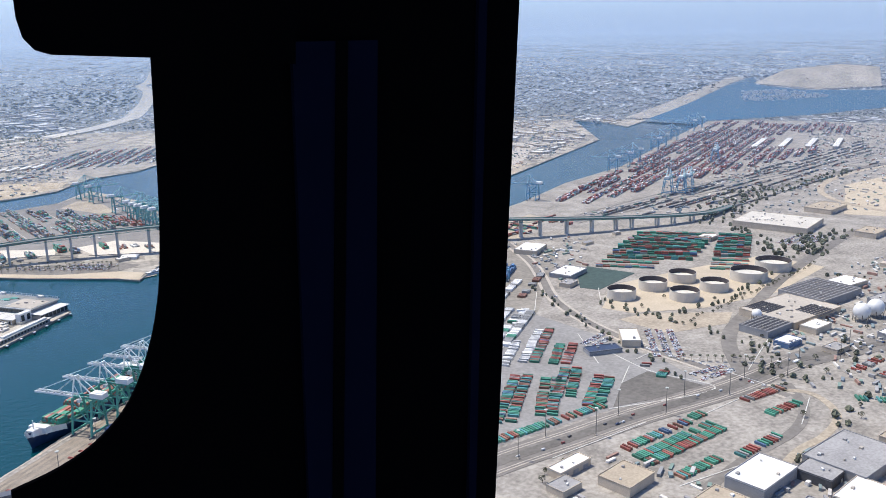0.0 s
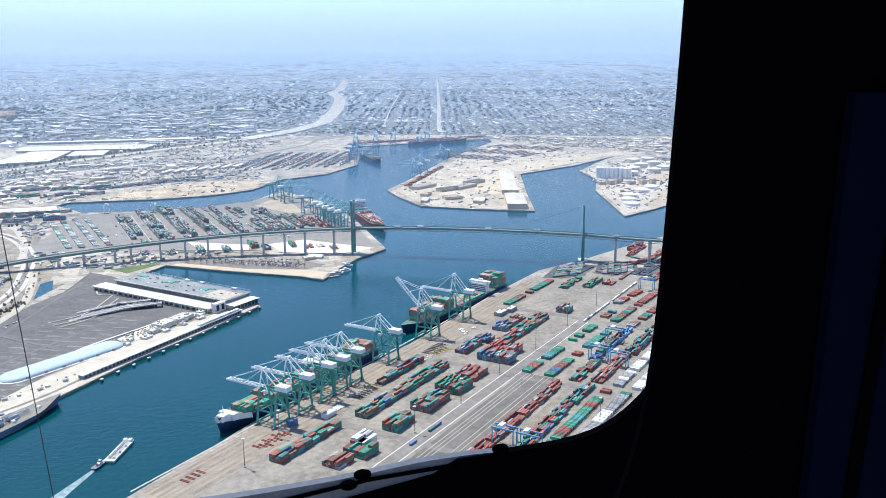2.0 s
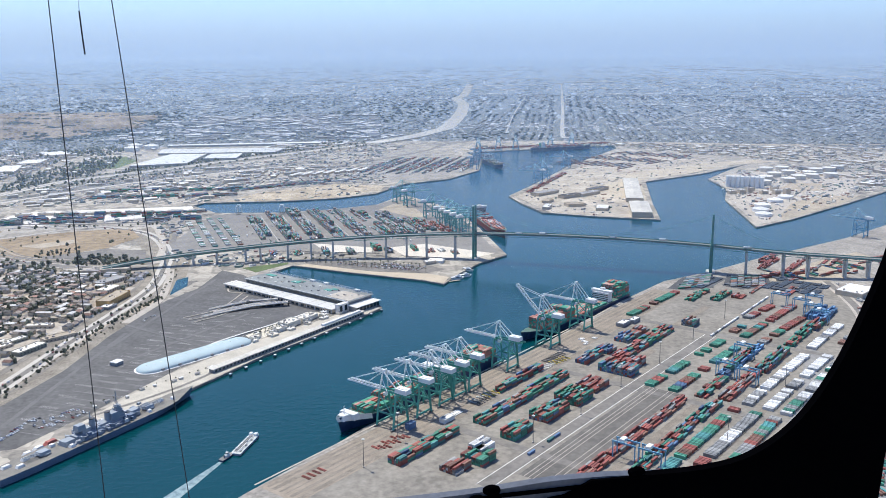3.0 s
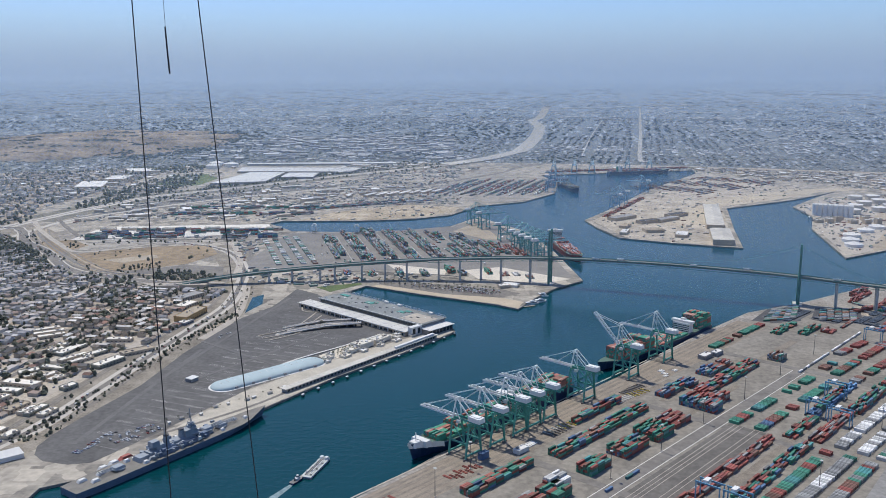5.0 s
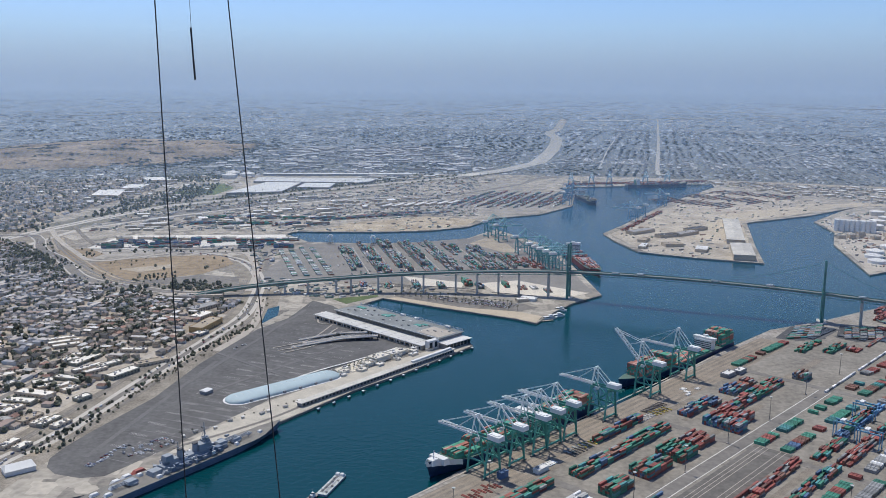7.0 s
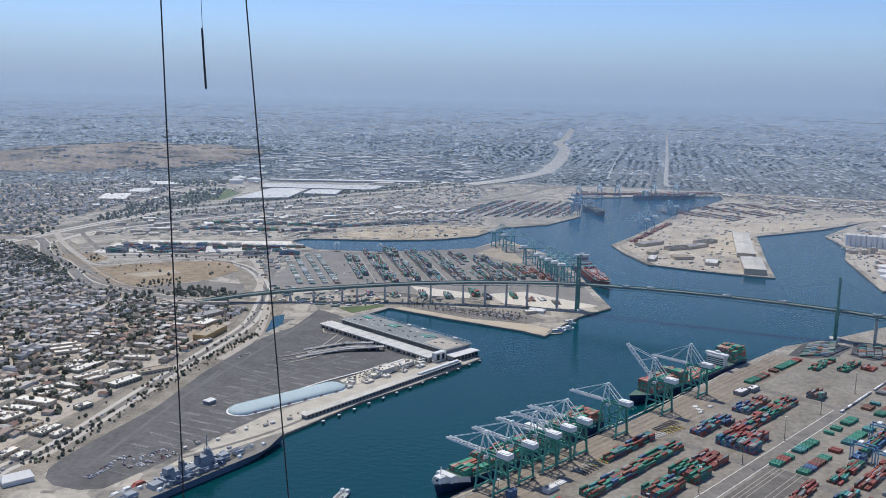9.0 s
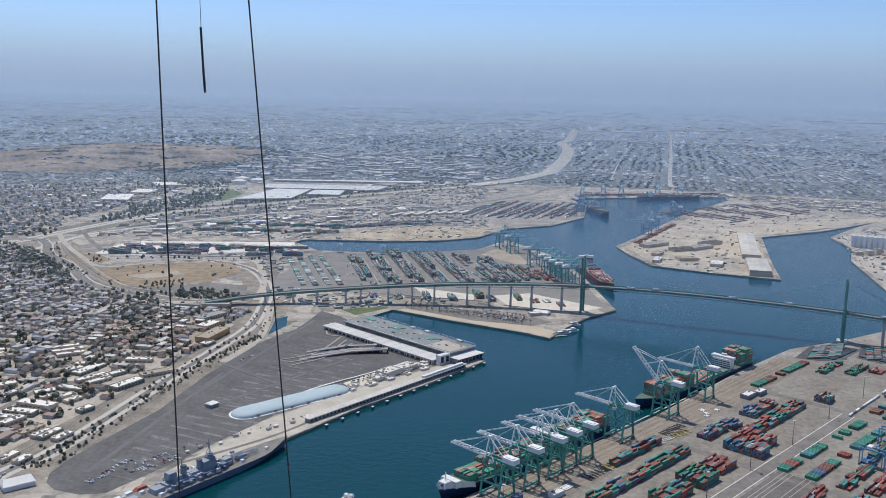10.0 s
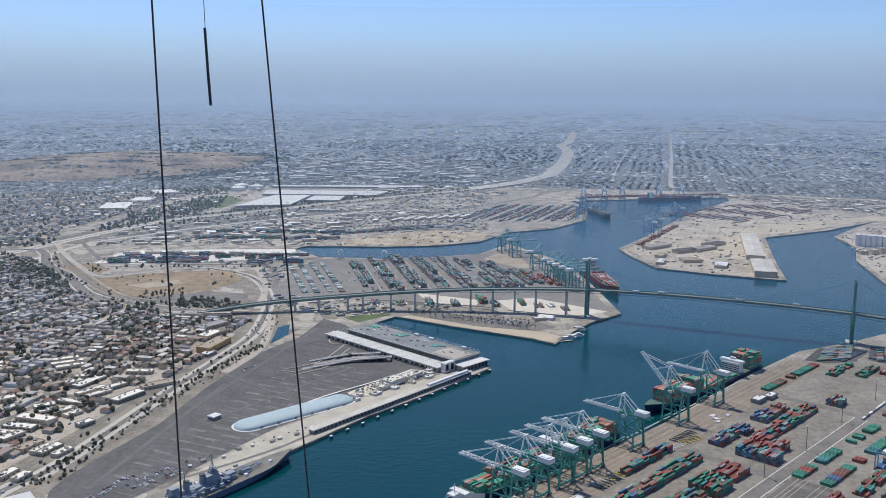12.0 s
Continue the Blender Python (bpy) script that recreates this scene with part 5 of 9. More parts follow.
def cruise_terminal():
    b = thing("cruise_terminal", "long flat-roofed cruise terminal with a pale gallery and rooftop plant", "building", -105, 1430, LAND, -43)
    bm = bmesh.new(); box(bm, -6, 6, -0.5, 252, 56, 14.2); part("body", bm, GREY_WALL, b)
    bm = bmesh.new(); box(bm, -6, 6, 13.7, 257, 60, 0.9); r = part("roof", bm, mat("terminal_roof", (0.25, 0.265, 0.26), 0.85, var=0.35, size=22), b, "grey stained roof deck")
    for k, (x, y, lx, ly) in enumerate(((-112, 20, 20, 9), (-40, 14, 18, 10), (-34, 22, 12, 6), (44, 10, 16, 9), (50, 19, 12, 7))):
        bm = bmesh.new(); box(bm, x, y, 14.6, lx, ly, 0.9); part("roof_patch", bm, mat("verdigris_hatch", (0.07, 0.29, 0.24), 0.6, var=0.2, size=6) if k == 0 else bpy.data.materials["verdigris_hatch"], r, "green rooftop hatch")
    for k in range(26):
        bm = bmesh.new(); box(bm, -125 + k * 9.3, -14 + (k * 7 % 36), 14.6, 2.5 + k % 4, 2.4, 1.0 + 0.5 * (k % 3)); part("roof_unit", bm, GREY_ROOF if k % 3 else WHITE_ROOF, r)
    for x in (-20, 14, 88):
        bm = bmesh.new(); box(bm, x, 34, 14.6, 9, 5, 3.2); part("stair_head", bm, WHITE_ROOF, r)
    bm = bmesh.new(); box(bm, 92, 2, 14.6, 50, 40, 0.25); part("pale_deck", bm, PALE_CONCRETE, r, "pale end deck")
    for y in (-23.6, 35.6):
        bm = bmesh.new(); box(bm, -6, y, 14.6, 257, 0.8, 0.9); part("parapet", bm, WHITE_ROOF, r)
    bm = bmesh.new(); box(bm, -22, -38, 6.6, 272, 29, 1.0); g = part("gallery_roof", bm, mat("gallery_membrane", (0.62, 0.61, 0.57), 0.8, var=0.18, size=16), b, "long flat pale gallery roof")
    for k in range(13):
        bm = bmesh.new(); box(bm, -150 + k * 20.5, -38, 7.6, 0.5, 28.4, 0.15); part("roof_seam", bm, GREY_ROOF, g)
    bm = bmesh.new(); box(bm, -22, -37.5, -0.4, 268, 26, 7.0); part("gallery_wall", bm, TAN_WALL, b)
    # dark panes also paint the band of shadow below the roof deck
    for k in range(42):
        bm = bmesh.new(); box(bm, -128 + k * 6, -22.3, 8.6, 5.2, 0.5, 4.2); part("clerestory_window", bm, GLASS_DARK, b)
    for k in range(26):
        bm = bmesh.new(); box(bm, -126 + k * 9.5, 34.2, 1, 5, 0.5, 8); part("window", bm, GLASS_DARK, b)
    for k in range(22):
        bm = bmesh.new(); box(bm, -148 + k * 12, -50.5, 1.0, 8, 0.5, 3.2); part("gallery_window", bm, GLASS_DARK, b)
    for k in range(15):
        bm = bmesh.new(); box(bm, -152 + k * 18.8, -51.2, -0.4, 0.9, 0.9, 7.0); part("column", bm, WHITE_PAINT, b)
    bm = bmesh.new(); box(bm, 118, -34, -0.5, 9, 22, 15); t = part("stair_tower", bm, WHITE_PAINT, b, "white end stair tower")
    for y in (-40, -29):
        bm = bmesh.new(); box(bm, 118, y, 3, 9.4, 6, 9); part("tower_glazing", bm, GLASS_DARK, t)
    bm = bmesh.new(); box(bm, 130, 4, -0.5, 20, 54, 9); e = part("end_hall", bm, GREY_WALL, b)
    bm = bmesh.new(); box(bm, 131, 4, 8.6, 24, 58, 0.7); part("canopy", bm, WHITE_ROOF, e)
    for k in range(7):
        bm = bmesh.new(); box(bm, 140.1, -20 + k * 8, 1, 0.4, 6, 6); part("window", bm, GLASS_DARK, e)
    bm = bmesh.new()
    for k in range(26):
        beam(bm, (-131 + k * 10, 35.8, 15.4), (-131 + k * 10, 35.8, 18.2), 0.3)
    beam(bm, (-131, 35.8, 18.2), (120, 35.8, 18.2), 0.35); beam(bm, (-131, 35.8, 16.8), (120, 35.8, 16.8), 0.2)
    part("roof_rail", bm, WHITE_PAINT, r)


cruise_terminal()


def access_ramps():
    """Concrete ramps fanning from the gallery's upper level down to the lot."""
    b = thing("access_ramp", "pale concrete vehicle ramps fanning out below the terminal", "ramp", 0, 0, 0)
    for p, q, r in (((-131, 1371), (-190, 1362), (-262, 1322)), ((-131, 1371), (-188, 1374), (-248, 1345)), ((-150, 1392), (-200, 1392), (-258, 1362))):
        bm = bmesh.new()
        beam(bm, (*p, LAND + 6.4), (*q, LAND + 3.6), 8, 0.8); beam(bm, (*q, LAND + 3.6), (*r, LAND + 0.2), 8, 0.8)
        d = part("deck", bm, PALE_CONCRETE, b)
        bm = bmesh.new()
        for s in (-4, 4):
            beam(bm, (p[0], p[1] + s, LAND + 7.2), (q[0], q[1] + s, LAND + 4.4), 0.4, 1.0); beam(bm, (q[0], q[1] + s, LAND + 4.4), (r[0], r[1] + s, LAND + 1), 0.4, 1.0)
        part("kerb_wall", bm, WHITE_ROOF, d)
        bm = bmesh.new()
        for k in range(5):
            t = k / 5
            box(bm, p[0] + (q[0] - p[0]) * t, p[1] + (q[1] - p[1]) * t, LAND - 0.3, 1.4, 1.4, 6.1 - 2.8 * t)
        part("pier", bm, GREY_WALL, b)
    # near-black block added as the shade beneath the ramps
    slot = mat("shaded_underpass", (0.07, 0.07, 0.07), 0.9, var=0.2, size=8)
    bm = bmesh.new(); box(bm, -163, 1378, LAND - 0.2, 46, 14, 2.6, 10); part("loading_bay", bm, slot, b, "dark block painted as shade beneath the ramps")


access_ramps()
for run in ([(-217, 1456), (-242, 1362), (-290, 1318)], [(-205, 1436), (-233, 1344), (-280, 1303)], [(-194, 1416), (-226, 1336), (-268, 1293)], [(-248, 1544), (-243, 1470), (-211, 1457)]):
    strip("ramp_kerb", run, 2.2, LAND + 1.0, PALE_CONCRETE, "pale kerb between the ramp lanes of the lot", "trim")
for k in range(30):
    plant(-192 + random.uniform(-14, 14), 1398 + random.uniform(-10, 10), big=0.6)


def vault():
    b = thing("vaulted_shed", "long pale blue barrel-vaulted baggage shed", "building", -236, 1137, LAND, 43.5)
    bm = bmesh.new()
    L, R, H, n = 176, 18.5, 7.0, 18
    rings = []
    stops = [-L / 2 + R * (1 - math.cos(math.pi / 2 * i / 8)) for i in range(1, 9)]
    for x in stops + [-L / 2 + R + (L - 2 * R) * i / 16 for i in range(1, 16)] + [-q for q in stops[::-1]]:
        e = min(1.0, (L / 2 - abs(x)) / R)
        k = math.sqrt(1 - (1 - e) ** 2)
        rings.append([bm.verts.new((x, -R * k * math.cos(math.pi * j / n), H * k * math.sin(math.pi * j / n) ** 0.75 - 0.2)) for j in range(n + 1)])
    for a, c in zip(rings, rings[1:]):
        for j in range(n):
            bm.faces.new((a[j], c[j], c[j + 1], a[j + 1]))
    bm.faces.new(rings[0]); bm.faces.new(rings[-1][::-1])
    bmesh.ops.recalc_face_normals(bm, faces=bm.faces)
    for f in bm.faces:
        f.smooth = len(f.verts) == 4
    part("membrane", bm, BLUE_ROOF, b)
    for k in range(6):
        bm = bmesh.new(); box(bm, -62 + k * 25, -R + 0.2, 0, 4, 1.8, 3.2); part("door", bm, GREY_WALL, b)
    for k in range(16):
        bm = bmesh.new(); box(bm, -75 + k * 10, 0, H - 0.35, 0.4, 9, 0.3); part("seam", bm, WHITE_PAINT, b)
    bm = bmesh.new()
    rim = [(sx * (L / 2 - R) + (R + 2.5) * math.sin(a), (R + 2.5) * math.cos(a)) for sx, a0 in ((1, 0.0), (-1, math.pi)) for a in [a0 + math.pi * i / 12 for i in range(13)]]
    prism(bm, rim, -0.4, 0.4); part("plinth", bm, WHITE_ROOF, b)


vault()


def arcade():
    b = thing("pier_gallery", "long low white-roofed passenger gallery on the pier edge", "building", -66, 1240, LAND, 51.5)
    bm = bmesh.new(); box(bm, -66, 0, -0.4, 310, 9, 5.4); part("body", bm, GREY_WALL, b)
    bm = bmesh.new(); box(bm, -66, 0, 5.0, 314, 12, 0.7); r = part("roof", bm, WAREHOUSE_ROOF, b)
    bm = bmesh.new(); box(bm, 40, -1, 5.7, 90, 5, 2.6); part("upper_gallery", bm, WHITE_PAINT, r)
    for k in range(47):
        bm = bmesh.new(); box(bm, -217 + k * 6.5, -4.6, 1, 3.2, 0.4, 2.8); part("window", bm, GLASS_DARK, b)


arcade()
CREAM = mat("cream_stone", (0.72, 0.67, 0.57), 0.85, var=0.15, size=10)
for x, y, rz, lx, ly, h in ((-120, 1263, 52, 30, 20, 9), (-95, 1292, 52, 34, 16, 7), (-132, 1238, 52, 18, 12, 6)):
    shed("plaza_building", "cream flat-roofed building on the pier forecourt", x, y, rz, lx, ly, h * 0.75, CREAM, CREAM, vents=5)
for k in range(16):
    t, o = k / 15, (-6, 5, 13)[k % 3]
    shed("shop_pavilion", "small cream waterfront pavilion behind the pier gallery", -168 + 118 * t - o * 0.8, 1192 + 128 * t + o * 0.6, 52, 9 + (k * 5) % 9, 7 + (k * 3) % 5, 2.2 + (k % 3) * 0.7, CREAM, CREAM if k % 2 else WHITE_ROOF, vents=1, group="pier pavilions")
strip("lot_wall", [(-262, 1118), (-215, 1192), (-150, 1262), (-96, 1322)], 3, LAND + 1.4, WHITE_ROOF, "low white wall between lot and promenade", "trim")
strip("promenade_road", [(-325, 930), (-232, 1024), (-150, 1150), (-78, 1240), (-20, 1312)], 5, LAND + 0.35, OLD_ASPHALT, "grey service lane along the pier edge")
rng = random.Random(12)
for k in range(9):
    t = (k + rng.uniform(-0.3, 0.3)) / 8.5
    shed("kiosk", "small cream kiosk on the pier promenade", -322 + 124 * t + rng.uniform(-5, 5), 962 + 130 * t + rng.uniform(-4, 4), 45 + rng.uniform(-15, 15), rng.uniform(3, 7), 3, 2.4, CREAM, GREY_ROOF if k % 2 else WHITE_ROOF, vents=0, rise=0.6, group="promenade kiosks")
for k in range(14):
    t = k / 13 + rng.uniform(-0.02, 0.02)
    plant(-326 + 134 * t + rng.uniform(-3, 3), 972 + 128 * t + rng.uniform(-3, 3), big=rng.uniform(0.35, 0.6))
shed("hut", "small white-roofed kiosk in the parking lot", -336, 1112, 60, 13, 11, 4.5, GREY_WALL, WHITE_PAINT, vents=0, rise=1.2)
shed("event_tent", "white peaked marquee by the parking lot", -466, 868, 40, 30, 18, 5, WHITE_PAINT, WHITE_PAINT, "tent", vents=0, rise=5)
for k in range(22):
    x, y = -158 + (k % 8) * 5 + random.uniform(-1, 1), 1212 + (k // 8) * 9 + (k % 8) * 6
    plant_palm(x, y, 0.62)
for k in range(13):
    t = k / 12
    fx, fy = -180 + 200 * t, 1063 + 272 * t
    o = thing("pier_fender", "white-capped rubber pier fender", "fender", fx + 1.6, fy - 2.2, 0, 53, "pier fenders")
    bm = bmesh.new(); box(bm, 0, 0, -2, 4, 2, 4.2); part("pad", bm, DARK_ROOF, o)
    bm = bmesh.new(); box(bm, 0, 0, 2.2, 4.2, 2.8, 1.2); part("cap", bm, WHITE_PAINT, o)


def battleship():
    s = thing("battleship", "grey museum battleship with gun turrets, tower mast and deck canopies", "ship", -290, 893, 0, 55)
    side = mat("naval_blue_grey", (0.145, 0.185, 0.255), 0.55, var=0.2, size=14)
    bm = bmesh.new()
    hull(bm, 262, 32, 7.5, 4); part("hull", bm, [side, mat("teak_deck", (0.215, 0.20, 0.175), 0.8, var=0.25, size=9)], s)
    for x, y, z, r, h in ((62, 0, 8, 8, 1.6), (42, 0, 8, 8, 4.2), (-74, 0, 8, 8, 1.6)):
        bm = bmesh.new(); tube(bm, x, y, z, r * 0.8, h, 20); t = part("turret", bm, HULL_GREY, s)
        bm = bmesh.new(); box(bm, x - 1, y, z + h, 13, 10, 2.6, top=0.82); part("gun_house", bm, HULL_GREY, t)
        for g in (-2.6, 0, 2.6):
            d = 1 if x > 0 else -1
            bm = bmesh.new(); beam(bm, (x + 6 * d, y + g, z + h + 1.3), (x + 22 * d, y + g, z + h + 2.0), 0.8); part("gun_barrel", bm, HULL_GREY, t)
    for x, lx, ly, z, h in ((-8, 72, 20, 7.5, 2.8), (-4, 54, 15, 10.3, 2.6), (2, 36, 11, 12.9, 2.4), (20, 11, 11, 12.9, 6), (20, 8, 8, 18.9, 5), (20, 5, 5, 23.9, 4), (-24, 12, 9, 12.9, 4.5), (-34, 10, 12, 10.3, 3)):
        bm = bmesh.new(); box(bm, x, 0, z, lx, ly, h, top=0.9); part("deckhouse", bm, HULL_GREY, s)
    for z, r in ((15.5, 7.5), (21, 6), (26, 4)):
        bm = bmesh.new(); tube(bm, 20, 0, z, r, 0.9, 16); part("bridge_platform", bm, HULL_GREY, s)
    for x, h in ((6, 9), (-14, 9)):
        bm = bmesh.new(); tube(bm, x, 0, 14.8, 3.4, h, 16, r2=3.0); f = part("funnel", bm, HULL_GREY, s)
        bm = bmesh.new(); tube(bm, x, 0, 14.8 + h, 3.3, 1.0, 16); part("funnel_cap", bm, DARK_ROOF, f)
    for x, z0, z1 in ((19, 27, 44), (-16, 17, 33)):
        bm = bmesh.new(); beam(bm, (x, 0, z0), (x, 0, z1), 0.7); beam(bm, (x, -5, z1 - 6), (x, 5, z1 - 6), 0.4); beam(bm, (x + 5, 0, z0 - 8), (x, 0, z1 - 8), 0.4); beam(bm, (x - 5, 4, z0 - 8), (x, 0, z1 - 8), 0.4); part("mast", bm, HULL_GREY, s)
    for k in range(12):
        bm = bmesh.new(); tube(bm, -38 + (k % 6) * 12, 10.5 if k < 6 else -10.5, 9.5, 2.4, 2.0, 10); m = part("secondary_mount", bm, HULL_GREY, s)
        bm = bmesh.new(); beam(bm, (-38 + (k % 6) * 12, 12 if k < 6 else -12, 10.8), (-37 + (k % 6) * 12, 17 if k < 6 else -17, 12), 0.4); part("secondary_gun", bm, HULL_GREY, m)
    rng = random.Random(4)
    for x, y, lx, ly, z, h in ((30, 6, 14, 7, 7.5, 6), (30, -6, 14, 7, 7.5, 6), (8, 8, 22, 6, 7.5, 5), (8, -8, 22, 6, 7.5, 5), (-20, 8, 26, 7, 7.5, 4.5), (-20, -8, 26, 7, 7.5, 4.5), (14, 0, 14, 12, 15, 7), (-30, 0, 10, 9, 17, 6), (-46, 0, 14, 12, 7.5, 5)):
        bm = bmesh.new(); box(bm, x, y, z, lx, ly, h, top=0.86); part("deckhouse", bm, side if ly < 8 else HULL_GREY, s)
    for k in range(90):
        bm = bmesh.new(); box(bm, rng.gauss(-4, 26), rng.uniform(-13, 13), 7.6 + (k % 4) * 1.6, rng.uniform(1.5, 5), rng.uniform(1.5, 4), rng.uniform(1.5, 4), top=0.9); part("deck_fitting", bm, (HULL_GREY, side, WHITE_ROOF)[k % 3], s)
    for x, y, l in ((-92, 5, 8), (-104, -5, 9), (84, 4, 6), (-58, 9, 6), (-112, 6, 10), (56, -9, 5), (-48, -10, 6), (96, -3, 5)):
        bm = bmesh.new(); box(bm, x, y, 7.6, l, 5, 2.6, top=0.7); part("deck_canopy", bm, WHITE_PAINT, s, "white deck canopy")


battleship()
o = thing("visitor_tent", "red and white visitor canopies beside the battleship", "tent", -338, 868, LAND, 55)
bm = bmesh.new(); box(bm, 0, 0, 0, 16, 8, 4, top=0.6); part("red_canopy", bm, C_RED, o)
bm = bmesh.new(); box(bm, -16, -2, 0, 12, 8, 4, top=0.6); part("white_canopy", bm, WHITE_PAINT, o)
bm = bmesh.new(); box(bm, -30, -4, 0, 11, 8, 4, top=0.6); part("white_canopy", bm, WHITE_PAINT, o)


def barge_and_tug():
    b = thing("tank_barge", "grey flat tank barge with white pipework in the channel", "barge", -131, 849, 0, 73)
    bm = bmesh.new()
    deck = [(-25, -5.6), (19, -5.6), (24, -4.6), (25, -3.5), (25, 3.5), (24, 4.6), (19, 5.6), (-25, 5.6)]
    prism(bm, deck, -1, 2.6, 1, 0); part("hull", bm, [HULL_GREY, DECK_PALE], b)
    bm = bmesh.new(); prism(bm, [(x * 1.01, y * 1.03) for x, y in deck], 1.9, 2.4); part("rubbing_strake", bm, WHITE_PAINT, b)
    for y in (-2.6, -0.9, 0.9, 2.6):
        bm = bmesh.new(); beam(bm, (-21, y, 3.0), (17, y, 3.0), 0.5); part("cargo_pipe", bm, WHITE_PAINT if y < 0 else STEEL, b)
    for k in range(9):
        bm = bmesh.new(); box(bm, -20 + k * 4.6, (-3.4, 3.2, 0)[k % 3], 2.6, 1.4, 2.0, 1.1 + 0.4 * (k % 2)); part("tank_hatch", bm, (STEEL, WHITE_PAINT, GREY_ROOF)[k % 3], b)
    for y in (-2.8, 2.8):
        bm = bmesh.new(); box(bm, 20.5, y, 2.6, 4, 3.4, 2.6); part("deckhouse", bm, WHITE_PAINT, b)
    t = thing("tugboat", "small dark tug with a white wheelhouse pushing the barge", "boat", -147, 820, 0, 62)
    bm = bmesh.new(); hull(bm, 18, 6.5, 1.9, 1.0); part("hull", bm, [HULL_BLUE, STEEL], t)
    bm = bmesh.new(); box(bm, 1, 0, 1.9, 5.5, 3.8, 2.2, top=0.95); w = part("deckhouse", bm, WHITE_PAINT, t)
    bm = bmesh.new(); box(bm, 2, 0, 4.1, 3, 3, 2.0, top=0.85); w = part("wheelhouse", bm, WHITE_PAINT, t)
    bm = bmesh.new(); box(bm, 2, 0, 4.9, 3.05, 3.0, 0.8); part("window_band", bm, GLASS_DARK, w)
    bm = bmesh.new(); tube(bm, -3, 0, 1.9, 0.6, 3.2, 10); part("funnel", bm, STEEL, t)
    bm = bmesh.new(); beam(bm, (1, 0, 6), (1, 0, 9), 0.25); part("mast", bm, WHITE_PAINT, t)
    foam = mat("wake_foam", (0.10, 0.22, 0.25), 0.5, var=0.5, size=5, tint=(0.35, 0.46, 0.47))
    bm = bmesh.new()
    a = Vector((-151, 812, 0.05)); d = Vector((-0.46, -0.89, 0)); n = Vector((0.89, -0.46, 0))
    rows = [(bm.verts.new(a + d * k * 9 + n * (2.0 + k * 0.9)), bm.verts.new(a + d * k * 9 - n * (2.0 + k * 0.4))) for k in range(12)]
    for p, q in zip(rows, rows[1:]):
        bm.faces.new((p[0], p[1], q[1], q[0]))
    tagged(part("wake", bm, foam), "pale foamy wake behind the tug", "water", kind="structure")


barge_and_tug()

# ---- spit with palms, moored ferries ----
slab("spit_lot", [(-131, 1698), (0, 1668), (118, 1626), (150, 1590), (109, 1562), (6, 1590), (-120, 1668)], LAND - 0.5, LAND + 0.12, [OLD_ASPHALT], "grey waterfront parking lot on the spit", "pavement")
slab("beach", [(-139, 1652), (-36, 1590), (98, 1517), (136, 1486), (150, 1530), (110, 1560), (6, 1588), (-120, 1664)], LAND - 0.5, LAND + 0.2, [SAND], "strip of pale sand along the spit shore", "ground")
for k in range(19):
    plant_palm(-122 + 231 * k / 18 + random.uniform(-1, 1), 1688 - 118 * k / 18 + random.uniform(-2, 2))
for k in range(15):
    plant_palm(-110 + 210 * k / 14, 1712 - 105 * k / 14 + random.uniform(-2, 2))
shed("pavilion", "small white-roofed waterfront pavilion on the spit", 122, 1640, 20, 22, 14, 5, TAN_WALL, WHITE_ROOF, vents=1)
for x, y, rz, L in ((163, 1524, 25, 34), (180, 1540, 25, 30), (190, 1585, -30, 26)):
    f = thing("ferry", "white harbour ferry moored at the spit", "boat", x, y, 0, rz, "moored ferries")
    bm = bmesh.new(); hull(bm, L, 8.5, 2.4, 1); part("hull", bm, [WHITE_PAINT, DECK_PALE], f)
    bm = bmesh.new(); box(bm, -1, 0, 2.4, L * 0.66, 7, 2.6, top=0.95); c = part("cabin", bm, WHITE_PAINT, f)
    bm = bmesh.new(); box(bm, -1, 0, 3.4, L * 0.667, 7.05, 0.9); part("window_band", bm, GLASS_DARK, c)
    bm = bmesh.new(); box(bm, 2, 0, 5.0, L * 0.25, 5, 2.3, top=0.9); part("wheelhouse", bm, WHITE_PAINT, f)
strip("boat_dock", [(140, 1500), (168, 1512)], 4, LAND - 1.5, SAND, "narrow floating boat dock", "pavement")
slab("lawn", [(-245, 1645), (-160, 1680), (-156, 1668), (-212, 1606)], LAND - 0.5, LAND + 0.2, [GRASS], "triangular green lawn beside the basin", "ground")
bm = bmesh.new(); prism(bm, [(-341, 1456), (-351, 1563), (-334, 1585), (-323, 1518)], LAND, LAND + 0.15); tagged(part("pond", bm, WATER), "long blue ornamental pond", "water", kind="structure")

# ---- boulevard and freeway on the west side ----
BOULEVARD = [(-520, 700), (-500, 880), (-472, 950), (-450, 1076), (-426, 1231), (-404, 1363), (-384, 1511), (-396, 1660), (-420, 1801), (-482, 1965), (-561, 2058), (-700, 2120), (-880, 2110)]
CORRIDOR = mat("worn_corridor_ground", (0.25, 0.215, 0.165), 0.95, var=0.4, size=26, tint=(0.37, 0.33, 0.27))
strip("corridor_ground", BOULEVARD[:11], 96, LAND + 0.06, CORRIDOR, "dry tan ground along the boulevard and tracks", "ground")
strip("corridor_ground", [(-1180, 2330), (-1080, 2240), (-985, 2070), (-860, 1900), (-715, 1770), (-560, 1715), (-430, 1700)], 120, LAND + 0.07, CORRIDOR, "dry tan ground along the boulevard and tracks", "ground")
for k, off in enumerate((-34, -30, -26, 19, 23)):
    strip("rail_track", [(x + off, y) for x, y in BOULEVARD[2:9]], 1.6, LAND + 0.2, STEEL if k % 2 else OLD_ASPHALT, "rail track beside the boulevard", "rail")
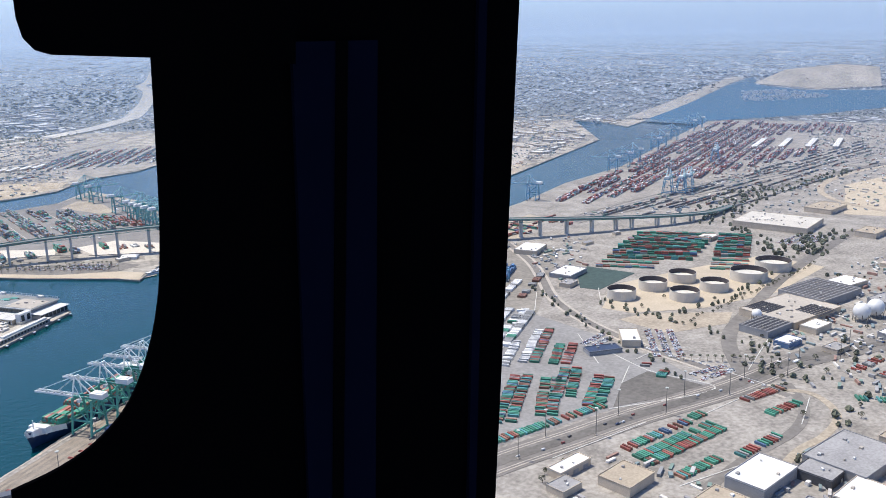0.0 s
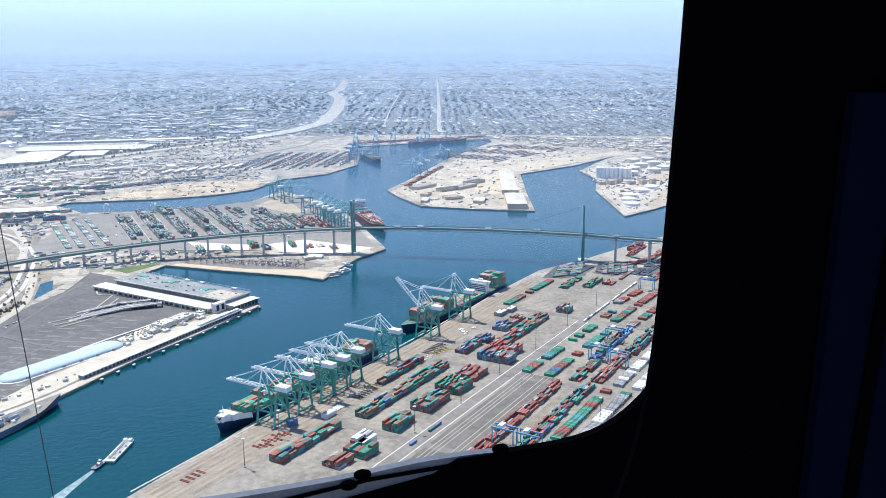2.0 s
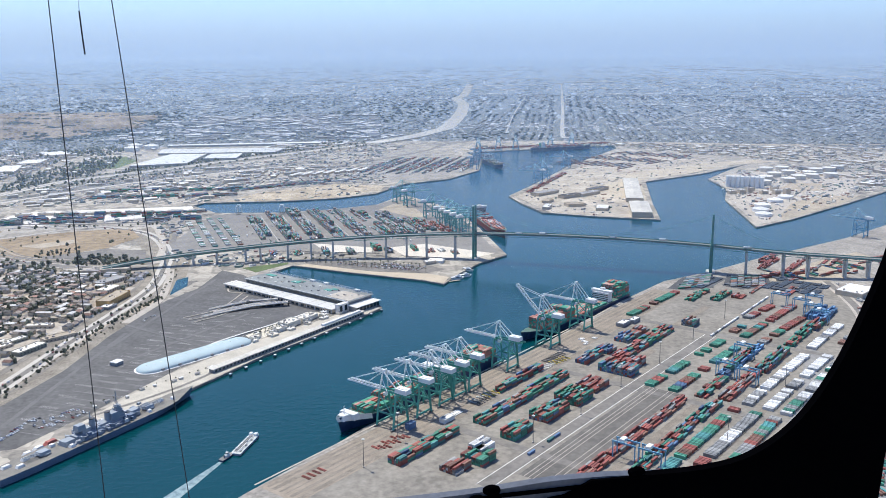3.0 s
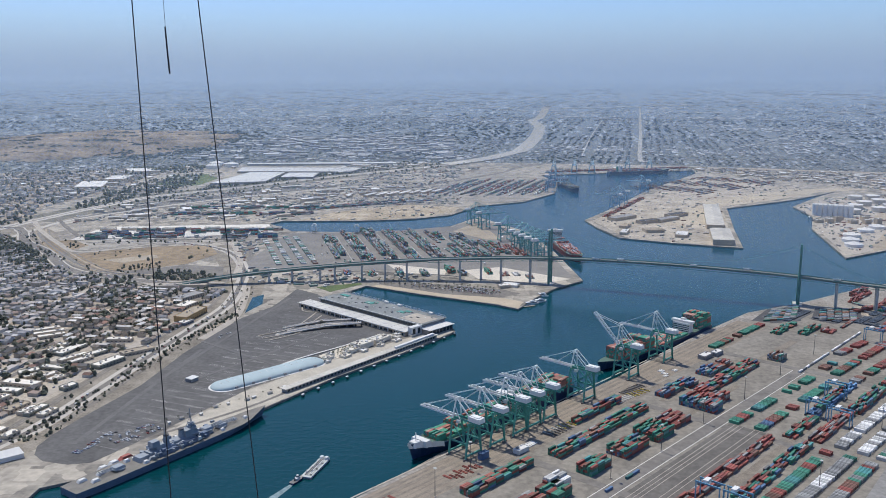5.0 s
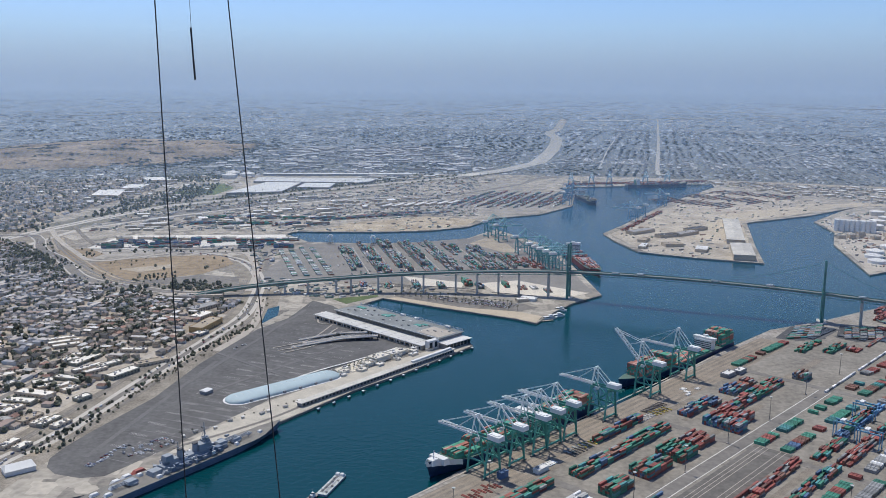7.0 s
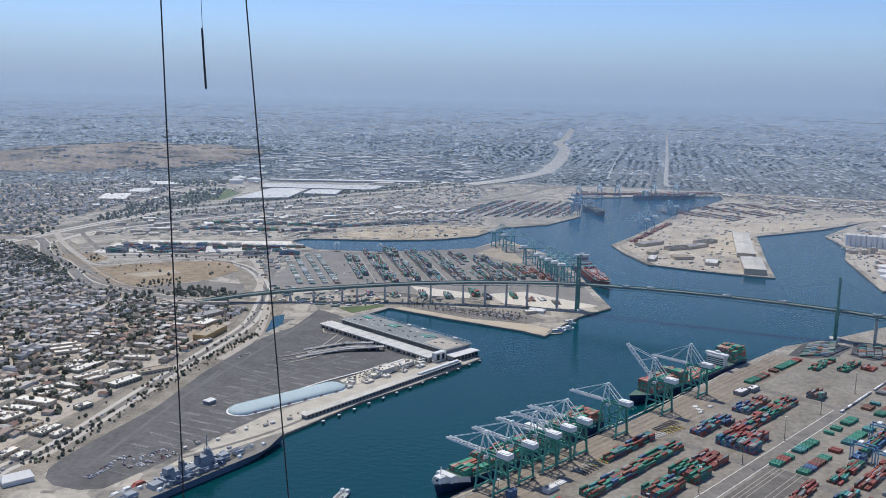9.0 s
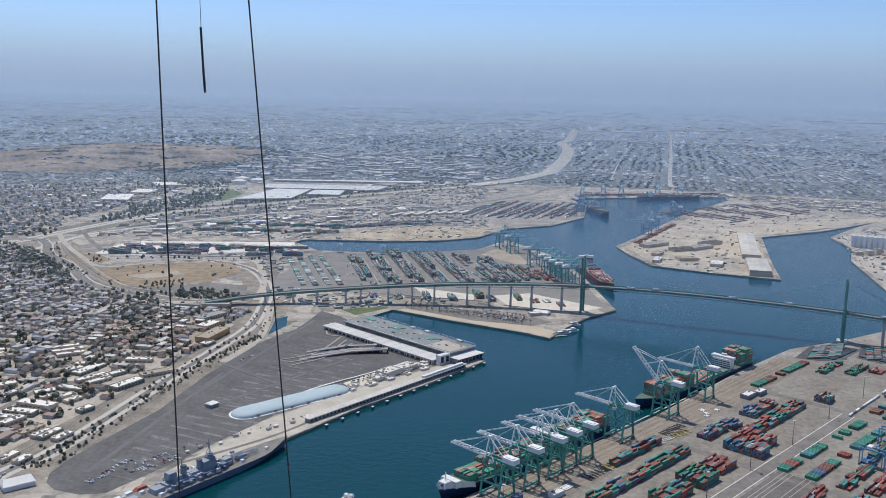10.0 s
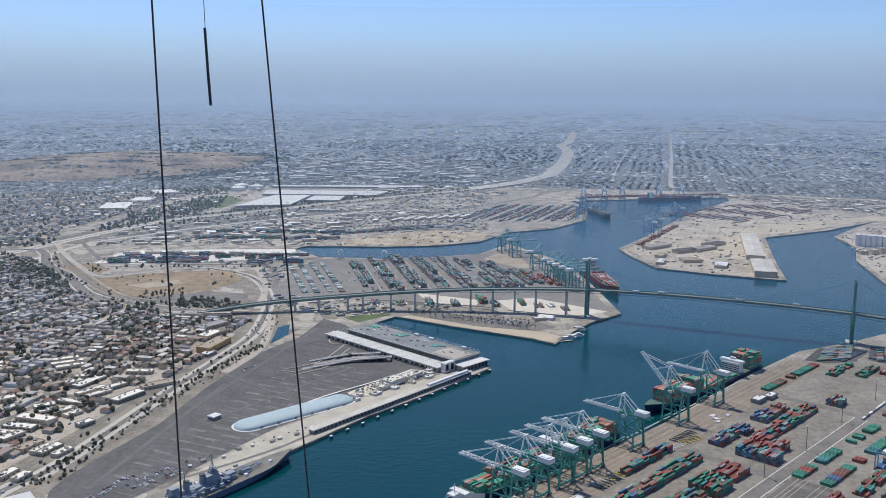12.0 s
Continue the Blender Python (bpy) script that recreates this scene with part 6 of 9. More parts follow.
strip("boulevard", BOULEVARD, 24, LAND + 0.25, FREEWAY_CONC, "pale multi-lane waterfront boulevard")
strip("boulevard_lanes", BOULEVARD, 9, LAND + 0.4, OLD_ASPHALT, "grey asphalt lanes of the boulevard")
strip("side_road", [(-375, 1300), (-352, 1420), (-362, 1540), (-380, 1650)], 14, LAND + 0.3, PALE_CONCRETE, "pale service road beside the pond")
slab("planted_strip", [(-480, 905), (-466, 905), (-432, 1120), (-395, 1300), (-345, 1440), (-357, 1446), (-408, 1290), (-444, 1110)], LAND - 0.5, LAND + 0.17, [DIRT], "dry planted verge beside the boulevard", "ground")
FREEWAY = [(-1500, 2240), (-1201, 2330), (-1120, 2280), (-1040, 2130), (-930, 2000), (-790, 1800), (-640, 1715), (-520, 1672), (-430, 1668)]
strip("freeway", FREEWAY, 30, LAND + 0.9, FREEWAY_CONC, "pale concrete freeway curving to the bridge")
strip("freeway_lanes", FREEWAY, 22, LAND + 1.05, OLD_ASPHALT, "grey freeway lanes")
strip("ramp", [(-1180, 2480), (-1080, 2300), (-950, 2110), (-840, 1990), (-700, 2090), (-540, 2110), (-480, 2000), (-440, 1850), (-420, 1700)], 14, LAND + 0.7, PALE_CONCRETE, "pale curving freeway ramp")
strip("ramp", [(-1120, 2500), (-1000, 2300), (-900, 2180), (-700, 2150), (-520, 2150), (-455, 2030), (-430, 1900)], 12, LAND + 0.6, OLD_ASPHALT, "grey curving railway and road corridor")
slab("dry_field", [(-860, 1960), (-786, 2010), (-680, 2060), (-567, 2080), (-518, 1970), (-560, 1860), (-649, 1800), (-740, 1785)], LAND - 0.5, LAND + 0.36, [BROWN_HILL], "dry brown grassy field inside the freeway curve", "ground")
slab("dry_field_track", [(-760, 1900), (-660, 1960), (-640, 1930), (-700, 1870)], LAND - 0.5, LAND + 0.52, [DIRT], "bare pale dirt patch in the dry field", "ground")


# ---- the western container terminal beneath the bridge ----
YARD_W = [(-440, 1800), (-400, 2240), (-215, 2245), (25, 2335), (95, 2470), (215, 2230), (250, 1980), (270, 1720), (150, 1770), (-110, 1800)]
slab("west_terminal_yard", YARD_W, LAND - 0.5, LAND + 0.1, [mat("yard_paving", (0.24, 0.225, 0.205), 0.9, var=0.22, size=40)], "grey asphalt container terminal yard", "pavement")
PAD = mat("new_pale_concrete", (0.64, 0.58, 0.485), 0.9, var=0.15, size=30)
slab("pale_pad", [(-119, 1857), (10, 1800), (8, 1752), (-86, 1768)], LAND - 0.5, LAND + 0.25, [PAD], "pale concrete truck pad under the bridge", "pavement")
slab("pale_pad", [(48, 1795), (125, 1825), (260, 1712), (205, 1668), (77, 1709)], LAND - 0.5, LAND + 0.25, [PAD], "pale concrete truck pad under the bridge", "pavement")
for k in range(9):                        # long stacks across the yard, wide pairs with lanes between
    x, y0 = -330 + k * 52, 1835 + k * 12
    n = (29, 30, 30, 30, 31, 31, 30, 27, 22)[k]
    if k < 2:
        for j in range(2):                # trailers parked side by side in long double files
            for i in range(int(0.9 * n * 12.6 / 3.4)):
                if random.random() < 0.78:
                    q = i * 3.4
                    put_box(x - 24 + j * 26 - 0.29 * q, y0 + 12 + 0.957 * q, LAND + 0.5, 14 + random.uniform(-3, 3), ("pale", "yard", "pale")[(i // 9 + j) % 3])

    else:
        block(x, y0, 104, n, 4, 4, "yard", pitch=2.8, rough=True)
        block(x + 16, y0, 104, n - 1, 5, 4, ("yard", "west")[k % 2], pitch=2.8, rough=True)
        strip("lane_line", [(x + 36, y0), (x - 6, y0 + 175), (x - 46, y0 + 345)], 0.9, LAND + 0.2, LINE_PAINT, "pale lane line between container stacks", "trim")
for k in range(4):
    block(72 + k * 26, 1925 + k * 12, 103, 19 - k * 3, 4, 3, "yard", pitch=2.8)
for k in range(5):
    block(120 + k * 17, 1990 - k * 12, 101, 11 - k, 3, 3, "red" if k > 1 else "mixed")
slab("bare_ground", [(30, 2270), (90, 2390), (130, 2270), (150, 2150), (112, 2150)], LAND - 0.5, LAND + 0.18, [DIRT], "bare tan ground behind the quay cranes", "ground")
random.seed(41)
for k in range(60):                       # tractors, chassis and loose boxes in the lanes
    put_box(random.uniform(-300, 180), random.uniform(1850, 2180), LAND + 0.3, 104, random.choice(("yard", "mixed", "white")))
for x, y, n, w, h, mix in ((-90, 1740, 4, 5, 3, "yard"), (-40, 1738, 3, 6, 3, "yard"), (14, 1762, 4, 6, 4, "green"), (40, 1740, 3, 5, 3, "yard"), (96, 1752, 3, 4, 3, "green"), (125, 1735, 2, 6, 2, "red"), (150, 1740, 2, 5, 1, "white"), (176, 1712, 2, 5, 2, "yard"), (-150, 1742, 3, 6, 2, "yard"), (-200, 1745, 3, 6, 2, "blue")):
    block(x, y, 100, n, w, h, mix)              # boxes beneath the viaduct
pale_crane = boom(ship_crane(CRANE_TEAL, CRANE_TEAL_PALE, CRANE_WHITE), CRANE_TEAL_PALE)
tagged(pale_crane, "teal ship-to-shore gantry crane with a white machinery house", group="western quay cranes")
WEST_SPOTS = [(236, 1916, 15), (224, 1945, 15), (213, 1976, 15), (204, 2003, 15), (194, 2036, 15), (168, 2138, 15), (126, 2318, 22), (98, 2386, 28)]
pale_crane.matrix_basis = pose(*WEST_SPOTS[0][:2], LAND, 0, 0, WEST_SPOTS[0][2])
for x, y, a in WEST_SPOTS[1:]:
    copy_thing(pale_crane, pose(x, y, LAND, 0, 0, a))
cargo_ship("red-hulled container ship moored beside pale cranes", 292, 2010, -83, 280, 36, HULL_RED, 17, 2, -95, RED_BOXES, white_bow=False)
yc2 = yard_crane(CRANE_WHITE)
tagged(yc2, "white gantry crane on the channel bank", group="white yard cranes")
yc2.matrix_basis = pose(-335, 2252, LAND, 0, 0, 0)
copy_thing(yc2, pose(-222, 2240, LAND, 0, 0, 0))
# containers and sheds inside the freeway curve
slab("rail_yard", [(-960, 2130), (-905, 2260), (-780, 2330), (-560, 2310), (-440, 2270), (-410, 2195), (-600, 2180), (-800, 2160)], LAND - 0.5, LAND + 0.2, [CONCRETE], "pale intermodal rail yard", "pavement")
slab("transit_pad", [(-935, 2150), (-925, 2290), (-890, 2345), (-480, 2385), (-445, 2262), (-800, 2140)], LAND - 0.5, LAND + 0.3, [mat("whitewashed_paving", (0.74, 0.70, 0.62), 0.9, var=0.18, size=30)], "pale paved intermodal pad", "pavement")
random.seed(52)
for k in range(4):                        # irregular stacks on the intermodal pad
    x = -900 + 9 * k
    while x < -470:
        n = random.randint(2, 5)
        if random.random() < 0.85:
            block(x, 2172 + k * 33 + 0.05 * (x + 900), 3, n, random.choice((4, 6, 8)), random.choice((2, 3, 4, 5)), random.choice(("blue", "yard", "west")), pitch=2.8)
        x += n * 12.6 + random.choice((8, 14, 26, 40))
for k in range(6):
    strip("rail_line", [(-1100 + k * 9, 2300), (-1040 + k * 9, 2180), (-930 + k * 9, 2010 + k * 3), (-800 + k * 8, 1842 + k * 3), (-680, 1752 + k * 6), (-540, 1716 + k * 6)], 2.6 if k % 2 else 4.5, LAND + 0.5 + 0.02 * k, (OLD_ASPHALT, DIRT, STEEL)[k % 3], "curving rail line with tan ballast", "rail")
slab("verge", [(-1010, 2110), (-900, 1975), (-880, 2000), (-860, 2075), (-930, 2150)], LAND - 0.5, LAND + 0.3, [BROWN_HILL], "dry grass verge inside the curve", "ground")
slab("verge", [(-720, 1775), (-560, 1745), (-450, 1740), (-470, 1830), (-560, 1850), (-650, 1795)], LAND - 0.5, LAND + 0.3, [OLD_ASPHALT], "grey lot beside the dry field", "pavement")
slab("rail_land", [(-1075, 2470), (-1010, 2640), (-905, 2850), (-640, 3180), (-330, 3330), (-560, 3060), (-830, 2770), (-950, 2600)], LAND - 0.5, LAND + 0.12, [mat("rail_land_ballast", (0.19, 0.18, 0.165), 0.95, var=0.4, size=60)], "dark grey railway land beside the freeway", "ground")
for k in range(9):
    shed("transit_shed", "white flat-roofed shed in the rail yard", -890 + k * 55, 2285 + (k % 3) * 6, 3, 40, 14, 6, TAN_WALL, WHITE_ROOF, vents=1, group="rail yard sheds")
shed("transit_shed", "long low pale-roofed shed beside the freeway", -517, 1640, 6, 122, 26, 7, TAN_WALL, PALE_CONCRETE, vents=6)

# ---- north bank: dirt lot, container yards, white sheds ----
slab("dirt_lot", [(-402, 2450), (-330, 2600), (-247, 2660), (-100, 2760), (60, 2700), (33, 2600), (-88, 2490), (-152, 2465)], LAND - 0.5, LAND + 0.15, [mat("patchy_dirt", (0.36, 0.285, 0.19), 0.95, var=0.4, size=55, tint=(0.60, 0.51, 0.385))], "bare tan dirt lot on the channel bank", "ground")
slab("north_yard", [(-60, 2990), (60, 3500), (190, 3900), (300, 3500), (440, 3340), (380, 3040), (260, 2850), (120, 2760)], LAND - 0.5, LAND + 0.15, [CONCRETE], "pale container yard on the north bank", "pavement")
for k in range(26):
    block(-40 + k * 15, 2955 + (k % 3) * 25 + abs(k - 12) * 4, 70, 36, 3, 1 + k % 2, ("white", "yard", "blue", "yard", "white", "east")[k % 6], pitch=3.0, holes=0.3)
    if k % 4 == 1:
        block(-34 + k * 15, 3060 + (k % 3) * 25, 70, 18, 3, 2, "east", pitch=3.2)
for k in range(9):                        # boxes parked in files behind the dirt lot
    block(-330 + k * 22, 2700 + k * 13, 27, 16 - k % 3 * 3, 2, 1 + k % 2, ("yard", "rail", "blue", "white")[k % 4], pitch=3.2, holes=0.2)
for k in range(7):
    block(-420 + k * 26, 2650 + k * 15, 42, 14, 5, 2, "blue" if k % 2 else "mixed", pitch=3.2)
for k in range(10):
    block(-800 + (k % 5) * 85, 2560 + (k // 5) * 120, 20, 6, 7, 3, ("blue", "yard", "green")[k % 3], pitch=2.8)
for k in range(7):
    shed("warehouse", "long white-roofed warehouse in the north yards", -245 + k * 38, 2970 + k * 17, 66, 74, 15, 7, TAN_WALL, WHITE_ROOF, vents=3, rise=2.5, group="north warehouses")
far_crane = boom(ship_crane(CRANE_BLUE, CRANE_PALE, CRANE_WHITE), CRANE_PALE)
tagged(far_crane, "blue ship-to-shore gantry crane at a far berth", group="far quay cranes")
FAR_SPOTS = [(395, 3060, -25), (420, 3200, -15), (440, 3340, -15), (530, 2690, 150), (570, 2770, 150), (705, 3060, 150), (470, 3630, -95), (560, 3660, -95), (640, 3690, -95), (800, 3730, -95), (900, 3755, -95)]
far_crane.matrix_basis = pose(*FAR_SPOTS[0][:2], LAND, 0, 0, FAR_SPOTS[0][2])
for x, y, a in FAR_SPOTS[1:]:
    copy_thing(far_crane, pose(x, y, LAND, 0, 0, a))
cargo_ship("dark blue container ship at the north berth", 470, 3170, -82, 230, 32, HULL_BLUE, 13, 3, -80, GREY_BOXES, white_bow=False)
cargo_ship("dark blue container ship across the far basin", 840, 3690, 14, 280, 34, HULL_BLUE, 16, 3, -90, RED_BOXES, white_bow=False)
for k in range(12):
    block(450 + k * 55, 3730 + k * 14, 14, 4, 6, 3, "red", pitch=3)

# ---- the pale peninsula ----
slab("peninsula_pad", [(430, 2440), (560, 2680), (770, 3080), (1060, 3560), (1350, 3120), (1100, 2870), (880, 2700), (770, 2290), (715, 2050), (580, 2112), (470, 2185)], LAND - 0.5, LAND + 0.12, [mat("bleached_port_ground", (0.43, 0.37, 0.29), 0.92, var=0.34, size=70, tint=(0.60, 0.53, 0.43))], "pale concrete and dirt port peninsula", "pavement")
slab("peninsula_dirt", [(660, 2330), (770, 2420), (845, 2690), (1080, 2840), (1340, 3060), (1560, 3130), (1480, 3190), (1270, 3130), (1000, 2950), (860, 2860), (740, 2620), (600, 2440)], LAND - 0.5, LAND + 0.25, [mat("graded_sand", (0.50, 0.43, 0.33), 0.95, var=0.22, size=60)], "tan bare ground strip along the peninsula", "ground")




def long_warehouse(x, y, rz, lx, ly, h, label):
    return shed("waterfront_warehouse", label, x, y, rz, lx, ly, h, TAN_WALL, WAREHOUSE_ROOF, vents=0, rise=4, doors=9)


long_warehouse(788, 2490, 75, 400, 46, 12, "long white gabled waterfront warehouse")
long_warehouse(706, 2150, 76, 170, 50, 14, "white gabled waterfront warehouse at the point")
for x, y, rz, lx, ly, h, r in ((520, 2470, 40, 95, 30, 8, GREY_ROOF), (580, 2405, 30, 70, 24, 8, DARK_ROOF), (640, 2440, 40, 90, 28, 8, GREY_ROOF), (690, 2520, 38, 80, 26, 8, DARK_ROOF), (560, 2260, 10, 50, 30, 7, TAN_ROOF),
                              (620, 2200, 70, 60, 30, 7, WHITE_ROOF), (500, 2330, 60, 45, 20, 6, TAN_ROOF), (480, 2240, 70, 60, 18, 6, WHITE_ROOF)):
    shed("port_shed", "low port shed on the pale peninsula", x, y, rz, lx, ly, h, TAN_WALL, r, vents=2, group="peninsula sheds")
for k in range(8):
    block(470 + k * 26, 2510 + k * 52, 62, 3, 6, 2, "red")
for k in range(12):                        # rail wagons and boxes in long files
    for j in range(3):
        block(880 - 17 * k + 150 * j + (k * 37) % 40, 2990 + 20 * k + 130 * j + (k * 37) % 40 * 0.87, 41, 8 + (k * 5 + j * 3) % 4, 3, 1, "rail", pitch=3.4, holes=0.25)


def silo(r, h, m, label, domed=True, group="silos", open_top=False):
    s = thing("storage_tank", label, "tank", group=group)
    bm = bmesh.new()
    if open_top:
        tube(bm, 0, 0, -0.3, r, h + 0.3, 48, cap=False)
        tube(bm, 0, 0, 0, r - 0.35, h, 48, cap=False)
        n = 48
        o = [v for v in bm.verts]
        top_o = [v for v in o[n:2 * n]]; top_i = [v for v in o[3 * n:4 * n]]
        for i in range(n):
            bm.faces.new((top_o[i], top_o[(i + 1) % n], top_i[(i + 1) % n], top_i[i]))
        part("shell", bm, m, s)
        # inner wall coloured dark for the shade inside the shell
        bm = bmesh.new(); tube(bm, 0, 0, h * 0.3, r - 0.45, h * 0.7 - 0.3, 48, cap=False); part("lining", bm, TANK_INNER, s, "inner wall darkened as shade")
        bm = bmesh.new(); tube(bm, 0, 0, h * 0.45, r - 0.5, 0.4, 48); part("floating_roof", bm, TANK_FLOOR, s, "pale floating roof")
        for z in (h * 0.45, h - 1.0):
            bm = bmesh.new(); tube(bm, 0, 0, z, r + 0.35, 0.35, 48, cap=False); part("wind_girder", bm, m, s)
        bm = bmesh.new()
        for k in range(24):
            a = k * 0.055
            beam(bm, ((r + 0.8) * math.cos(a), (r + 0.8) * math.sin(a), h * k / 24), ((r + 0.8) * math.cos(a + 0.055), (r + 0.8) * math.sin(a + 0.055), h * (k + 1) / 24), 0.9, 0.3)
        part("stair", bm, STEEL, s)
    else:
        tube(bm, 0, 0, -0.3, r, h + 0.3, 32); part("shell", bm, m, s)
        bm = bmesh.new(); tube(bm, 0, 0, h + 0.003, r * 1.01, r * (0.22 if domed else 0.06), 32, r2=r * 0.15); part("roof", bm, WHITE_ROOF, s)
    return s


def many(ob, spots):
    ob.matrix_basis = pose(spots[0][0], spots[0][1], LAND)
    for x, y in spots[1:]:
        copy_thing(ob, pose(x, y, LAND))


slab("tank_point_pad", [(930, 1945), (1010, 2300), (1095, 2500), (1120, 2700), (1300, 2900), (1700, 2800), (1300, 2240), (1040, 2020)], LAND - 0.5, LAND + 0.12, [PALE_CONCRETE], "pale oil terminal ground on the point", "pavement")
slab("tank_point_dirt", [(1012, 1985), (1040, 2060), (1159, 2235), (1301, 2352), (1410, 2330), (1268, 2190), (1040, 2012)], LAND - 0.5, LAND + 0.25, [DIRT], "tan vacant ground on the point", "ground")
BRIGHT_WHITE = mat("fresh_white_paint", (0.80, 0.79, 0.77), 0.5, var=0.08, size=10)
many(silo(6.6, 33, BRIGHT_WHITE, "tall white cylindrical cement silo", False, "white silos"), [(1104 + (k % 8) * 12.6 + (k // 8) * 6, 2540 - (k % 8) * 6 + (k // 8) * 15) for k in range(16)])
many(silo(21, 7, BRIGHT_WHITE, "broad low white oil tank", True, "white oil tanks"), [(996, 2058), (1018, 2122), (1052, 2188), (1121, 2258), (1177, 2312)])
many(silo(23, 14, TANK_WALL, "wide cream oil tank at the far terminal", False, "far oil tanks"), [(1376, 2867), (1282, 2666), (1231, 2570), (1345, 2740), (1414, 2782), (1392, 2665), (1471, 2750), (1449, 2690), (1520, 2700), (1585, 2837), (1640, 2880), (1440, 2880), (1330, 2610), (1530, 2820)])
for k, (x, y) in enumerate(((1060, 2405), (1088, 2402), (1118, 2420), (1150, 2392), (1185, 2385), (1215, 2382), (1135, 2450), (1205, 2440))):
    shed("oil_terminal_building", "pale multi-storey terminal building on the point", x, y, 12, 24 - k % 3 * 4, 14, 9 + k % 3 * 3, TAN_WALL, WHITE_ROOF, vents=2, group="terminal buildings")
slab("tank_farm_dirt", [(1333, 2598), (1440, 2553), (1372, 2442), (1238, 2404), (1250, 2490)], LAND - 0.5, LAND + 0.25, [DIRT], "tan vacant ground between the tanks", "ground")

GREENHOUSE = mat("whitewashed_glazing", (0.64, 0.64, 0.62), 0.6, var=0.12, size=30)
for pts in ([(-1345, 3160), (-1385, 3330), (-1290, 3350), (-1245, 3170)], [(-1330, 3400), (-1340, 3530), (-1262, 3540), (-1255, 3410)], [(-1324, 3690), (-1385, 3800), (-1300, 3840), (-1205, 3726)]):
    slab("valley_warehouse", pts, LAND - 0.5, LAND + 9, [WHITE_ROOF, TAN_WALL], "broad pale-roofed warehouse below the hills", "building")
# ---- white greenhouses, far oil tanks and the freeway to the plain ----
for pts in ([(-900, 4010), (-905, 4055), (-215, 4110), (-215, 4040)], [(-871, 3690), (-887, 3850), (-351, 3840), (-387, 3680)], [(-877, 3270), (-807, 3660), (-660, 3650), (-680, 3330)], [(-650, 3480), (-640, 3640), (-515, 3640), (-517, 3480)]):
    slab("long_warehouse_roof", pts, LAND - 0.5, LAND + 9, [GREENHOUSE, GREY_WALL], "vast pale ribbed warehouse roof", "building")
for k in range(24):
    strip("roof_rib", [(-870 + k * 21, 3695), (-885 + k * 22, 3845)], 1.2, LAND + 10, GREY_ROOF, "grey roof gutter", "trim")
many(silo(32, 16, WHITE_PAINT, "white domed storage tank", True, "far white tanks"), [(-1025, 3890), (-1040, 4010), (-960, 3960)])
N_FREEWAY = [(-1500, 2180), (-1240, 2240), (-1165, 2444), (-1104, 2651), (-1004, 2924), (-890, 3060), (-709, 3245), (-511, 3492), (-213, 3800), (15, 4040), (218, 4330), (385, 4694), (454, 4900), (600, 5700), (690, 6300), (800, 7200), (850, 8200), (1000, 8900), (1430, 12000)]
strip("north_freeway", N_FREEWAY[:12], 40, LAND + 0.6, FREEWAY_CONC, "pale freeway running north to the plain")
strip("flood_channel", N_FREEWAY[9:], 90, LAND + 4, CHANNEL_CONC, "pale concrete flood channel running to the horizon", "channel")
strip("freeway_verge", N_FREEWAY[2:11], 135, LAND + 0.3, mat("dry_scrub_verge", (0.17, 0.17, 0.14), 0.95, var=0.45, size=45, tint=(0.27, 0.25, 0.2)), "dark scrubby verge along the freeway", "ground")
strip("north_freeway_lanes", N_FREEWAY[:12], 5, LAND + 0.8, OLD_ASPHALT, "grey median of the freeway")
strip("frontage_road", [(-1108, 2137), (-1092, 2286), (-1069, 2446), (-967, 2608), (-832, 2793), (-619, 3006), (-300, 3250)], 17, LAND + 0.5, FREEWAY_CONC, "pale frontage road beside the rail yards")
strip("north_road", [(-900, 2700), (-500, 2900), (-100, 3230), (250, 3700), (500, 4100), (1600, 4300), (3000, 4200)], 22, LAND + 0.4, OLD_ASPHALT, "grey road and rail corridor along the north bank")
strip("far_avenue", [(985, 4180), (1000, 4390), (1500, 6600), (2716, 12073)], 22, LAND + 4, CHANNEL_CONC, "straight pale avenue running into the distance")
strip("far_avenue", [(1548, 4790), (2389, 5984), (3200, 7300)], 13, LAND + 4, CHANNEL_CONC, "straight pale avenue running into the distance")
strip("far_avenue", [(720, 4466), (1042, 6078), (1500, 8200)], 8, LAND + 4, CHANNEL_CONC, "straight pale avenue running into the distance")
strip("quay_road", [(460, 3800), (1100, 3900), (1900, 3700), (2400, 3650)], 40, LAND + 0.5, DIRT, "tan service road behind the far basin")
slab("green_field", [(-1081, 3270), (-1117, 3540), (-990, 3670), (-905, 3500), (-922, 3270)], LAND - 0.5, LAND + 0.2, [GRASS], "green playing field below the hills", "ground")

# ---- brown hills ----
bm = bmesh.new()
grid = {}
for i in range(37):
    for j in range(29):
        x, y = -3000 + i * 55, 4200 + j * 95
        edge = ((x + 2190 + 90 * noise.noise((y / 300, 0, 0))) / 800) ** 2 + ((y - 5450) / 1200) ** 2 + 0.55 * noise.noise((x / 330, y / 330, 7)) + 0.3 * noise.noise((x / 120, y / 120, 3))
        a = max(0.0, 1 - edge)
        z = LAND + 1 + 36 * a ** 0.7 * (0.8 + 0.5 * noise.noise((x / 300, y / 300, 0)))
        grid[i, j] = (bm.verts.new(far((x, y, z))), a)
for i in range(36):
    for j in range(28):
        q = (grid[i, j], grid[i + 1, j], grid[i + 1, j + 1], grid[i, j + 1])
        if sum(c[1] > 0 for c in q) >= 2:
            bm.faces.new([c[0] for c in q])
for f in bm.faces:
    f.smooth = True
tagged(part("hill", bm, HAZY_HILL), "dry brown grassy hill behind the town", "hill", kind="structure")


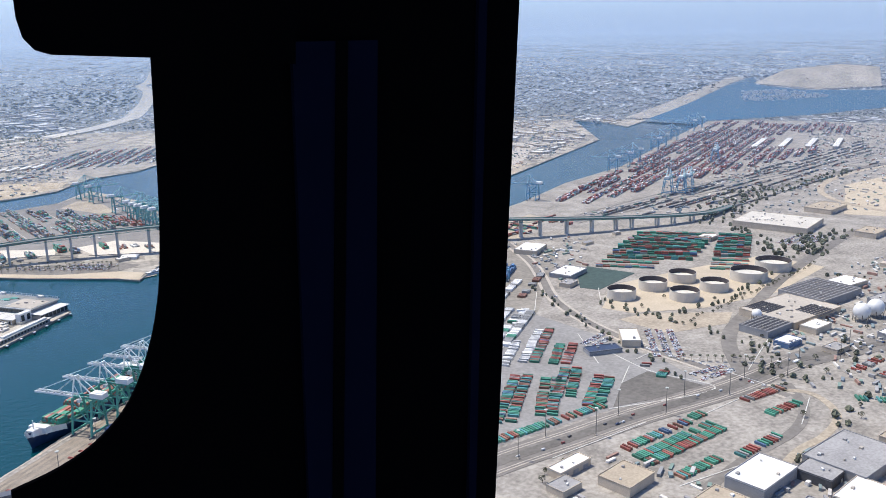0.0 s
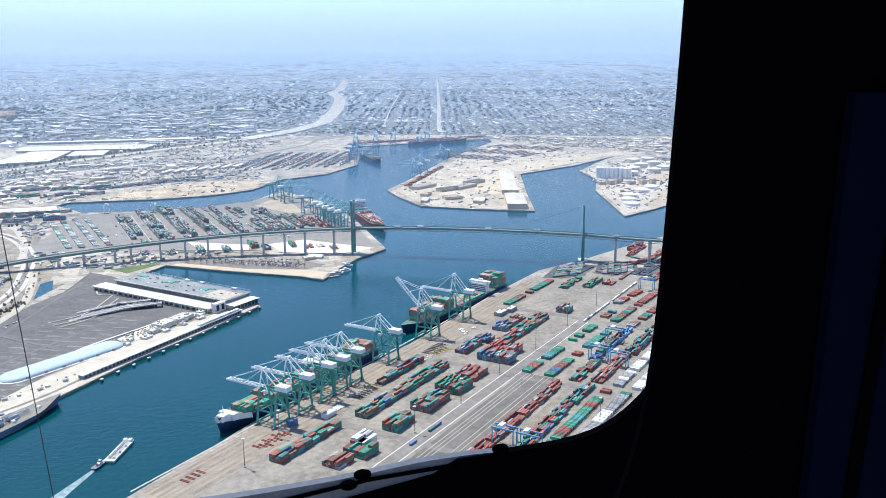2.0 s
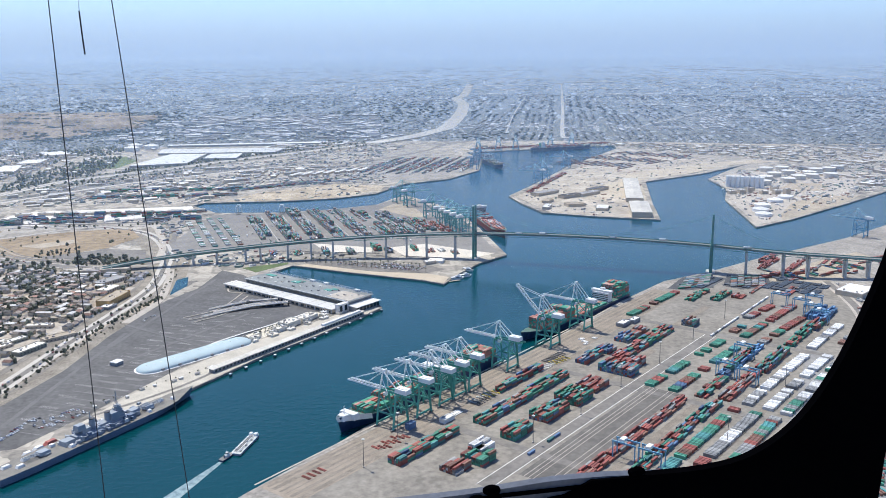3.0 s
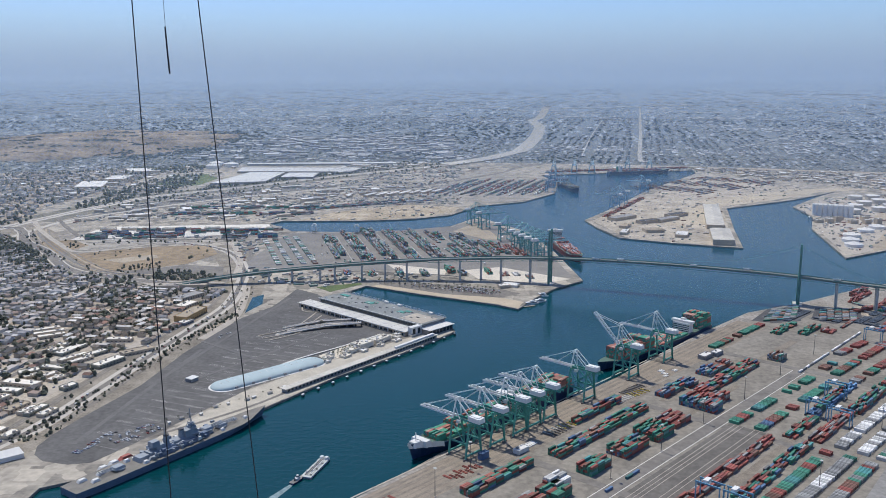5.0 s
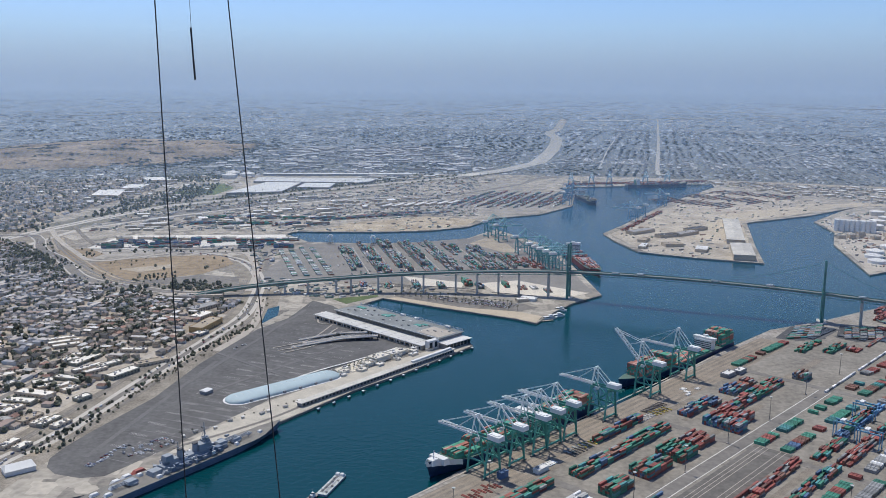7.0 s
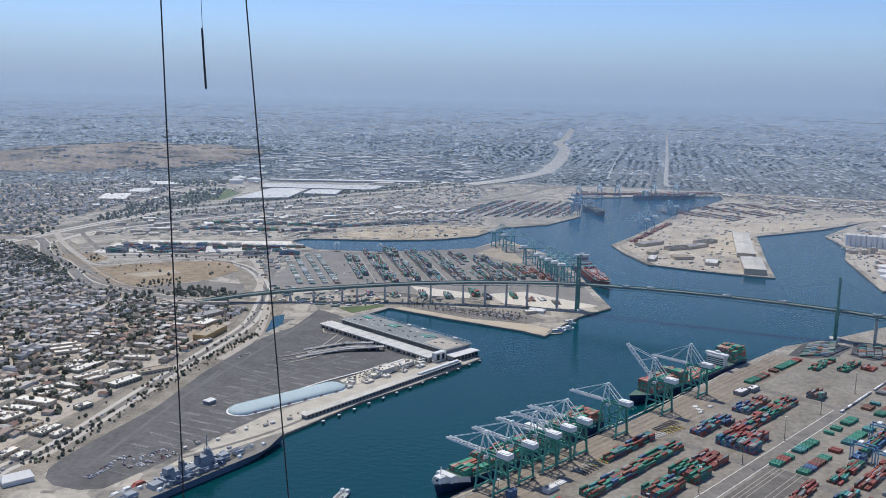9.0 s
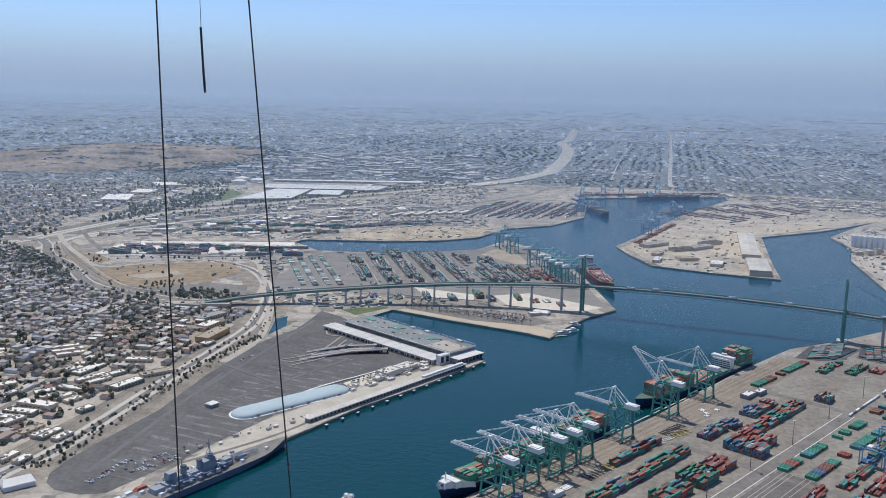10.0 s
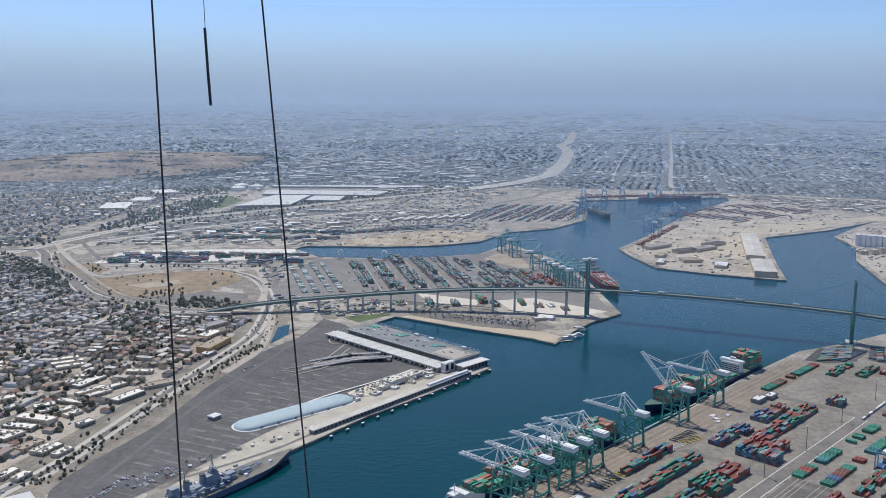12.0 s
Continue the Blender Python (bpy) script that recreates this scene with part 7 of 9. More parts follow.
# ---- east side: roads, yards, tanks and sheds ----
slab("east_yard", [(372, 655), (548, 680), (684, 672), (690, 760), (668, 900), (640, 1010), (610, 1080), (480, 860), (400, 760)], LAND - 0.5, LAND + 0.12, [mat("sun_bleached_asphalt", (0.27, 0.26, 0.245), 0.9, var=0.25, size=45)], "grey asphalt chassis yard", "pavement")
slab("dark_lot", [(552, 684), (686, 677), (650, 752), (600, 735)], LAND - 0.5, LAND + 0.3, [ASPHALT], "dark freshly paved wedge-shaped lot", "pavement")
strip("boundary_line", [(545, 682), (686, 674), (652, 755), (648, 880)], 1.4, LAND + 0.45, LINE_PAINT, "pale kerb around the paved lot", "trim")
MAIN_ROAD = [(250, 600), (380, 628), (470, 641), (560, 655), (700, 668), (830, 696), (985, 690), (1200, 640), (1700, 500)]
strip("terminal_road", MAIN_ROAD, 44, LAND + 0.35, OLD_ASPHALT, "wide grey road and rail corridor past the yards")
strip("terminal_road_lanes", MAIN_ROAD, 13, LAND + 0.5, ASPHALT, "dark asphalt lanes of the terminal road")
for off in (-17, -13, 12, 16):
    strip("track", [(x + 2, y + off) for x, y in MAIN_ROAD[:6]], 1.3, LAND + 0.55, PALE_CONCRETE, "pale rail track beside the road", "rail")
CROSS_ROAD = [(820, 1420), (790, 1280), (755, 1180), (706, 1056), (690, 941), (697, 833), (715, 750), (735, 668), (745, 620)]
strip("cross_road", CROSS_ROAD, 22, LAND + 0.3, PALE_CONCRETE, "pale curving access road")
strip("cross_road_lanes", CROSS_ROAD, 12, LAND + 0.45, OLD_ASPHALT, "grey lanes of the access road")
strip("tank_road", [(735, 675), (820, 800), (950, 890), (1150, 1010), (1500, 1180)], 20, LAND + 0.3, OLD_ASPHALT, "grey tree-lined road beside the tank farm")
strip("rail_loop", [(700, 668), (749, 638), (772, 610), (752, 561), (703, 532), (645, 516), (560, 470)], 9, LAND + 0.3, DIRT, "tan curved rail spur")
strip("rail_loop_road", [(520, 500), (600, 530), (680, 552), (735, 590), (770, 650)], 12, LAND + 0.25, OLD_ASPHALT, "grey road around the container lot")
slab("container_lot", [(488, 603), (620, 632), (740, 648), (760, 606), (700, 560), (600, 520), (512, 515)], LAND - 0.5, LAND + 0.15, [CONCRETE], "pale container storage lot", "pavement")
slab("tank_farm_ground", [(745, 985), (835, 1080), (1000, 1100), (1180, 1110), (1215, 1000), (1030, 925), (880, 915), (770, 945)], LAND - 0.5, LAND + 0.2, [SAND], "sandy tan tank farm ground", "ground")
slab("tank_farm_dirt", [(735, 930), (790, 935), (900, 880), (860, 845), (760, 850)], LAND - 0.5, LAND + 0.2, [DIRT], "tan vacant dirt lot", "ground")

# single containers of the near lot
random.seed(11)
def rank(x0, y0, x1, y1, n, palette, across=103.0, rows=1):
    """Containers side by side along a line, each lying across it."""
    for i in range(n):
        t = (i + 0.5) / n
        for r in range(rows):
            if random.random() < 0.82:
                a, j = radians(across), 13.4 * r + random.uniform(-0.9, 0.9)
                put_box(x0 + (x1 - x0) * t + math.cos(a) * j, y0 + (y1 - y0) * t + math.sin(a) * j, LAND + 0.2, across, palette)


rank(505, 562, 622, 590, 36, "green", rows=2)
rank(502, 596, 600, 618, 27, "mixed")
rank(514, 528, 572, 540, 17, "green")
rank(592, 534, 660, 552, 14, "mixed")
rank(690, 632, 756, 642, 17, "red")
rank(676, 592, 740, 602, 17, "green")
rank(604, 622, 628, 627, 6, "green")
rank(800, 585, 830, 560, 9, "green", 60)
rank(870, 640, 935, 655, 14, "red")
rank(880, 612, 940, 622, 14, "red")
# left yard: long double rows of containers on chassis
for x0, y0, x1, y1, mix in ((418, 705, 500, 810, "mixed"), (432, 700, 514, 805, "green"), (466, 697, 530, 790, "green"), (480, 695, 543, 785, "mixed"), (510, 733, 566, 803, "mixed"), (524, 728, 580, 798, "green"), (527, 698, 592, 768, "mixed"), (541, 695, 598, 755, "green"),
                            (527, 842, 612, 942, "white"), (541, 838, 626, 938, "mixed"), (560, 822, 610, 884, "green"), (574, 816, 622, 872, "red"), (556, 930, 640, 1030, "white"), (500, 842, 560, 915, "white"), (650, 728, 668, 742, "green"), (655, 765, 668, 772, "mixed")):
    rank(x0, y0, x1, y1, int(math.hypot(x1 - x0, y1 - y0) / 3.5), mix, 140)
rank(395, 668, 545, 692, 42, "green", 100, 1)

# green stack beyond the tanks
for k in range(9):
    block(880 + k * 26, 1200 + k * 20, -36, 12 if k > 1 else 8, 6, (1, 1, 2, 3, 4, 4, 4, 3, 3)[k], "green" if k % 3 else "mixed")
    block(1040 + k * 22, 1090 + k * 22, -36, 5, 5, 1 if k < 3 else 3, "mixed" if k % 2 else "green")
slab("green_stack_pad", [(870, 1185), (1060, 1400), (1270, 1290), (1200, 1130), (950, 1140)], LAND - 0.5, LAND + 0.1, [CONCRETE], "pale container depot ground", "pavement")
slab("coal_pad", [(775, 1090), (815, 1160), (858, 1195), (905, 1120), (795, 1065)], LAND - 0.5, LAND + 0.5, [mat("dark_green_tarp", (0.05, 0.085, 0.075), 0.8, var=0.3, size=8)], "dark green covered stockpile", "pavement")
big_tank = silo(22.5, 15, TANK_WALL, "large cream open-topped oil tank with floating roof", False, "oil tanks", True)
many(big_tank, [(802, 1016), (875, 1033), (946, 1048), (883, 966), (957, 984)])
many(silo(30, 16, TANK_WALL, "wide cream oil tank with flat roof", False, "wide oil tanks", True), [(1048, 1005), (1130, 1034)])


def sphere_tank(x, y, r):
    s = thing("gas_sphere", "white spherical gas tank on legs", "tank", x, y, LAND, 0, "gas spheres")
    bm = bmesh.new(); bmesh.ops.create_uvsphere(bm, u_segments=28, v_segments=16, radius=r, matrix=Matrix.Translation((0, 0, r + 2.5)))
    for f in bm.faces:
        f.smooth = True
    part("shell", bm, WHITE_PAINT, s)
    for k in range(8):
        a = k * math.tau / 8
        bm = bmesh.new(); beam(bm, (r * 0.92 * math.cos(a), r * 0.92 * math.sin(a), 0), (r * 0.92 * math.cos(a), r * 0.92 * math.sin(a), r + 2), 0.8); part("leg", bm, STEEL, s)


sphere_tank(1030, 768, 12); sphere_tank(1062, 772, 12); sphere_tank(905, 838, 7)
SOLAR = mat("solar_canopy", (0.045, 0.06, 0.10), 0.35, var=0.3, size=5)
# sheds and warehouses: x, y, turn, length, width, height, walls, roof, words
EAST = ((575, 488, 18, 62, 38, 11, GREY_WALL, WHITE_ROOF, "bright white flat-roofed warehouse"), (628, 470, 18, 30, 34, 9, DARK_ROOF, GREY_ROOF, "grey loading shed beside the white warehouse"),
        (465, 541, 20, 40, 34, 9, TAN_WALL, TAN_ROOF, "tan flat-roofed warehouse"), (432, 585, 18, 44, 16, 7, TAN_WALL, WHITE_ROOF, "white-roofed office beside the road"), (408, 556, 18, 26, 20, 6, TAN_WALL, GREY_ROOF, "grey-roofed low building"),
        (505, 470, 18, 50, 30, 8, TAN_WALL, TAN_ROOF, "tan flat-roofed warehouse"), (680, 478, 15, 80, 60, 10, GREY_WALL, GREY_ROOF, "wide grey flat-roofed warehouse"), (762, 470, 15, 50, 60, 10, TAN_WALL, TAN_ROOF, "tan-roofed warehouse"),
        (720, 410, 15, 90, 50, 10, TAN_WALL, GREY_ROOF, "wide grey flat-roofed warehouse"), (630, 420, 18, 50, 40, 9, TAN_WALL, WHITE_ROOF, "pale flat-roofed warehouse"), (560, 415, 18, 60, 36, 8, GREY_WALL, GREY_ROOF, "grey flat-roofed warehouse"), (840, 440, 15, 70, 60, 10, GREY_WALL, WHITE_ROOF, "pale flat-roofed warehouse"),
        (640, 832, -8, 46, 20, 5, GREY_WALL, SOLAR, "dark blue-roofed inspection canopy"), (694, 848, 60, 46, 24, 9, TAN_WALL, WHITE_PAINT, "white-roofed office with a round end"), (868, 744, 14, 32, 22, 7, C_BLUE, WHITE_ROOF, "white-roofed blue-walled shed"),
        (885, 800, 14, 60, 44, 9, GREY_WALL, GREY_ROOF, "grey ribbed industrial shed"), (968, 838, 12, 118, 88, 9, TAN_WALL, PALE_CONCRETE, "large pale-roofed industrial hall"), (1072, 880, 12, 104, 76, 11, GREY_WALL, GREY_ROOF, "large grey ribbed industrial hall"),
        (945, 770, 14, 40, 24, 8, TAN_WALL, WHITE_ROOF, "white-roofed shed"), (1120, 800, 10, 50, 34, 12, GREY_WALL, GREY_ROOF, "grey plant building by the spheres"), (1150, 900, 10, 60, 40, 9, TAN_WALL, WHITE_ROOF, "pale flat-roofed plant building"),
        (985, 610, 12, 60, 34, 8, TAN_WALL, TAN_ROOF, "tan flat-roofed building"), (1050, 640, 12, 46, 34, 8, TAN_WALL, WHITE_ROOF, "pale flat-roofed building"), (905, 700, 12, 30, 20, 6, TAN_WALL, GREY_ROOF, "low grey-roofed building"), (1010, 700, 12, 36, 26, 8, GREY_WALL, WHITE_ROOF, "white-roofed shed"),
        (1392, 1285, 28, 120, 150, 12, TAN_WALL, mat("cream_roof_gravel", (0.58, 0.54, 0.47), 0.9, var=0.2, size=25), "vast cream flat-roofed distribution warehouse"), (1180, 1255, 22, 40, 26, 7, TAN_WALL, WHITE_ROOF, "white-roofed shed"), (1480, 1130, 20, 60, 40, 10, TAN_WALL, TAN_ROOF, "tan plant building"),
        (800, 1165, 30, 60, 40, 7, GREY_WALL, WHITE_ROOF, "white-roofed canopy beside the viaduct"), (828, 1340, 40, 62, 44, 8, TAN_WALL, WHITE_ROOF, "white curved-roof shed beside the viaduct"), (766, 1110, 30, 30, 20, 6, TAN_WALL, GREY_ROOF, "low grey-roofed building"),
        (1600, 1350, 20, 90, 60, 10, TAN_WALL, TAN_ROOF, "tan flat-roofed warehouse"))
for x, y, rz, lx, ly, h, w, r, words in EAST:
    shed("warehouse", words + " in the port district", x, y, rz, lx, ly, h, w, r, vents=max(2, int(lx * ly / 600)), doors=3 if lx > 40 else 0, group="port district buildings")
def roof_ribs(x, y, rz, n, length, pitch, z, m, words):
    """Raised roof monitors in a row over a hall."""
    for k in range(n):
        a = radians(rz)
        q = (k - (n - 1) / 2) * pitch
        o = bmesh.new(); gable(o, 0, 0, 0, length, pitch * 0.62, 0.6, 1.3)
        r = tagged(part("roof_monitor", o, m), words, "roof", "roof monitors")
        r.matrix_basis = pose(x - math.sin(a) * q, y + math.cos(a) * q, z, 0, 0, rz)


roof_ribs(938, 856, 12, 7, 44, 5.6, LAND + 9.55, [DARK_ROOF, DARK_ROOF], "dark sawtooth roof monitor on a pale hall")
roof_ribs(990, 812, 12, 7, 44, 5.6, LAND + 9.55, [DARK_ROOF, DARK_ROOF], "dark sawtooth roof monitor on a pale hall")
roof_ribs(1072, 880, 12, 10, 100, 7.2, LAND + 11.55, [GREY_ROOF, STEEL], "grey ribbed roof bay on a large hall")
roof_ribs(885, 800, 14, 6, 56, 6.8, LAND + 9.55, [GREY_ROOF, DARK_ROOF], "grey ribbed roof bay on a shed")

# far yards along the east channel
slab("east_channel_yard", [(1090, 1780), (1320, 1940), (1620, 2110), (2290, 2660), (2720, 3010), (3050, 2760), (2700, 2350), (2300, 2050), (1500, 1740)], LAND - 0.5, LAND + 0.1, [CONCRETE], "pale container terminal beside the east channel", "pavement")
random.seed(17)
for j in range(17):                        # deep ranks of stacks parallel to the channel
    d = 34 + j * 33
    t = 0.0 if j < 3 else 0.05 + (j - 3) * 0.045
    while t < 0.98:
        x, y = 1110 + 1600 * t + d * 0.61, 1770 + 1230 * t - d * 0.79
        n = random.choice((6, 8, 10, 12))
        if random.random() < 0.88 and not (2290 < x < 2720 and 2030 < y < 2500 and j > 9):
            block(x, y, 37.5, n, 6, random.choice((2, 3, 4)), "east", pitch=2.9)
        t += (n * 12.6 + 14) / 2018
trains = Pile()
for k, (x0, y0, x1, y1) in enumerate(((1150, 1560, 2700, 2180), (1120, 1535, 2650, 2130), (1240, 1560, 2600, 2080), (1300, 1555, 2560, 2040), (1330, 1530, 2500, 1985), (1420, 1530, 2440, 1930), (1180, 1490, 1750, 1700), (1460, 1480, 2300, 1790))):
    L = math.hypot(x1 - x0, y1 - y0); h = math.atan2(y1 - y0, x1 - x0)
    q = 0.0
    while q < L:
        run = random.randint(4, 22)
        for i in range(run):
            if q < L:
                trains.box(x0 + math.cos(h) * q, y0 + math.sin(h) * q, LAND + 0.6, 17, 3, random.choice((1.5, 3.6, 4.2)), h, random.randrange(2))
            q += 18.5
        q += random.uniform(20, 160)
trains.done("parked_wagons", [STEEL, GREY_BOXES], "long lines of dark parked rail wagons", "wagons")
for pts in ([(522, 1405), (575, 1478), (640, 1496), (604, 1402), (555, 1390)], [(625, 1412), (664, 1488), (740, 1482), (706, 1398), (650, 1385)]):
    slab("chassis_lot", pts, LAND - 0.5, LAND + 0.16, [mat("dark_lot_asphalt", (0.085, 0.085, 0.09), 0.9, var=0.3, size=20)], "dark asphalt lot packed with chassis", "pavement")
for k in range(5):
    rank(545 + k * 12, 1400 + k * 3, 590 + k * 10, 1478 + k * 3, 24, "yard", 10)
    rank(640 + k * 13, 1402, 672 + k * 13, 1474, 22, "yard", 10)
# boxes and plant on the ground north of the approach viaduct
random.seed(23)
for k in range(22):
    u, v = random.random(), random.random()
    block(660 + 330 * u + 40 * v, 1440 + 150 * u - 90 * v + 60 * (1 - u) * v, 25 + (k % 2) * 90, random.choice((2, 3, 5)), random.choice((2, 4)), random.choice((1, 2)), ("red", "mixed", "red", "yard")[k % 4], pitch=2.9)
slab("dirt_patch", [(700, 1475), (830, 1540), (1000, 1640), (1010, 1580), (860, 1440), (760, 1390)], LAND - 0.5, LAND + 0.1, [DIRT], "tan bare ground beside the viaduct", "ground")
for i, (x, y) in enumerate(((1085, 1795), (1520, 2075), (1600, 2125), (1680, 2180), (1900, 2370), (1990, 2440), (2150, 2575), (2400, 2780), (2520, 2870))):
    copy_thing(far_crane, pose(x, y, LAND, 0, 0, 130))
yb = [(1440, 1700), (1475, 1690), (1510, 1705), (1900, 2050)]
for x, y in yb:
    copy_thing(far_crane, pose(x, y, LAND, 0, 0, 40))
for k in range(4):
    shed("transit_shed", "long white transit shed in the east terminal", 2330 + k * 75, 2310 - k * 48, 37.5, 260, 17, 8, TAN_WALL, WHITE_ROOF, vents=0, rise=2, group="east transit sheds")
slab("rail_corridor", [(1050, 1560), (1650, 1780), (2360, 1940), (3000, 2050), (3000, 1900), (2360, 1800), (1650, 1640), (1080, 1480)], LAND - 0.5, LAND + 0.15, [CONCRETE], "pale rail corridor", "ground")
for k in range(5):
    strip("rail_line", [(1040, 1560 - k * 14), (1650, 1780 - k * 24), (2360, 1940 - k * 24), (3000, 2050 - k * 24)], 6, LAND + 0.4, STEEL if k % 2 else OLD_ASPHALT, "dark rail line with parked wagons", "rail")
strip("viaduct_road", [(1440, 1478), (1600, 1590), (1771, 1640), (2303, 1766), (3000, 1800)], 24, LAND + 0.8, OLD_ASPHALT, "grey highway beyond the viaduct")
slab("dry_ground", [(1600, 1300), (1900, 1560), (2500, 1700), (2600, 1300), (1900, 1000)], LAND - 0.5, LAND + 0.15, [SAND], "bare pale ground beyond the yards", "ground")
strip("loop_road", [(1750, 1150), (1700, 1350), (1800, 1550), (2100, 1700), (2600, 1780)], 16, LAND + 0.4, DIRT, "tan curving road")

# painted lines and kerbs across the east yards
for x0, y0, x1, y1 in ((640, 1005, 700, 1100), (470, 830, 560, 935), (600, 735, 640, 775), (612, 800, 650, 905), (660, 790, 690, 800), (520, 600, 735, 650), (505, 515, 600, 522), (745, 660, 700, 830), (760, 700, 860, 770), (430, 612, 560, 637), (760, 1010, 800, 1075), (700, 560, 760, 606)):
    strip("painted_kerb", [(x0, y0), ((x0 + x1) / 2, (y0 + y1) / 2), (x1, y1)], 1.0, LAND + 0.62, LINE_PAINT, "pale painted kerb line", "trim")
for k in range(9):
    strip("bay_line", [(690 + k * 3.5, 700 + k * 13), (722 + k * 3.5, 690 + k * 13)], 0.7, LAND + 0.2, LINE_PAINT, "painted parking bay line", "trim")


# ---- palms, marquee and boundary wall on the spit ----
random.seed(61)
for run in ([(-124, 1678), (-85, 1654), (-43, 1632), (8, 1608), (58, 1582), (106, 1569)], [(-110, 1692), (-60, 1662), (0, 1630), (34, 1634), (78, 1616), (112, 1608)], [(20, 1622), (70, 1598), (120, 1592)]):
    for (ax, ay), (bx, by) in zip(run, run[1:]):
        n = max(2, int(math.hypot(bx - ax, by - ay) / 13))
        for k in range(n):
            t = (k + random.uniform(-0.25, 0.25)) / n
            plant_palm(ax + (bx - ax) * t, ay + (by - ay) * t + random.uniform(-2, 2), random.uniform(0.75, 1.0))
shed("event_tent", "broad white marquee beside the waterfront lot", 136, 1652, -20, 30, 18, 4.5, WHITE_PAINT, WHITE_PAINT, "tent", vents=0, rise=3)
strip("terminal_wall", [(-219, 1764), (-155, 1767), (-98, 1751), (5, 1729), (40, 1713)], 3, LAND + 4.5, DARK_ROOF, "dark boundary wall of the western terminal", "wall", z0=LAND - 0.3)
strip("terminal_wall", [(67, 1696), (120, 1678), (174, 1662), (208, 1661)], 3, LAND + 4.5, DARK_ROOF, "dark boundary wall of the western terminal", "wall", z0=LAND - 0.3)


# ---- trees as single things near the roads ----
random.seed(5)
for k in range(30):
    t = k / 29
    plant(800 + 410 * t + random.uniform(-3, 3), 868 + 150 * t + random.uniform(-4, 4))
    if k % 2:
        plant(770 + 300 * t + random.uniform(-8, 8), 735 + 160 * t + random.uniform(-12, 12))
for k in range(12):
    plant_palm(712 + (k % 13) * 8 + random.uniform(-2, 2), 760 - (k % 13) * 5 + (k // 13) * 28)
for k in range(12):
    copy_thing(lm, pose(400 + k * 48, 640 + k * 4.5 + (10 if k % 2 else -14), LAND))
for x, y in ((840, 1040), (860, 985), (800, 960), (920, 935), (990, 945), (1060, 960), (1120, 985), (770, 660), (800, 690), (640, 470), (600, 520), (780, 720), (830, 650), (790, 560), (770, 540), (720, 570), (410, 590), (430, 600), (395, 580), (900, 690), (950, 720), (1005, 740), (860, 690)):
    plant(x + random.uniform(-4, 4), y + random.uniform(-4, 4), big=1.2)
for k in range(40):
    i = random.uniform(0, 1)
    x = -478 + 130 * i + random.uniform(-5, 5)
    y = 905 + 525 * i
    plant(x, y, big=0.6)
for k in range(22):
    plant(-380 + random.uniform(-14, 14) + (k % 2) * 16, 1440 + k * 9, big=0.8)

# ---- the hillside town: streets of houses and apartment blocks ----
TOWN = [(-520, 960), (-455, 1250), (-420, 1420), (-410, 1620), (-560, 1640), (-760, 1740), (-900, 1900), (-1020, 2060), (-1130, 2220), (-1500, 2200), (-1900, 2000), (-1700, 1500), (-1000, 1000), (-700, 800)]
slab("town_ground", TOWN, LAND - 0.5, LAND + 0.08, [URBAN], "residential town ground of streets and yards", "ground")
slab("apartment_ground", [(-660, 960), (-720, 1140), (-650, 1262), (-600, 1330), (-510, 1372), (-440, 1335), (-462, 1200), (-496, 1050), (-525, 940)], LAND - 0.5, LAND + 0.14, [mat("sunlit_tan_ground", (0.47, 0.40, 0.315), 0.95, var=0.35, size=22, tint=(0.60, 0.53, 0.43))], "pale tan lots and drives between apartment blocks", "ground")
GA = radians(79)
gc, gs = math.cos(GA), math.sin(GA)


def street(u0, v0, u1, v1, w, z=0.3, o=(-480, 1000)):
    """One street of the town's grid, where it runs through the town."""
    n = max(2, int(math.hypot(u1 - u0, v1 - v0) / 40))
    run = []
    for k in range(n + 2):
        u, v = u0 + (u1 - u0) * k / n, v0 + (v1 - v0) * k / n
        p = (o[0] + gc * u - gs * v, o[1] + gs * u + gc * v)
        if k <= n and inside(p[0], p[1], TOWN):
            run.append(p)
        else:
            if len(run) > 2:
                strip("street", [run[0], run[len(run) // 2], run[-1]], w, LAND + z, PALE_CONCRETE if w > 11 else OLD_ASPHALT, "pale residential street" if w > 11 else "grey residential street")
            run = []


for v in range(40, 1300, 92):
    street(-160, v, 1200, v, 12 if v in (40, 316) else 9)
for u in range(20, 1150, 150):
    street(u, 12, u, 1300, 10, 0.4)

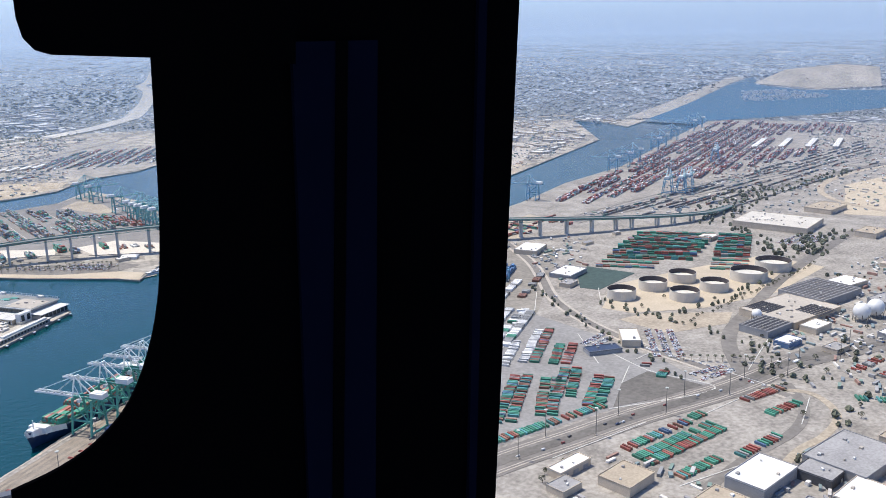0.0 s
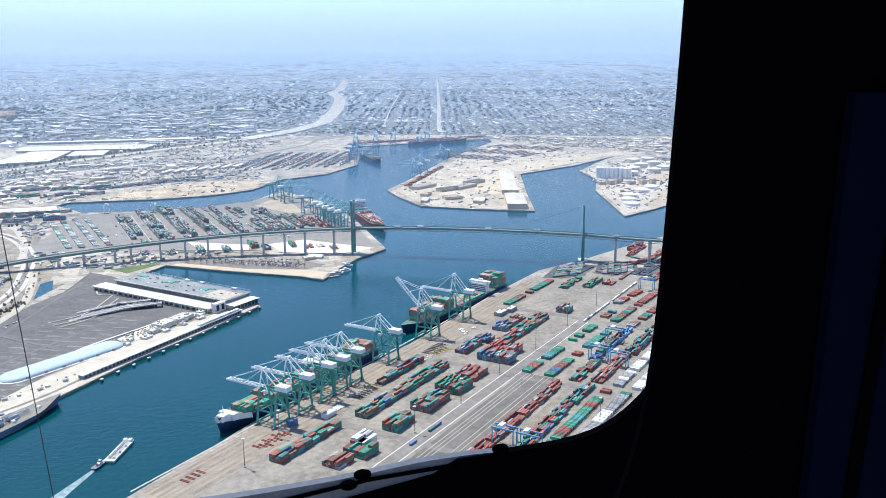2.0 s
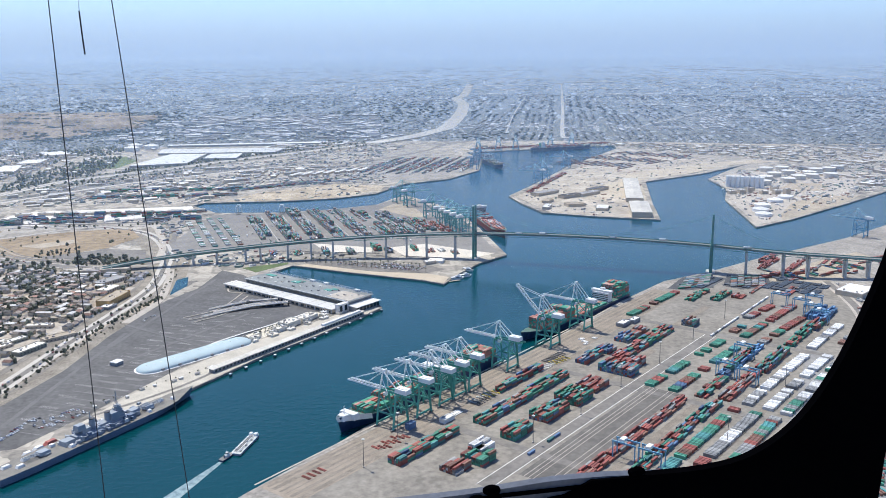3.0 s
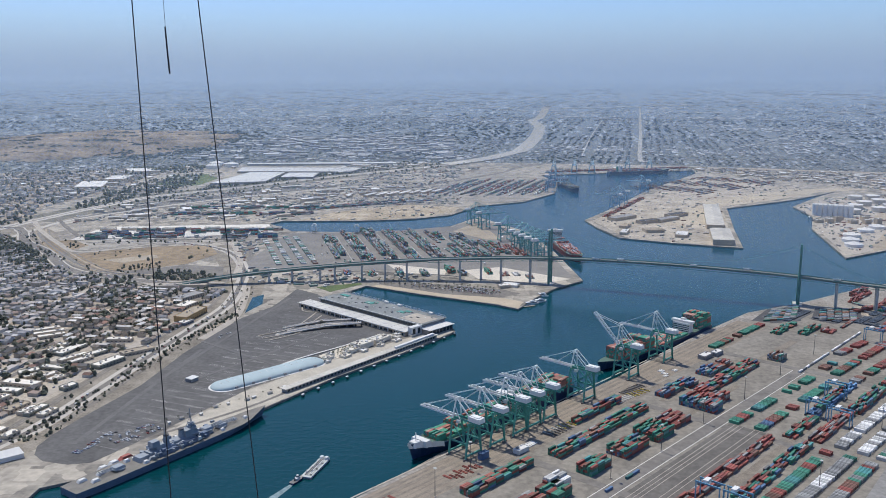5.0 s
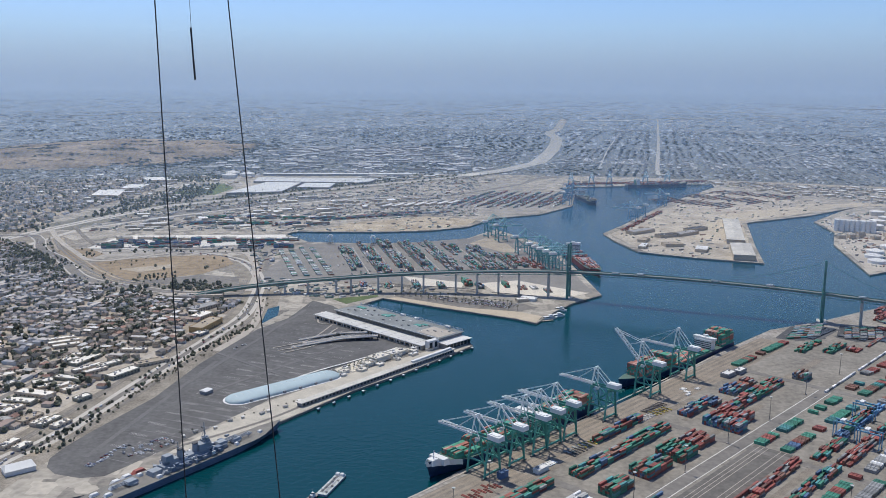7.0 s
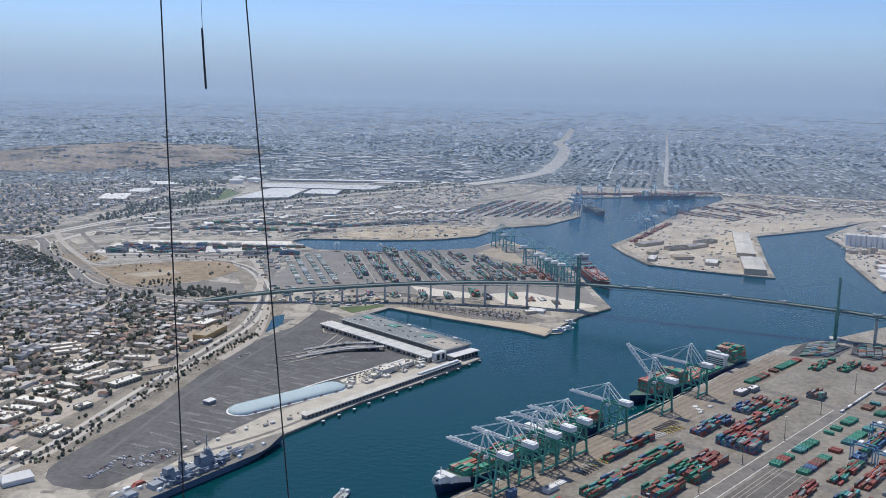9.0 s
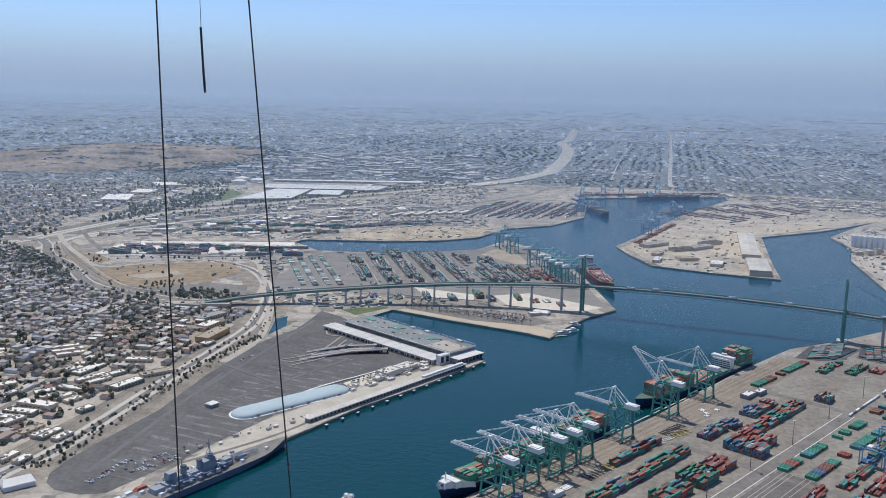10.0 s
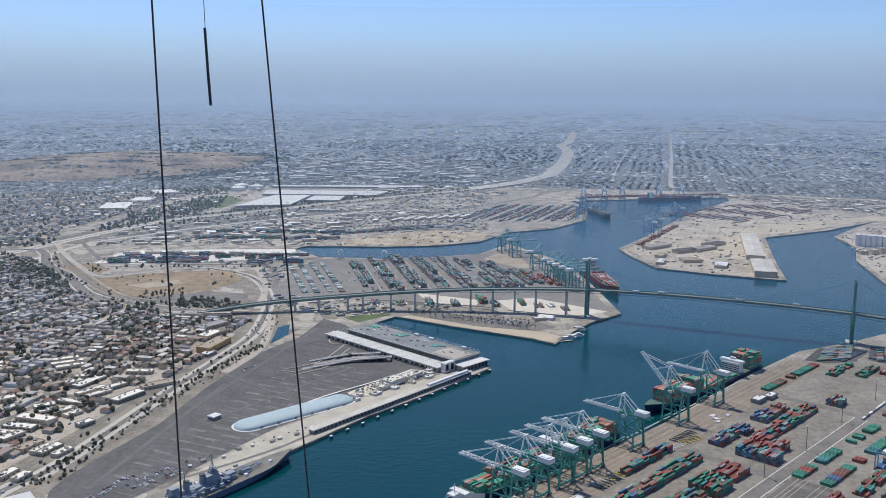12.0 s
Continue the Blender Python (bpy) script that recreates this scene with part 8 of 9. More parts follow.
APARTMENTS = ((-575, 1120, 46, 12, 7, WHITE_ROOF, TAN_WALL, 0), (-560, 1136, 40, 10, 7, WHITE_ROOF, TAN_WALL, 0), (-545, 1170, 52, 12, 7, WHITE_ROOF, GREY_WALL, 0), (-600, 1245, 52, 14, 8, WHITE_ROOF, GREY_WALL, 0), (-580, 1262, 48, 12, 8, WHITE_ROOF, TAN_WALL, 0),
              (-565, 1280, 56, 12, 8, WHITE_ROOF, TAN_WALL, 0), (-545, 1218, 44, 26, 12, TAN_ROOF, TAN_WALL, 0), (-515, 1243, 40, 30, 12, TAN_ROOF, TAN_WALL, 0), (-460, 1248, 52, 26, 9, PALE_CONCRETE, TAN_WALL, 0), (-482, 1203, 46, 18, 8, WHITE_ROOF, GREY_WALL, 0),
              (-510, 1322, 42, 26, 8, PALE_CONCRETE, TAN_WALL, 0), (-490, 1350, 34, 22, 9, WHITE_ROOF, TAN_WALL, 0), (-428, 1432, 70, 22, 13, TAN_ROOF, mat("ochre_wall", (0.50, 0.33, 0.15), 0.85, var=0.15, size=8), 72), (-425, 1390, 24, 14, 6, WHITE_ROOF, GREY_WALL, 60), (-570, 1082, 46, 12, 7, WHITE_ROOF, TAN_WALL, 0),
              (-635, 1130, 34, 12, 7, WHITE_ROOF, TAN_WALL, 0), (-650, 1165, 34, 12, 7, WHITE_ROOF, GREY_WALL, 0), (-540, 1040, 46, 13, 7, WHITE_ROOF, TAN_WALL, 0), (-600, 1050, 46, 13, 7, WHITE_ROOF, TAN_WALL, 0), (-520, 1000, 40, 14, 7, WHITE_ROOF, TAN_WALL, 0), (-590, 1010, 40, 12, 7, PALE_CONCRETE, TAN_WALL, 0), (-700, 1290, 40, 16, 9, TAN_ROOF, TAN_WALL, 0), (-455, 1500, 40, 20, 8, PALE_CONCRETE, TAN_WALL, 60), (-470, 1560, 60, 22, 8, GREY_ROOF, TAN_WALL, 40))
COURTS = []
for cx, cy, n in ((-662, 1085, 4), (-705, 1195, 4), (-645, 1000, 3), (-765, 1120, 4), (-625, 1330, 3), (-690, 1010, 3), (-800, 1230, 3), (-740, 1310, 3)):
    for k in range(n):                    # bars of flats round planted courts
        c, q = math.cos(radians(34)), math.sin(radians(34))
        v = (k - (n - 1) / 2) * 21
        COURTS.append((cx - q * v, cy + c * v, 40 + 6 * (k % 2), 11, 6.5, WHITE_PAINT if k % 3 else PALE_CONCRETE, TAN_WALL, 0))
OLIVE_WALL = mat("olive_stucco", (0.30, 0.30, 0.235), 0.9, var=0.15, size=8)
FLATS = ((-558, 1096, 52, -15), (-569, 1140, 26, 37), (-537, 1126, 29, 59), (-541, 1158, 40, -13), (-523, 1008, 32, 68), (-496, 1001, 32, 70), (-559, 1037, 30, 64), (-564, 1066, 42, -10), (-510, 933, 26, 74), (-591, 1237, 34, 63),
         (-574, 1238, 23, 50), (-554, 1243, 53, 70), (-571, 1265, 24, 17), (-475, 1182, 48, 63), (-452, 1236, 48, 41), (-490, 1083, 21, 61), (-633, 1165, 22, 42), (-610, 1136, 21, 71), (-499, 1292, 39, 1), (-484, 1330, 23, 25),
         (-535, 1205, 44, 55), (-510, 1222, 36, 56), (-600, 1010, 34, 66), (-630, 1040, 34, 66), (-600, 970, 30, 70), (-640, 1090, 40, -12), (-660, 1140, 32, 64))
HOMES = [b for b in list(APARTMENTS) + COURTS if all(math.hypot(b[0] - x, b[1] - y) > 40 for x, y, lx, a in FLATS)]
HOMES += [(x, y, lx, (11, 13, 10)[k % 3] if lx < 45 else 15, (6.5, 7.5, 6)[k % 3], (WHITE_PAINT, PALE_CONCRETE, WHITE_PAINT, WHITE_PAINT, TAN_ROOF)[k % 5], (TAN_WALL, OLIVE_WALL)[k % 2], (a - 34) / 0.6) for k, (x, y, lx, a) in enumerate(FLATS)]
CREAM_FLAT = mat("sunlit_cream_roof", (0.84, 0.79, 0.69), 0.8, var=0.14, size=9)
HOMES += [(x + 19 * math.sin(radians(a)), y - 19 * math.cos(radians(a)), lx * 0.8, 10, 5.5, (WHITE_PAINT, WHITE_PAINT, PALE_CONCRETE)[k % 3], TAN_WALL, (a - 34) / 0.6) for k, (x, y, lx, a) in enumerate(FLATS) if 25 < lx < 45 and k % 3]
busy = []
for x, y, lx, ly, h, r, w, turn in HOMES:
    busy.append((x, y, lx * 0.62))
    a = shed("apartment_block", "low apartment block with a " + ("white" if r in (WHITE_ROOF, WHITE_PAINT, PALE_CONCRETE) else "tan") + " flat roof", x, y, 34 + turn * 0.6, lx, ly * 1.12, h * 0.66, w, CREAM_FLAT if r in (WHITE_ROOF, WHITE_PAINT, PALE_CONCRETE) else r, vents=4, group="apartment blocks")
    n = int(lx / 6)
    for k in range(n):
        for z in (0.9,) if h < 7 else (0.8, 3.1):
            bm = bmesh.new(); box(bm, (k + 0.5) / n * lx - lx / 2, -ly * 0.56 - 0.02, z, 2.2, 0.3, 1.2); part("window", bm, GLASS_DARK, a)

random.seed(21)
houses, shrubs, cars = Pile(), Pile(), Pile()
HOUSE_WALL = pick("stucco_walls", [(0.5, 0.46, 0.39), (0.6, 0.57, 0.52), (0.42, 0.38, 0.33), (0.48, 0.40, 0.31), (0.66, 0.65, 0.62)], 0.9)
KINDS = []
for k, (lx, ly, h, rise, roof, word) in enumerate(((12, 9, 3.6, 2.0, (0.32, 0.26, 0.215), "brown"), (14, 10, 5.5, 2.2, (0.13, 0.125, 0.12), "dark grey"), (11, 9, 3.4, 1.8, (0.50, 0.42, 0.345), "tan"), (15, 9, 5.8, 1.6, (0.66, 0.63, 0.58), "pale grey"), (12, 10, 4.0, 2.2, (0.33, 0.20, 0.155), "red-brown"), (10, 8.5, 6.0, 1.8, (0.22, 0.19, 0.16), "grey-brown"))):
    hs = thing("house", "small stucco house with a " + word + " shingle roof", "house", -530 - 14 * k, 985 - 12 * k, LAND, 79, "town houses")
    bm = bmesh.new(); box(bm, 0, 0, -0.3, lx, ly, h + 0.3); part("body", bm, TAN_WALL if k % 2 else mat("stucco_" + str(k), (0.58, 0.55, 0.5), 0.9, var=0.12, size=6), hs)
    bm = bmesh.new(); gable(bm, 0, 0, h, lx + 1.0, ly + 1.0, 0.2, rise, 0, 0, 0); rf = part("roof", bm, mat("shingles_" + word.replace(" ", "_"), roof, 0.9, var=0.25, size=4, per="object"), hs)
    bm = bmesh.new(); box(bm, lx * 0.25, ly * 0.15, h + 0.6, 0.9, 0.9, rise); part("chimney", bm, TAN_WALL, rf)
    for sx in (-0.28, 0.22):
        bm = bmesh.new(); box(bm, lx * sx, -ly / 2 - 0.03, 1.0, 1.6, 0.2, 1.3); part("window", bm, GLASS_DARK, hs)
    bm = bmesh.new(); box(bm, 0, -ly / 2 - 0.03, 0.05, 1.0, 0.2, 2.1); part("door", bm, GREY_WALL, hs)
    KINDS.append(hs)
made_houses = [0]
for vi in range(0, 110):
    for ui in range(0, 90):
        u, v = ui * 15.5 - 60, 14 + vi * 13.4
        if (v - 40) % 92 < 12 or (u - 20) % 150 < 14:
            continue
        x, y = -480 + gc * u - gs * v, 1000 + gs * u + gc * v
        x += random.uniform(-2, 2); y += random.uniform(-2, 2)
        if not inside(x, y, TOWN) or any((x - bx) ** 2 + (y - by) ** 2 < br * br + 80 for bx, by, br in busy):
            continue
        q = random.random()
        if q < 0.78 and v < 240 and y < 1560 and made_houses[0] < 260:
            made_houses[0] += 1
            copy_thing(random.choice(KINDS), pose(x, y, LAND, 0, 0, math.degrees(GA) + random.choice((0, 90)) + random.uniform(-3, 3)))
        elif q < 0.78:
            houses.gable(x, y, LAND, random.uniform(9, 15), random.uniform(8, 11), random.uniform(3.2, 6.5), random.uniform(1.2, 2.6), GA + random.choice((0, math.pi / 2)) + random.uniform(-0.05, 0.05), 0, 1)
        elif q < 0.86:
            houses.box(x, y, LAND, random.uniform(14, 30), random.uniform(9, 13), random.uniform(4, 9), GA + random.choice((0, math.pi / 2)), 0, 1)
        for k in range(random.choice((0, 1, 2, 2))):
            a = random.uniform(0, 6.28)
            shrubs.blob(x + 8 * math.cos(a), y + 8 * math.sin(a), LAND, random.uniform(1.6, 4.6), random.uniform(3, 9))
        if random.random() < 0.5:
            cars.box(x + 7.5, y - 2, LAND + 0.3, 4.4, 1.8, 1.4, GA, 0, top=0.85)


FRONTAGE = [(-1108, 2137), (-1092, 2286), (-1069, 2446), (-967, 2608), (-832, 2793), (-619, 3006), (-300, 3250)]
kept_clear = [(ax + (bx - ax) * k / 10, ay + (by - ay) * k / 10, w) for road, w in ((N_FREEWAY[:11], 46), (FRONTAGE, 22)) for (ax, ay), (bx, by) in zip(road, road[1:]) for k in range(10)]


def on_road(x, y):
    return any(abs(x - px) < w and abs(y - py) < w for px, py, w in kept_clear)


def scatter_sheds(pile, poly, step, lo, hi, turn, keep=0.6, bend=False):
    xs, ys = [p[0] for p in poly], [p[1] for p in poly]
    y = min(ys)
    while y < max(ys):
        x = min(xs)
        while x < max(xs):
            px, py = x + random.uniform(-0.3, 0.3) * step, y + random.uniform(-0.3, 0.3) * step
            if random.random() < keep and inside(px, py, poly) and not on_road(px, py):
                l = random.uniform(lo, hi)
                pile.box(px, py, LAND, l, l * random.uniform(0.3, 0.7), random.uniform(4, 9), radians(turn + random.choice((0, 90)) + random.uniform(-3, 3)), 0, 1, bend=bend)
            x += step
        y += step


def scatter_trees(pile, poly, step, r0, r1, keep=0.5, bend=False):
    xs, ys = [p[0] for p in poly], [p[1] for p in poly]
    y = min(ys)
    while y < max(ys):
        x = min(xs)
        while x < max(xs):
            px, py = x + random.uniform(-0.5, 0.5) * step, y + random.uniform(-0.5, 0.5) * step
            if random.random() < keep and inside(px, py, poly):
                r = random.uniform(r0, r1)
                pile.blob(px, py, LAND, r, r * random.uniform(1.3, 2.2), bend=bend)
            x += step
        y += step


sheds = Pile()
for poly in ([(-1085, 2300), (-1030, 2180), (-925, 2010), (-800, 1850), (-812, 1838), (-945, 2000), (-1060, 2180)], [(-960, 2130), (-880, 2020), (-868, 2060), (-930, 2145)], [(-870, 2080), (-700, 2105), (-500, 2110), (-500, 2128), (-700, 2130), (-870, 2110)]):
    scatter_trees(shrubs, poly, 12, 1.5, 4.5, 0.4)
scatter_sheds(sheds, [(-1250, 2560), (-950, 2900), (-500, 3250), (-120, 3250), (-260, 2920), (-420, 2820), (-430, 2480), (-900, 2420), (-1100, 2400)], 42, 16, 46, 20, 0.5)
scatter_sheds(sheds, [(-480, 3560), (-200, 3640), (0, 3950), (-100, 4130), (-480, 4120)], 46, 18, 50, 10, 0.7)
scatter_sheds(sheds, [(460, 3830), (1150, 3900), (2200, 3480), (1800, 2950), (1500, 3150), (1120, 3720), (700, 3760)], 52, 18, 50, 20, 0.55)
scatter_sheds(sheds, [(2320, 3150), (2480, 3260), (2560, 3255), (2300, 3450), (2250, 3400)], 40, 18, 44, 30, 0.6)
scatter_sheds(sheds, [(1480, 2420), (1900, 2780), (2180, 3250), (1900, 3000), (1500, 2900)], 52, 18, 50, 35, 0.5)
scatter_sheds(sheds, [(-900, 4130), (-1700, 3600), (-1500, 2900), (-1150, 2900), (-1000, 3200), (-930, 3700)], 50, 16, 46, 30, 0.45)
scatter_sheds(sheds, [(800, 560), (1000, 600), (1400, 560), (1600, 300), (1100, 300), (820, 350)], 46, 18, 44, 15, 0.6)
scatter_sheds(sheds, [(1180, 700), (1250, 950), (1700, 1150), (1900, 900), (1500, 620)], 48, 16, 50, 15, 0.55)
scatter_sheds(sheds, [(900, 1290), (1000, 1400), (1160, 1380), (1080, 1380)], 40, 14, 30, 15, 0.4)
scatter_sheds(sheds, [(2500, 1300), (2700, 1750), (3600, 1900), (3800, 1200), (3000, 900)], 75, 25, 70, 15, 0.5)
random.seed(33)
clutter = Pile()


def scatter_clutter(poly, step, keep):
    """Trailers, single boxes, pallets and sheds lying about the yards."""
    xs, ys = [p[0] for p in poly], [p[1] for p in poly]
    y = min(ys)
    while y < max(ys):
        x = min(xs)
        while x < max(xs):
            px, py = x + random.uniform(-0.5, 0.5) * step, y + random.uniform(-0.5, 0.5) * step
            if random.random() < keep * (0.55 + noise.noise((px / 70, py / 70, 1))) * 1.6 and inside(px, py, poly) and not on_road(px, py):
                l = random.choice((5, 7, 12, 12, 16))
                clutter.box(px, py, LAND + 0.1, l, random.uniform(2.3, 4), random.uniform(1.5, 4), radians(random.choice((15, 105, 40, 60))), 0)
            x += step
        y += step


NORTH = [(-1100, 2400), (-900, 2440), (-480, 2440), (-430, 2480), (-330, 2620), (-100, 2770), (100, 2760), (60, 2960), (-40, 3000), (60, 3500), (180, 3920), (0, 4100), (-480, 4120), (-300, 3500), (-700, 3200), (-1000, 2900)]
scatter_clutter(NORTH, 17, 0.55)
scatter_clutter([(-395, 2455), (-330, 2590), (-247, 2650), (-100, 2750), (50, 2695), (25, 2600), (-88, 2495), (-152, 2470)], 14, 0.14)
scatter_clutter([(430, 2440), (560, 2680), (770, 3080), (1060, 3560), (1350, 3120), (1100, 2870), (880, 2700), (770, 2290), (715, 2050), (580, 2112), (470, 2185)], 24, 0.28)
scatter_clutter([(940, 1965), (1010, 2300), (1120, 2700), (1300, 2900), (2100, 3200), (1900, 2750), (1300, 2240)], 18, 0.55)
scatter_clutter([(-960, 2130), (-905, 2260), (-780, 2330), (-440, 2270), (-430, 1850), (-520, 2150), (-800, 2160)], 14, 0.5)
scatter_clutter([(460, 3830), (1150, 3900), (2200, 3480), (1800, 2950), (1500, 3150), (1120, 3720)], 20, 0.6)
scatter_clutter([(760, 690), (1000, 870), (1300, 1000), (1700, 1000), (1600, 500), (1000, 500), (800, 560)], 13, 0.45)
scatter_clutter([(1050, 1560), (1650, 1780), (2360, 1940), (3000, 2050), (3000, 1500), (1650, 1300), (1400, 1400)], 20, 0.4)
scatter_clutter([(1400, 1740), (2300, 2080), (3000, 2700), (3300, 2500), (2600, 1980), (1600, 1700)], 18, 0.5)
scatter_clutter([(760, 1120), (820, 1420), (890, 1400), (1000, 1430), (860, 1200)], 12, 0.4)
scatter_clutter([(-250, 1640), (-400, 1700), (-420, 1830), (-120, 1770), (0, 1740), (-120, 1700)], 11, 0.4)
scatter_clutter([(380, 520), (480, 600), (560, 500), (700, 520), (640, 380), (450, 400)], 11, 0.4)
YARD_MIX = pick("yard_equipment_paint", [(0.52, 0.50, 0.47), (0.21, 0.27, 0.28), (0.36, 0.35, 0.34), (0.74, 0.72, 0.69), (0.20, 0.24, 0.27), (0.34, 0.21, 0.17), (0.30, 0.30, 0.30), (0.20, 0.28, 0.24), (0.64, 0.61, 0.55)], 0.8)
clutter.done("yard_clutter", [YARD_MIX], "trailers, pallets and small sheds strewn over the yards", "clutter")
sheds.done("scattered_sheds", [TAN_WALL, SHED_ROOFS], "small industrial sheds and offices across the port", "buildings")
# older housing on the far west side
WEST_TOWN = [(-1150, 2400), (-1900, 2100), (-2300, 2400), (-2300, 3300), (-1700, 3760), (-1420, 3880), (-1215, 3650), (-1190, 3100), (-1260, 2690)]
slab("west_town_ground", WEST_TOWN, LAND - 0.5, LAND + 0.1, [URBAN], "residential ground below the hills", "ground")
scatter_sheds(houses, WEST_TOWN, 25, 10, 19, 60, 0.7)
far_bank = Pile()
scatter_trees(far_bank, WEST_TOWN, 24, 3, 7.5, 0.45)
scatter_trees(far_bank, [(-1161, 2661), (-1173, 3068), (-1123, 3555), (-1000, 3640), (-930, 3238), (-1000, 2990), (-1090, 2700)], 16, 3, 8, 0.5)
scatter_trees(shrubs, TOWN, 22, 2.5, 5.5, 0.33)
for k in range(900):                       # groves and tall street trees
    x, y = random.uniform(-1500, -440), random.uniform(1050, 2150)
    if inside(x, y, TOWN) and noise.noise((x / 130, y / 130, 4)) > 0.05:
        for j in range(3):
            r = random.uniform(3, 6.5)
            shrubs.blob(x + random.uniform(-9, 9), y + random.uniform(-9, 9), LAND, r, r * random.uniform(1.4, 2.2))
scatter_trees(shrubs, [(-640, 1715), (-440, 1690), (-430, 1740), (-520, 1790), (-620, 1760)], 10, 2, 5.5, 0.42)
scatter_trees(shrubs, [(-860, 1960), (-786, 2010), (-567, 2080), (-518, 1970), (-649, 1800), (-740, 1785)], 24, 1.5, 4, 0.25)
scatter_trees(shrubs, [(-1250, 2300), (-1100, 2180), (-960, 2020), (-880, 1900), (-1000, 1900), (-1200, 2100)], 11, 2.5, 6, 0.5)
scatter_trees(far_bank, [(-860, 3130), (-700, 3310), (-500, 3560), (-230, 3930), (-60, 4090), (-160, 4100), (-330, 3920), (-560, 3640), (-740, 3400), (-880, 3240)], 13, 2.5, 6, 0.6)
scatter_trees(far_bank, [(-1080, 3700), (-1000, 4100), (-1500, 3950), (-1400, 3880), (-1215, 3700)], 20, 4, 9, 0.6)
scatter_trees(far_bank, [(-1030, 2740), (-960, 2880), (-640, 3180), (-640, 3130), (-930, 2830)], 14, 2.5, 5, 0.35)
scatter_trees(shrubs, [(1240, 1380), (1600, 1600), (2100, 1740), (2100, 1700), (1640, 1540), (1280, 1340)], 13, 2.5, 5.5, 0.4)
scatter_trees(shrubs, [(1180, 1100), (1270, 1250), (1310, 1200), (1500, 1180), (1250, 1050)], 14, 3, 6, 0.4)
scatter_trees(shrubs, [(740, 700), (900, 840), (1180, 960), (1250, 930), (1000, 830), (800, 690)], 14, 2, 4.5, 0.35)
scatter_trees(shrubs, [(820, 560), (800, 690), (1100, 680), (1400, 600), (1300, 500)], 26, 2.5, 5, 0.4)
scatter_trees(shrubs, [(-482, 905), (-466, 905), (-432, 1120), (-395, 1300), (-345, 1440), (-357, 1446), (-408, 1290), (-444, 1110)], 6, 1.5, 3.2, 0.5)
for (ax, ay), (bx, by) in zip(N_FREEWAY[3:10], N_FREEWAY[4:11]):
    h = math.atan2(by - ay, bx - ax)
    n = int(math.hypot(bx - ax, by - ay) / 11)
    for k in range(n):
        t, o = (k + random.random()) / n, random.choice((-48, -38, 34, 44, 56)) + random.uniform(-6, 6)
        far_bank.blob(ax + (bx - ax) * t - math.sin(h) * o, ay + (by - ay) * t + math.cos(h) * o, LAND, random.uniform(2.5, 6), random.uniform(5, 10))
for poly, step, r0, r1, keep in (([(-1150, 2183), (-1076, 2152), (-857, 1862), (-808, 1780), (-853, 1747), (-1020, 1970)], 12, 3, 7.5, 0.55), ([(-785, 1769), (-715, 1758), (-616, 1697), (-572, 1574), (-629, 1568), (-715, 1686)], 13, 3, 6.5, 0.4),
                                 ([(-600, 1760), (-531, 1780), (-488, 1713), (-569, 1690)], 10, 2.5, 6, 0.6), ([(-703, 1837), (-620, 1868), (-595, 1793), (-675, 1763)], 11, 2, 3.4, 0.5), ([(-651, 1598), (-584, 1606), (-530, 1468), (-577, 1463)], 12, 3, 7, 0.4)):
    scatter_trees(shrubs, poly, step, r0, r1, keep)
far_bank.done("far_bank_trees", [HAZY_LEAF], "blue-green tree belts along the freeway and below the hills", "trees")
for poly, step, r0, r1, keep in (([(1376, 1518), (1598, 1650), (1751, 1672), (1613, 1560), (1380, 1440), (1312, 1427)], 15, 2.5, 5.5, 0.4), ([(1306, 1343), (1330, 1356), (1290, 1240), (1232, 1230)], 12, 2.5, 5, 0.4),
                                 ([(1332, 1175), (1394, 1155), (1279, 1051), (1230, 1077)], 15, 2.5, 6, 0.55), ([(949, 731), (996, 706), (864, 597), (801, 629)], 15, 2, 5, 0.3), ([(769, 719), (841, 682), (802, 637), (733, 647)], 12, 2, 4.5, 0.4),
                                 ([(636, 514), (662, 507), (622, 476), (607, 489)], 8, 3, 5.5, 0.6), ([(747, 562), (786, 573), (748, 534), (722, 533)], 9, 2.5, 5, 0.5),
                                 ([(-505, 900), (-486, 900), (-452, 1120), (-415, 1300), (-372, 1440), (-384, 1446), (-432, 1290), (-468, 1110)], 8, 1.2, 3.0, 0.25), ([(-470, 905), (-446, 905), (-420, 1120), (-385, 1300), (-345, 1440), (-365, 1446), (-404, 1290), (-440, 1110)], 7, 1.2, 3.0, 0.3)):
    scatter_trees(shrubs, poly, step, r0, r1, keep)
for run in ([(713, 1131), (685, 1007), (683, 916), (672, 830), (679, 765), (670, 705)], [(765, 1024), (777, 973), (794, 923), (809, 851), (821, 775), (820, 702)], [(745, 1000), (790, 905), (930, 925), (1120, 1020), (1300, 1120)]):
    for (ax, ay), (bx, by) in zip(run, run[1:]):
        n = int(math.hypot(bx - ax, by - ay) / 13)
        for k in range(n):
            t = (k + random.random()) / n
            shrubs.blob(ax + (bx - ax) * t + random.uniform(-9, 9), ay + (by - ay) * t + random.uniform(-5, 5), LAND, random.uniform(1.8, 4), random.uniform(4, 8))
houses.done("town_houses", [HOUSE_WALL, HOUSE_ROOFS], "hillside houses with grey, tan and brown shingle roofs", "houses")
shrubs.done("town_trees", [LEAF], "dark green trees and shrubs between the houses", "trees")

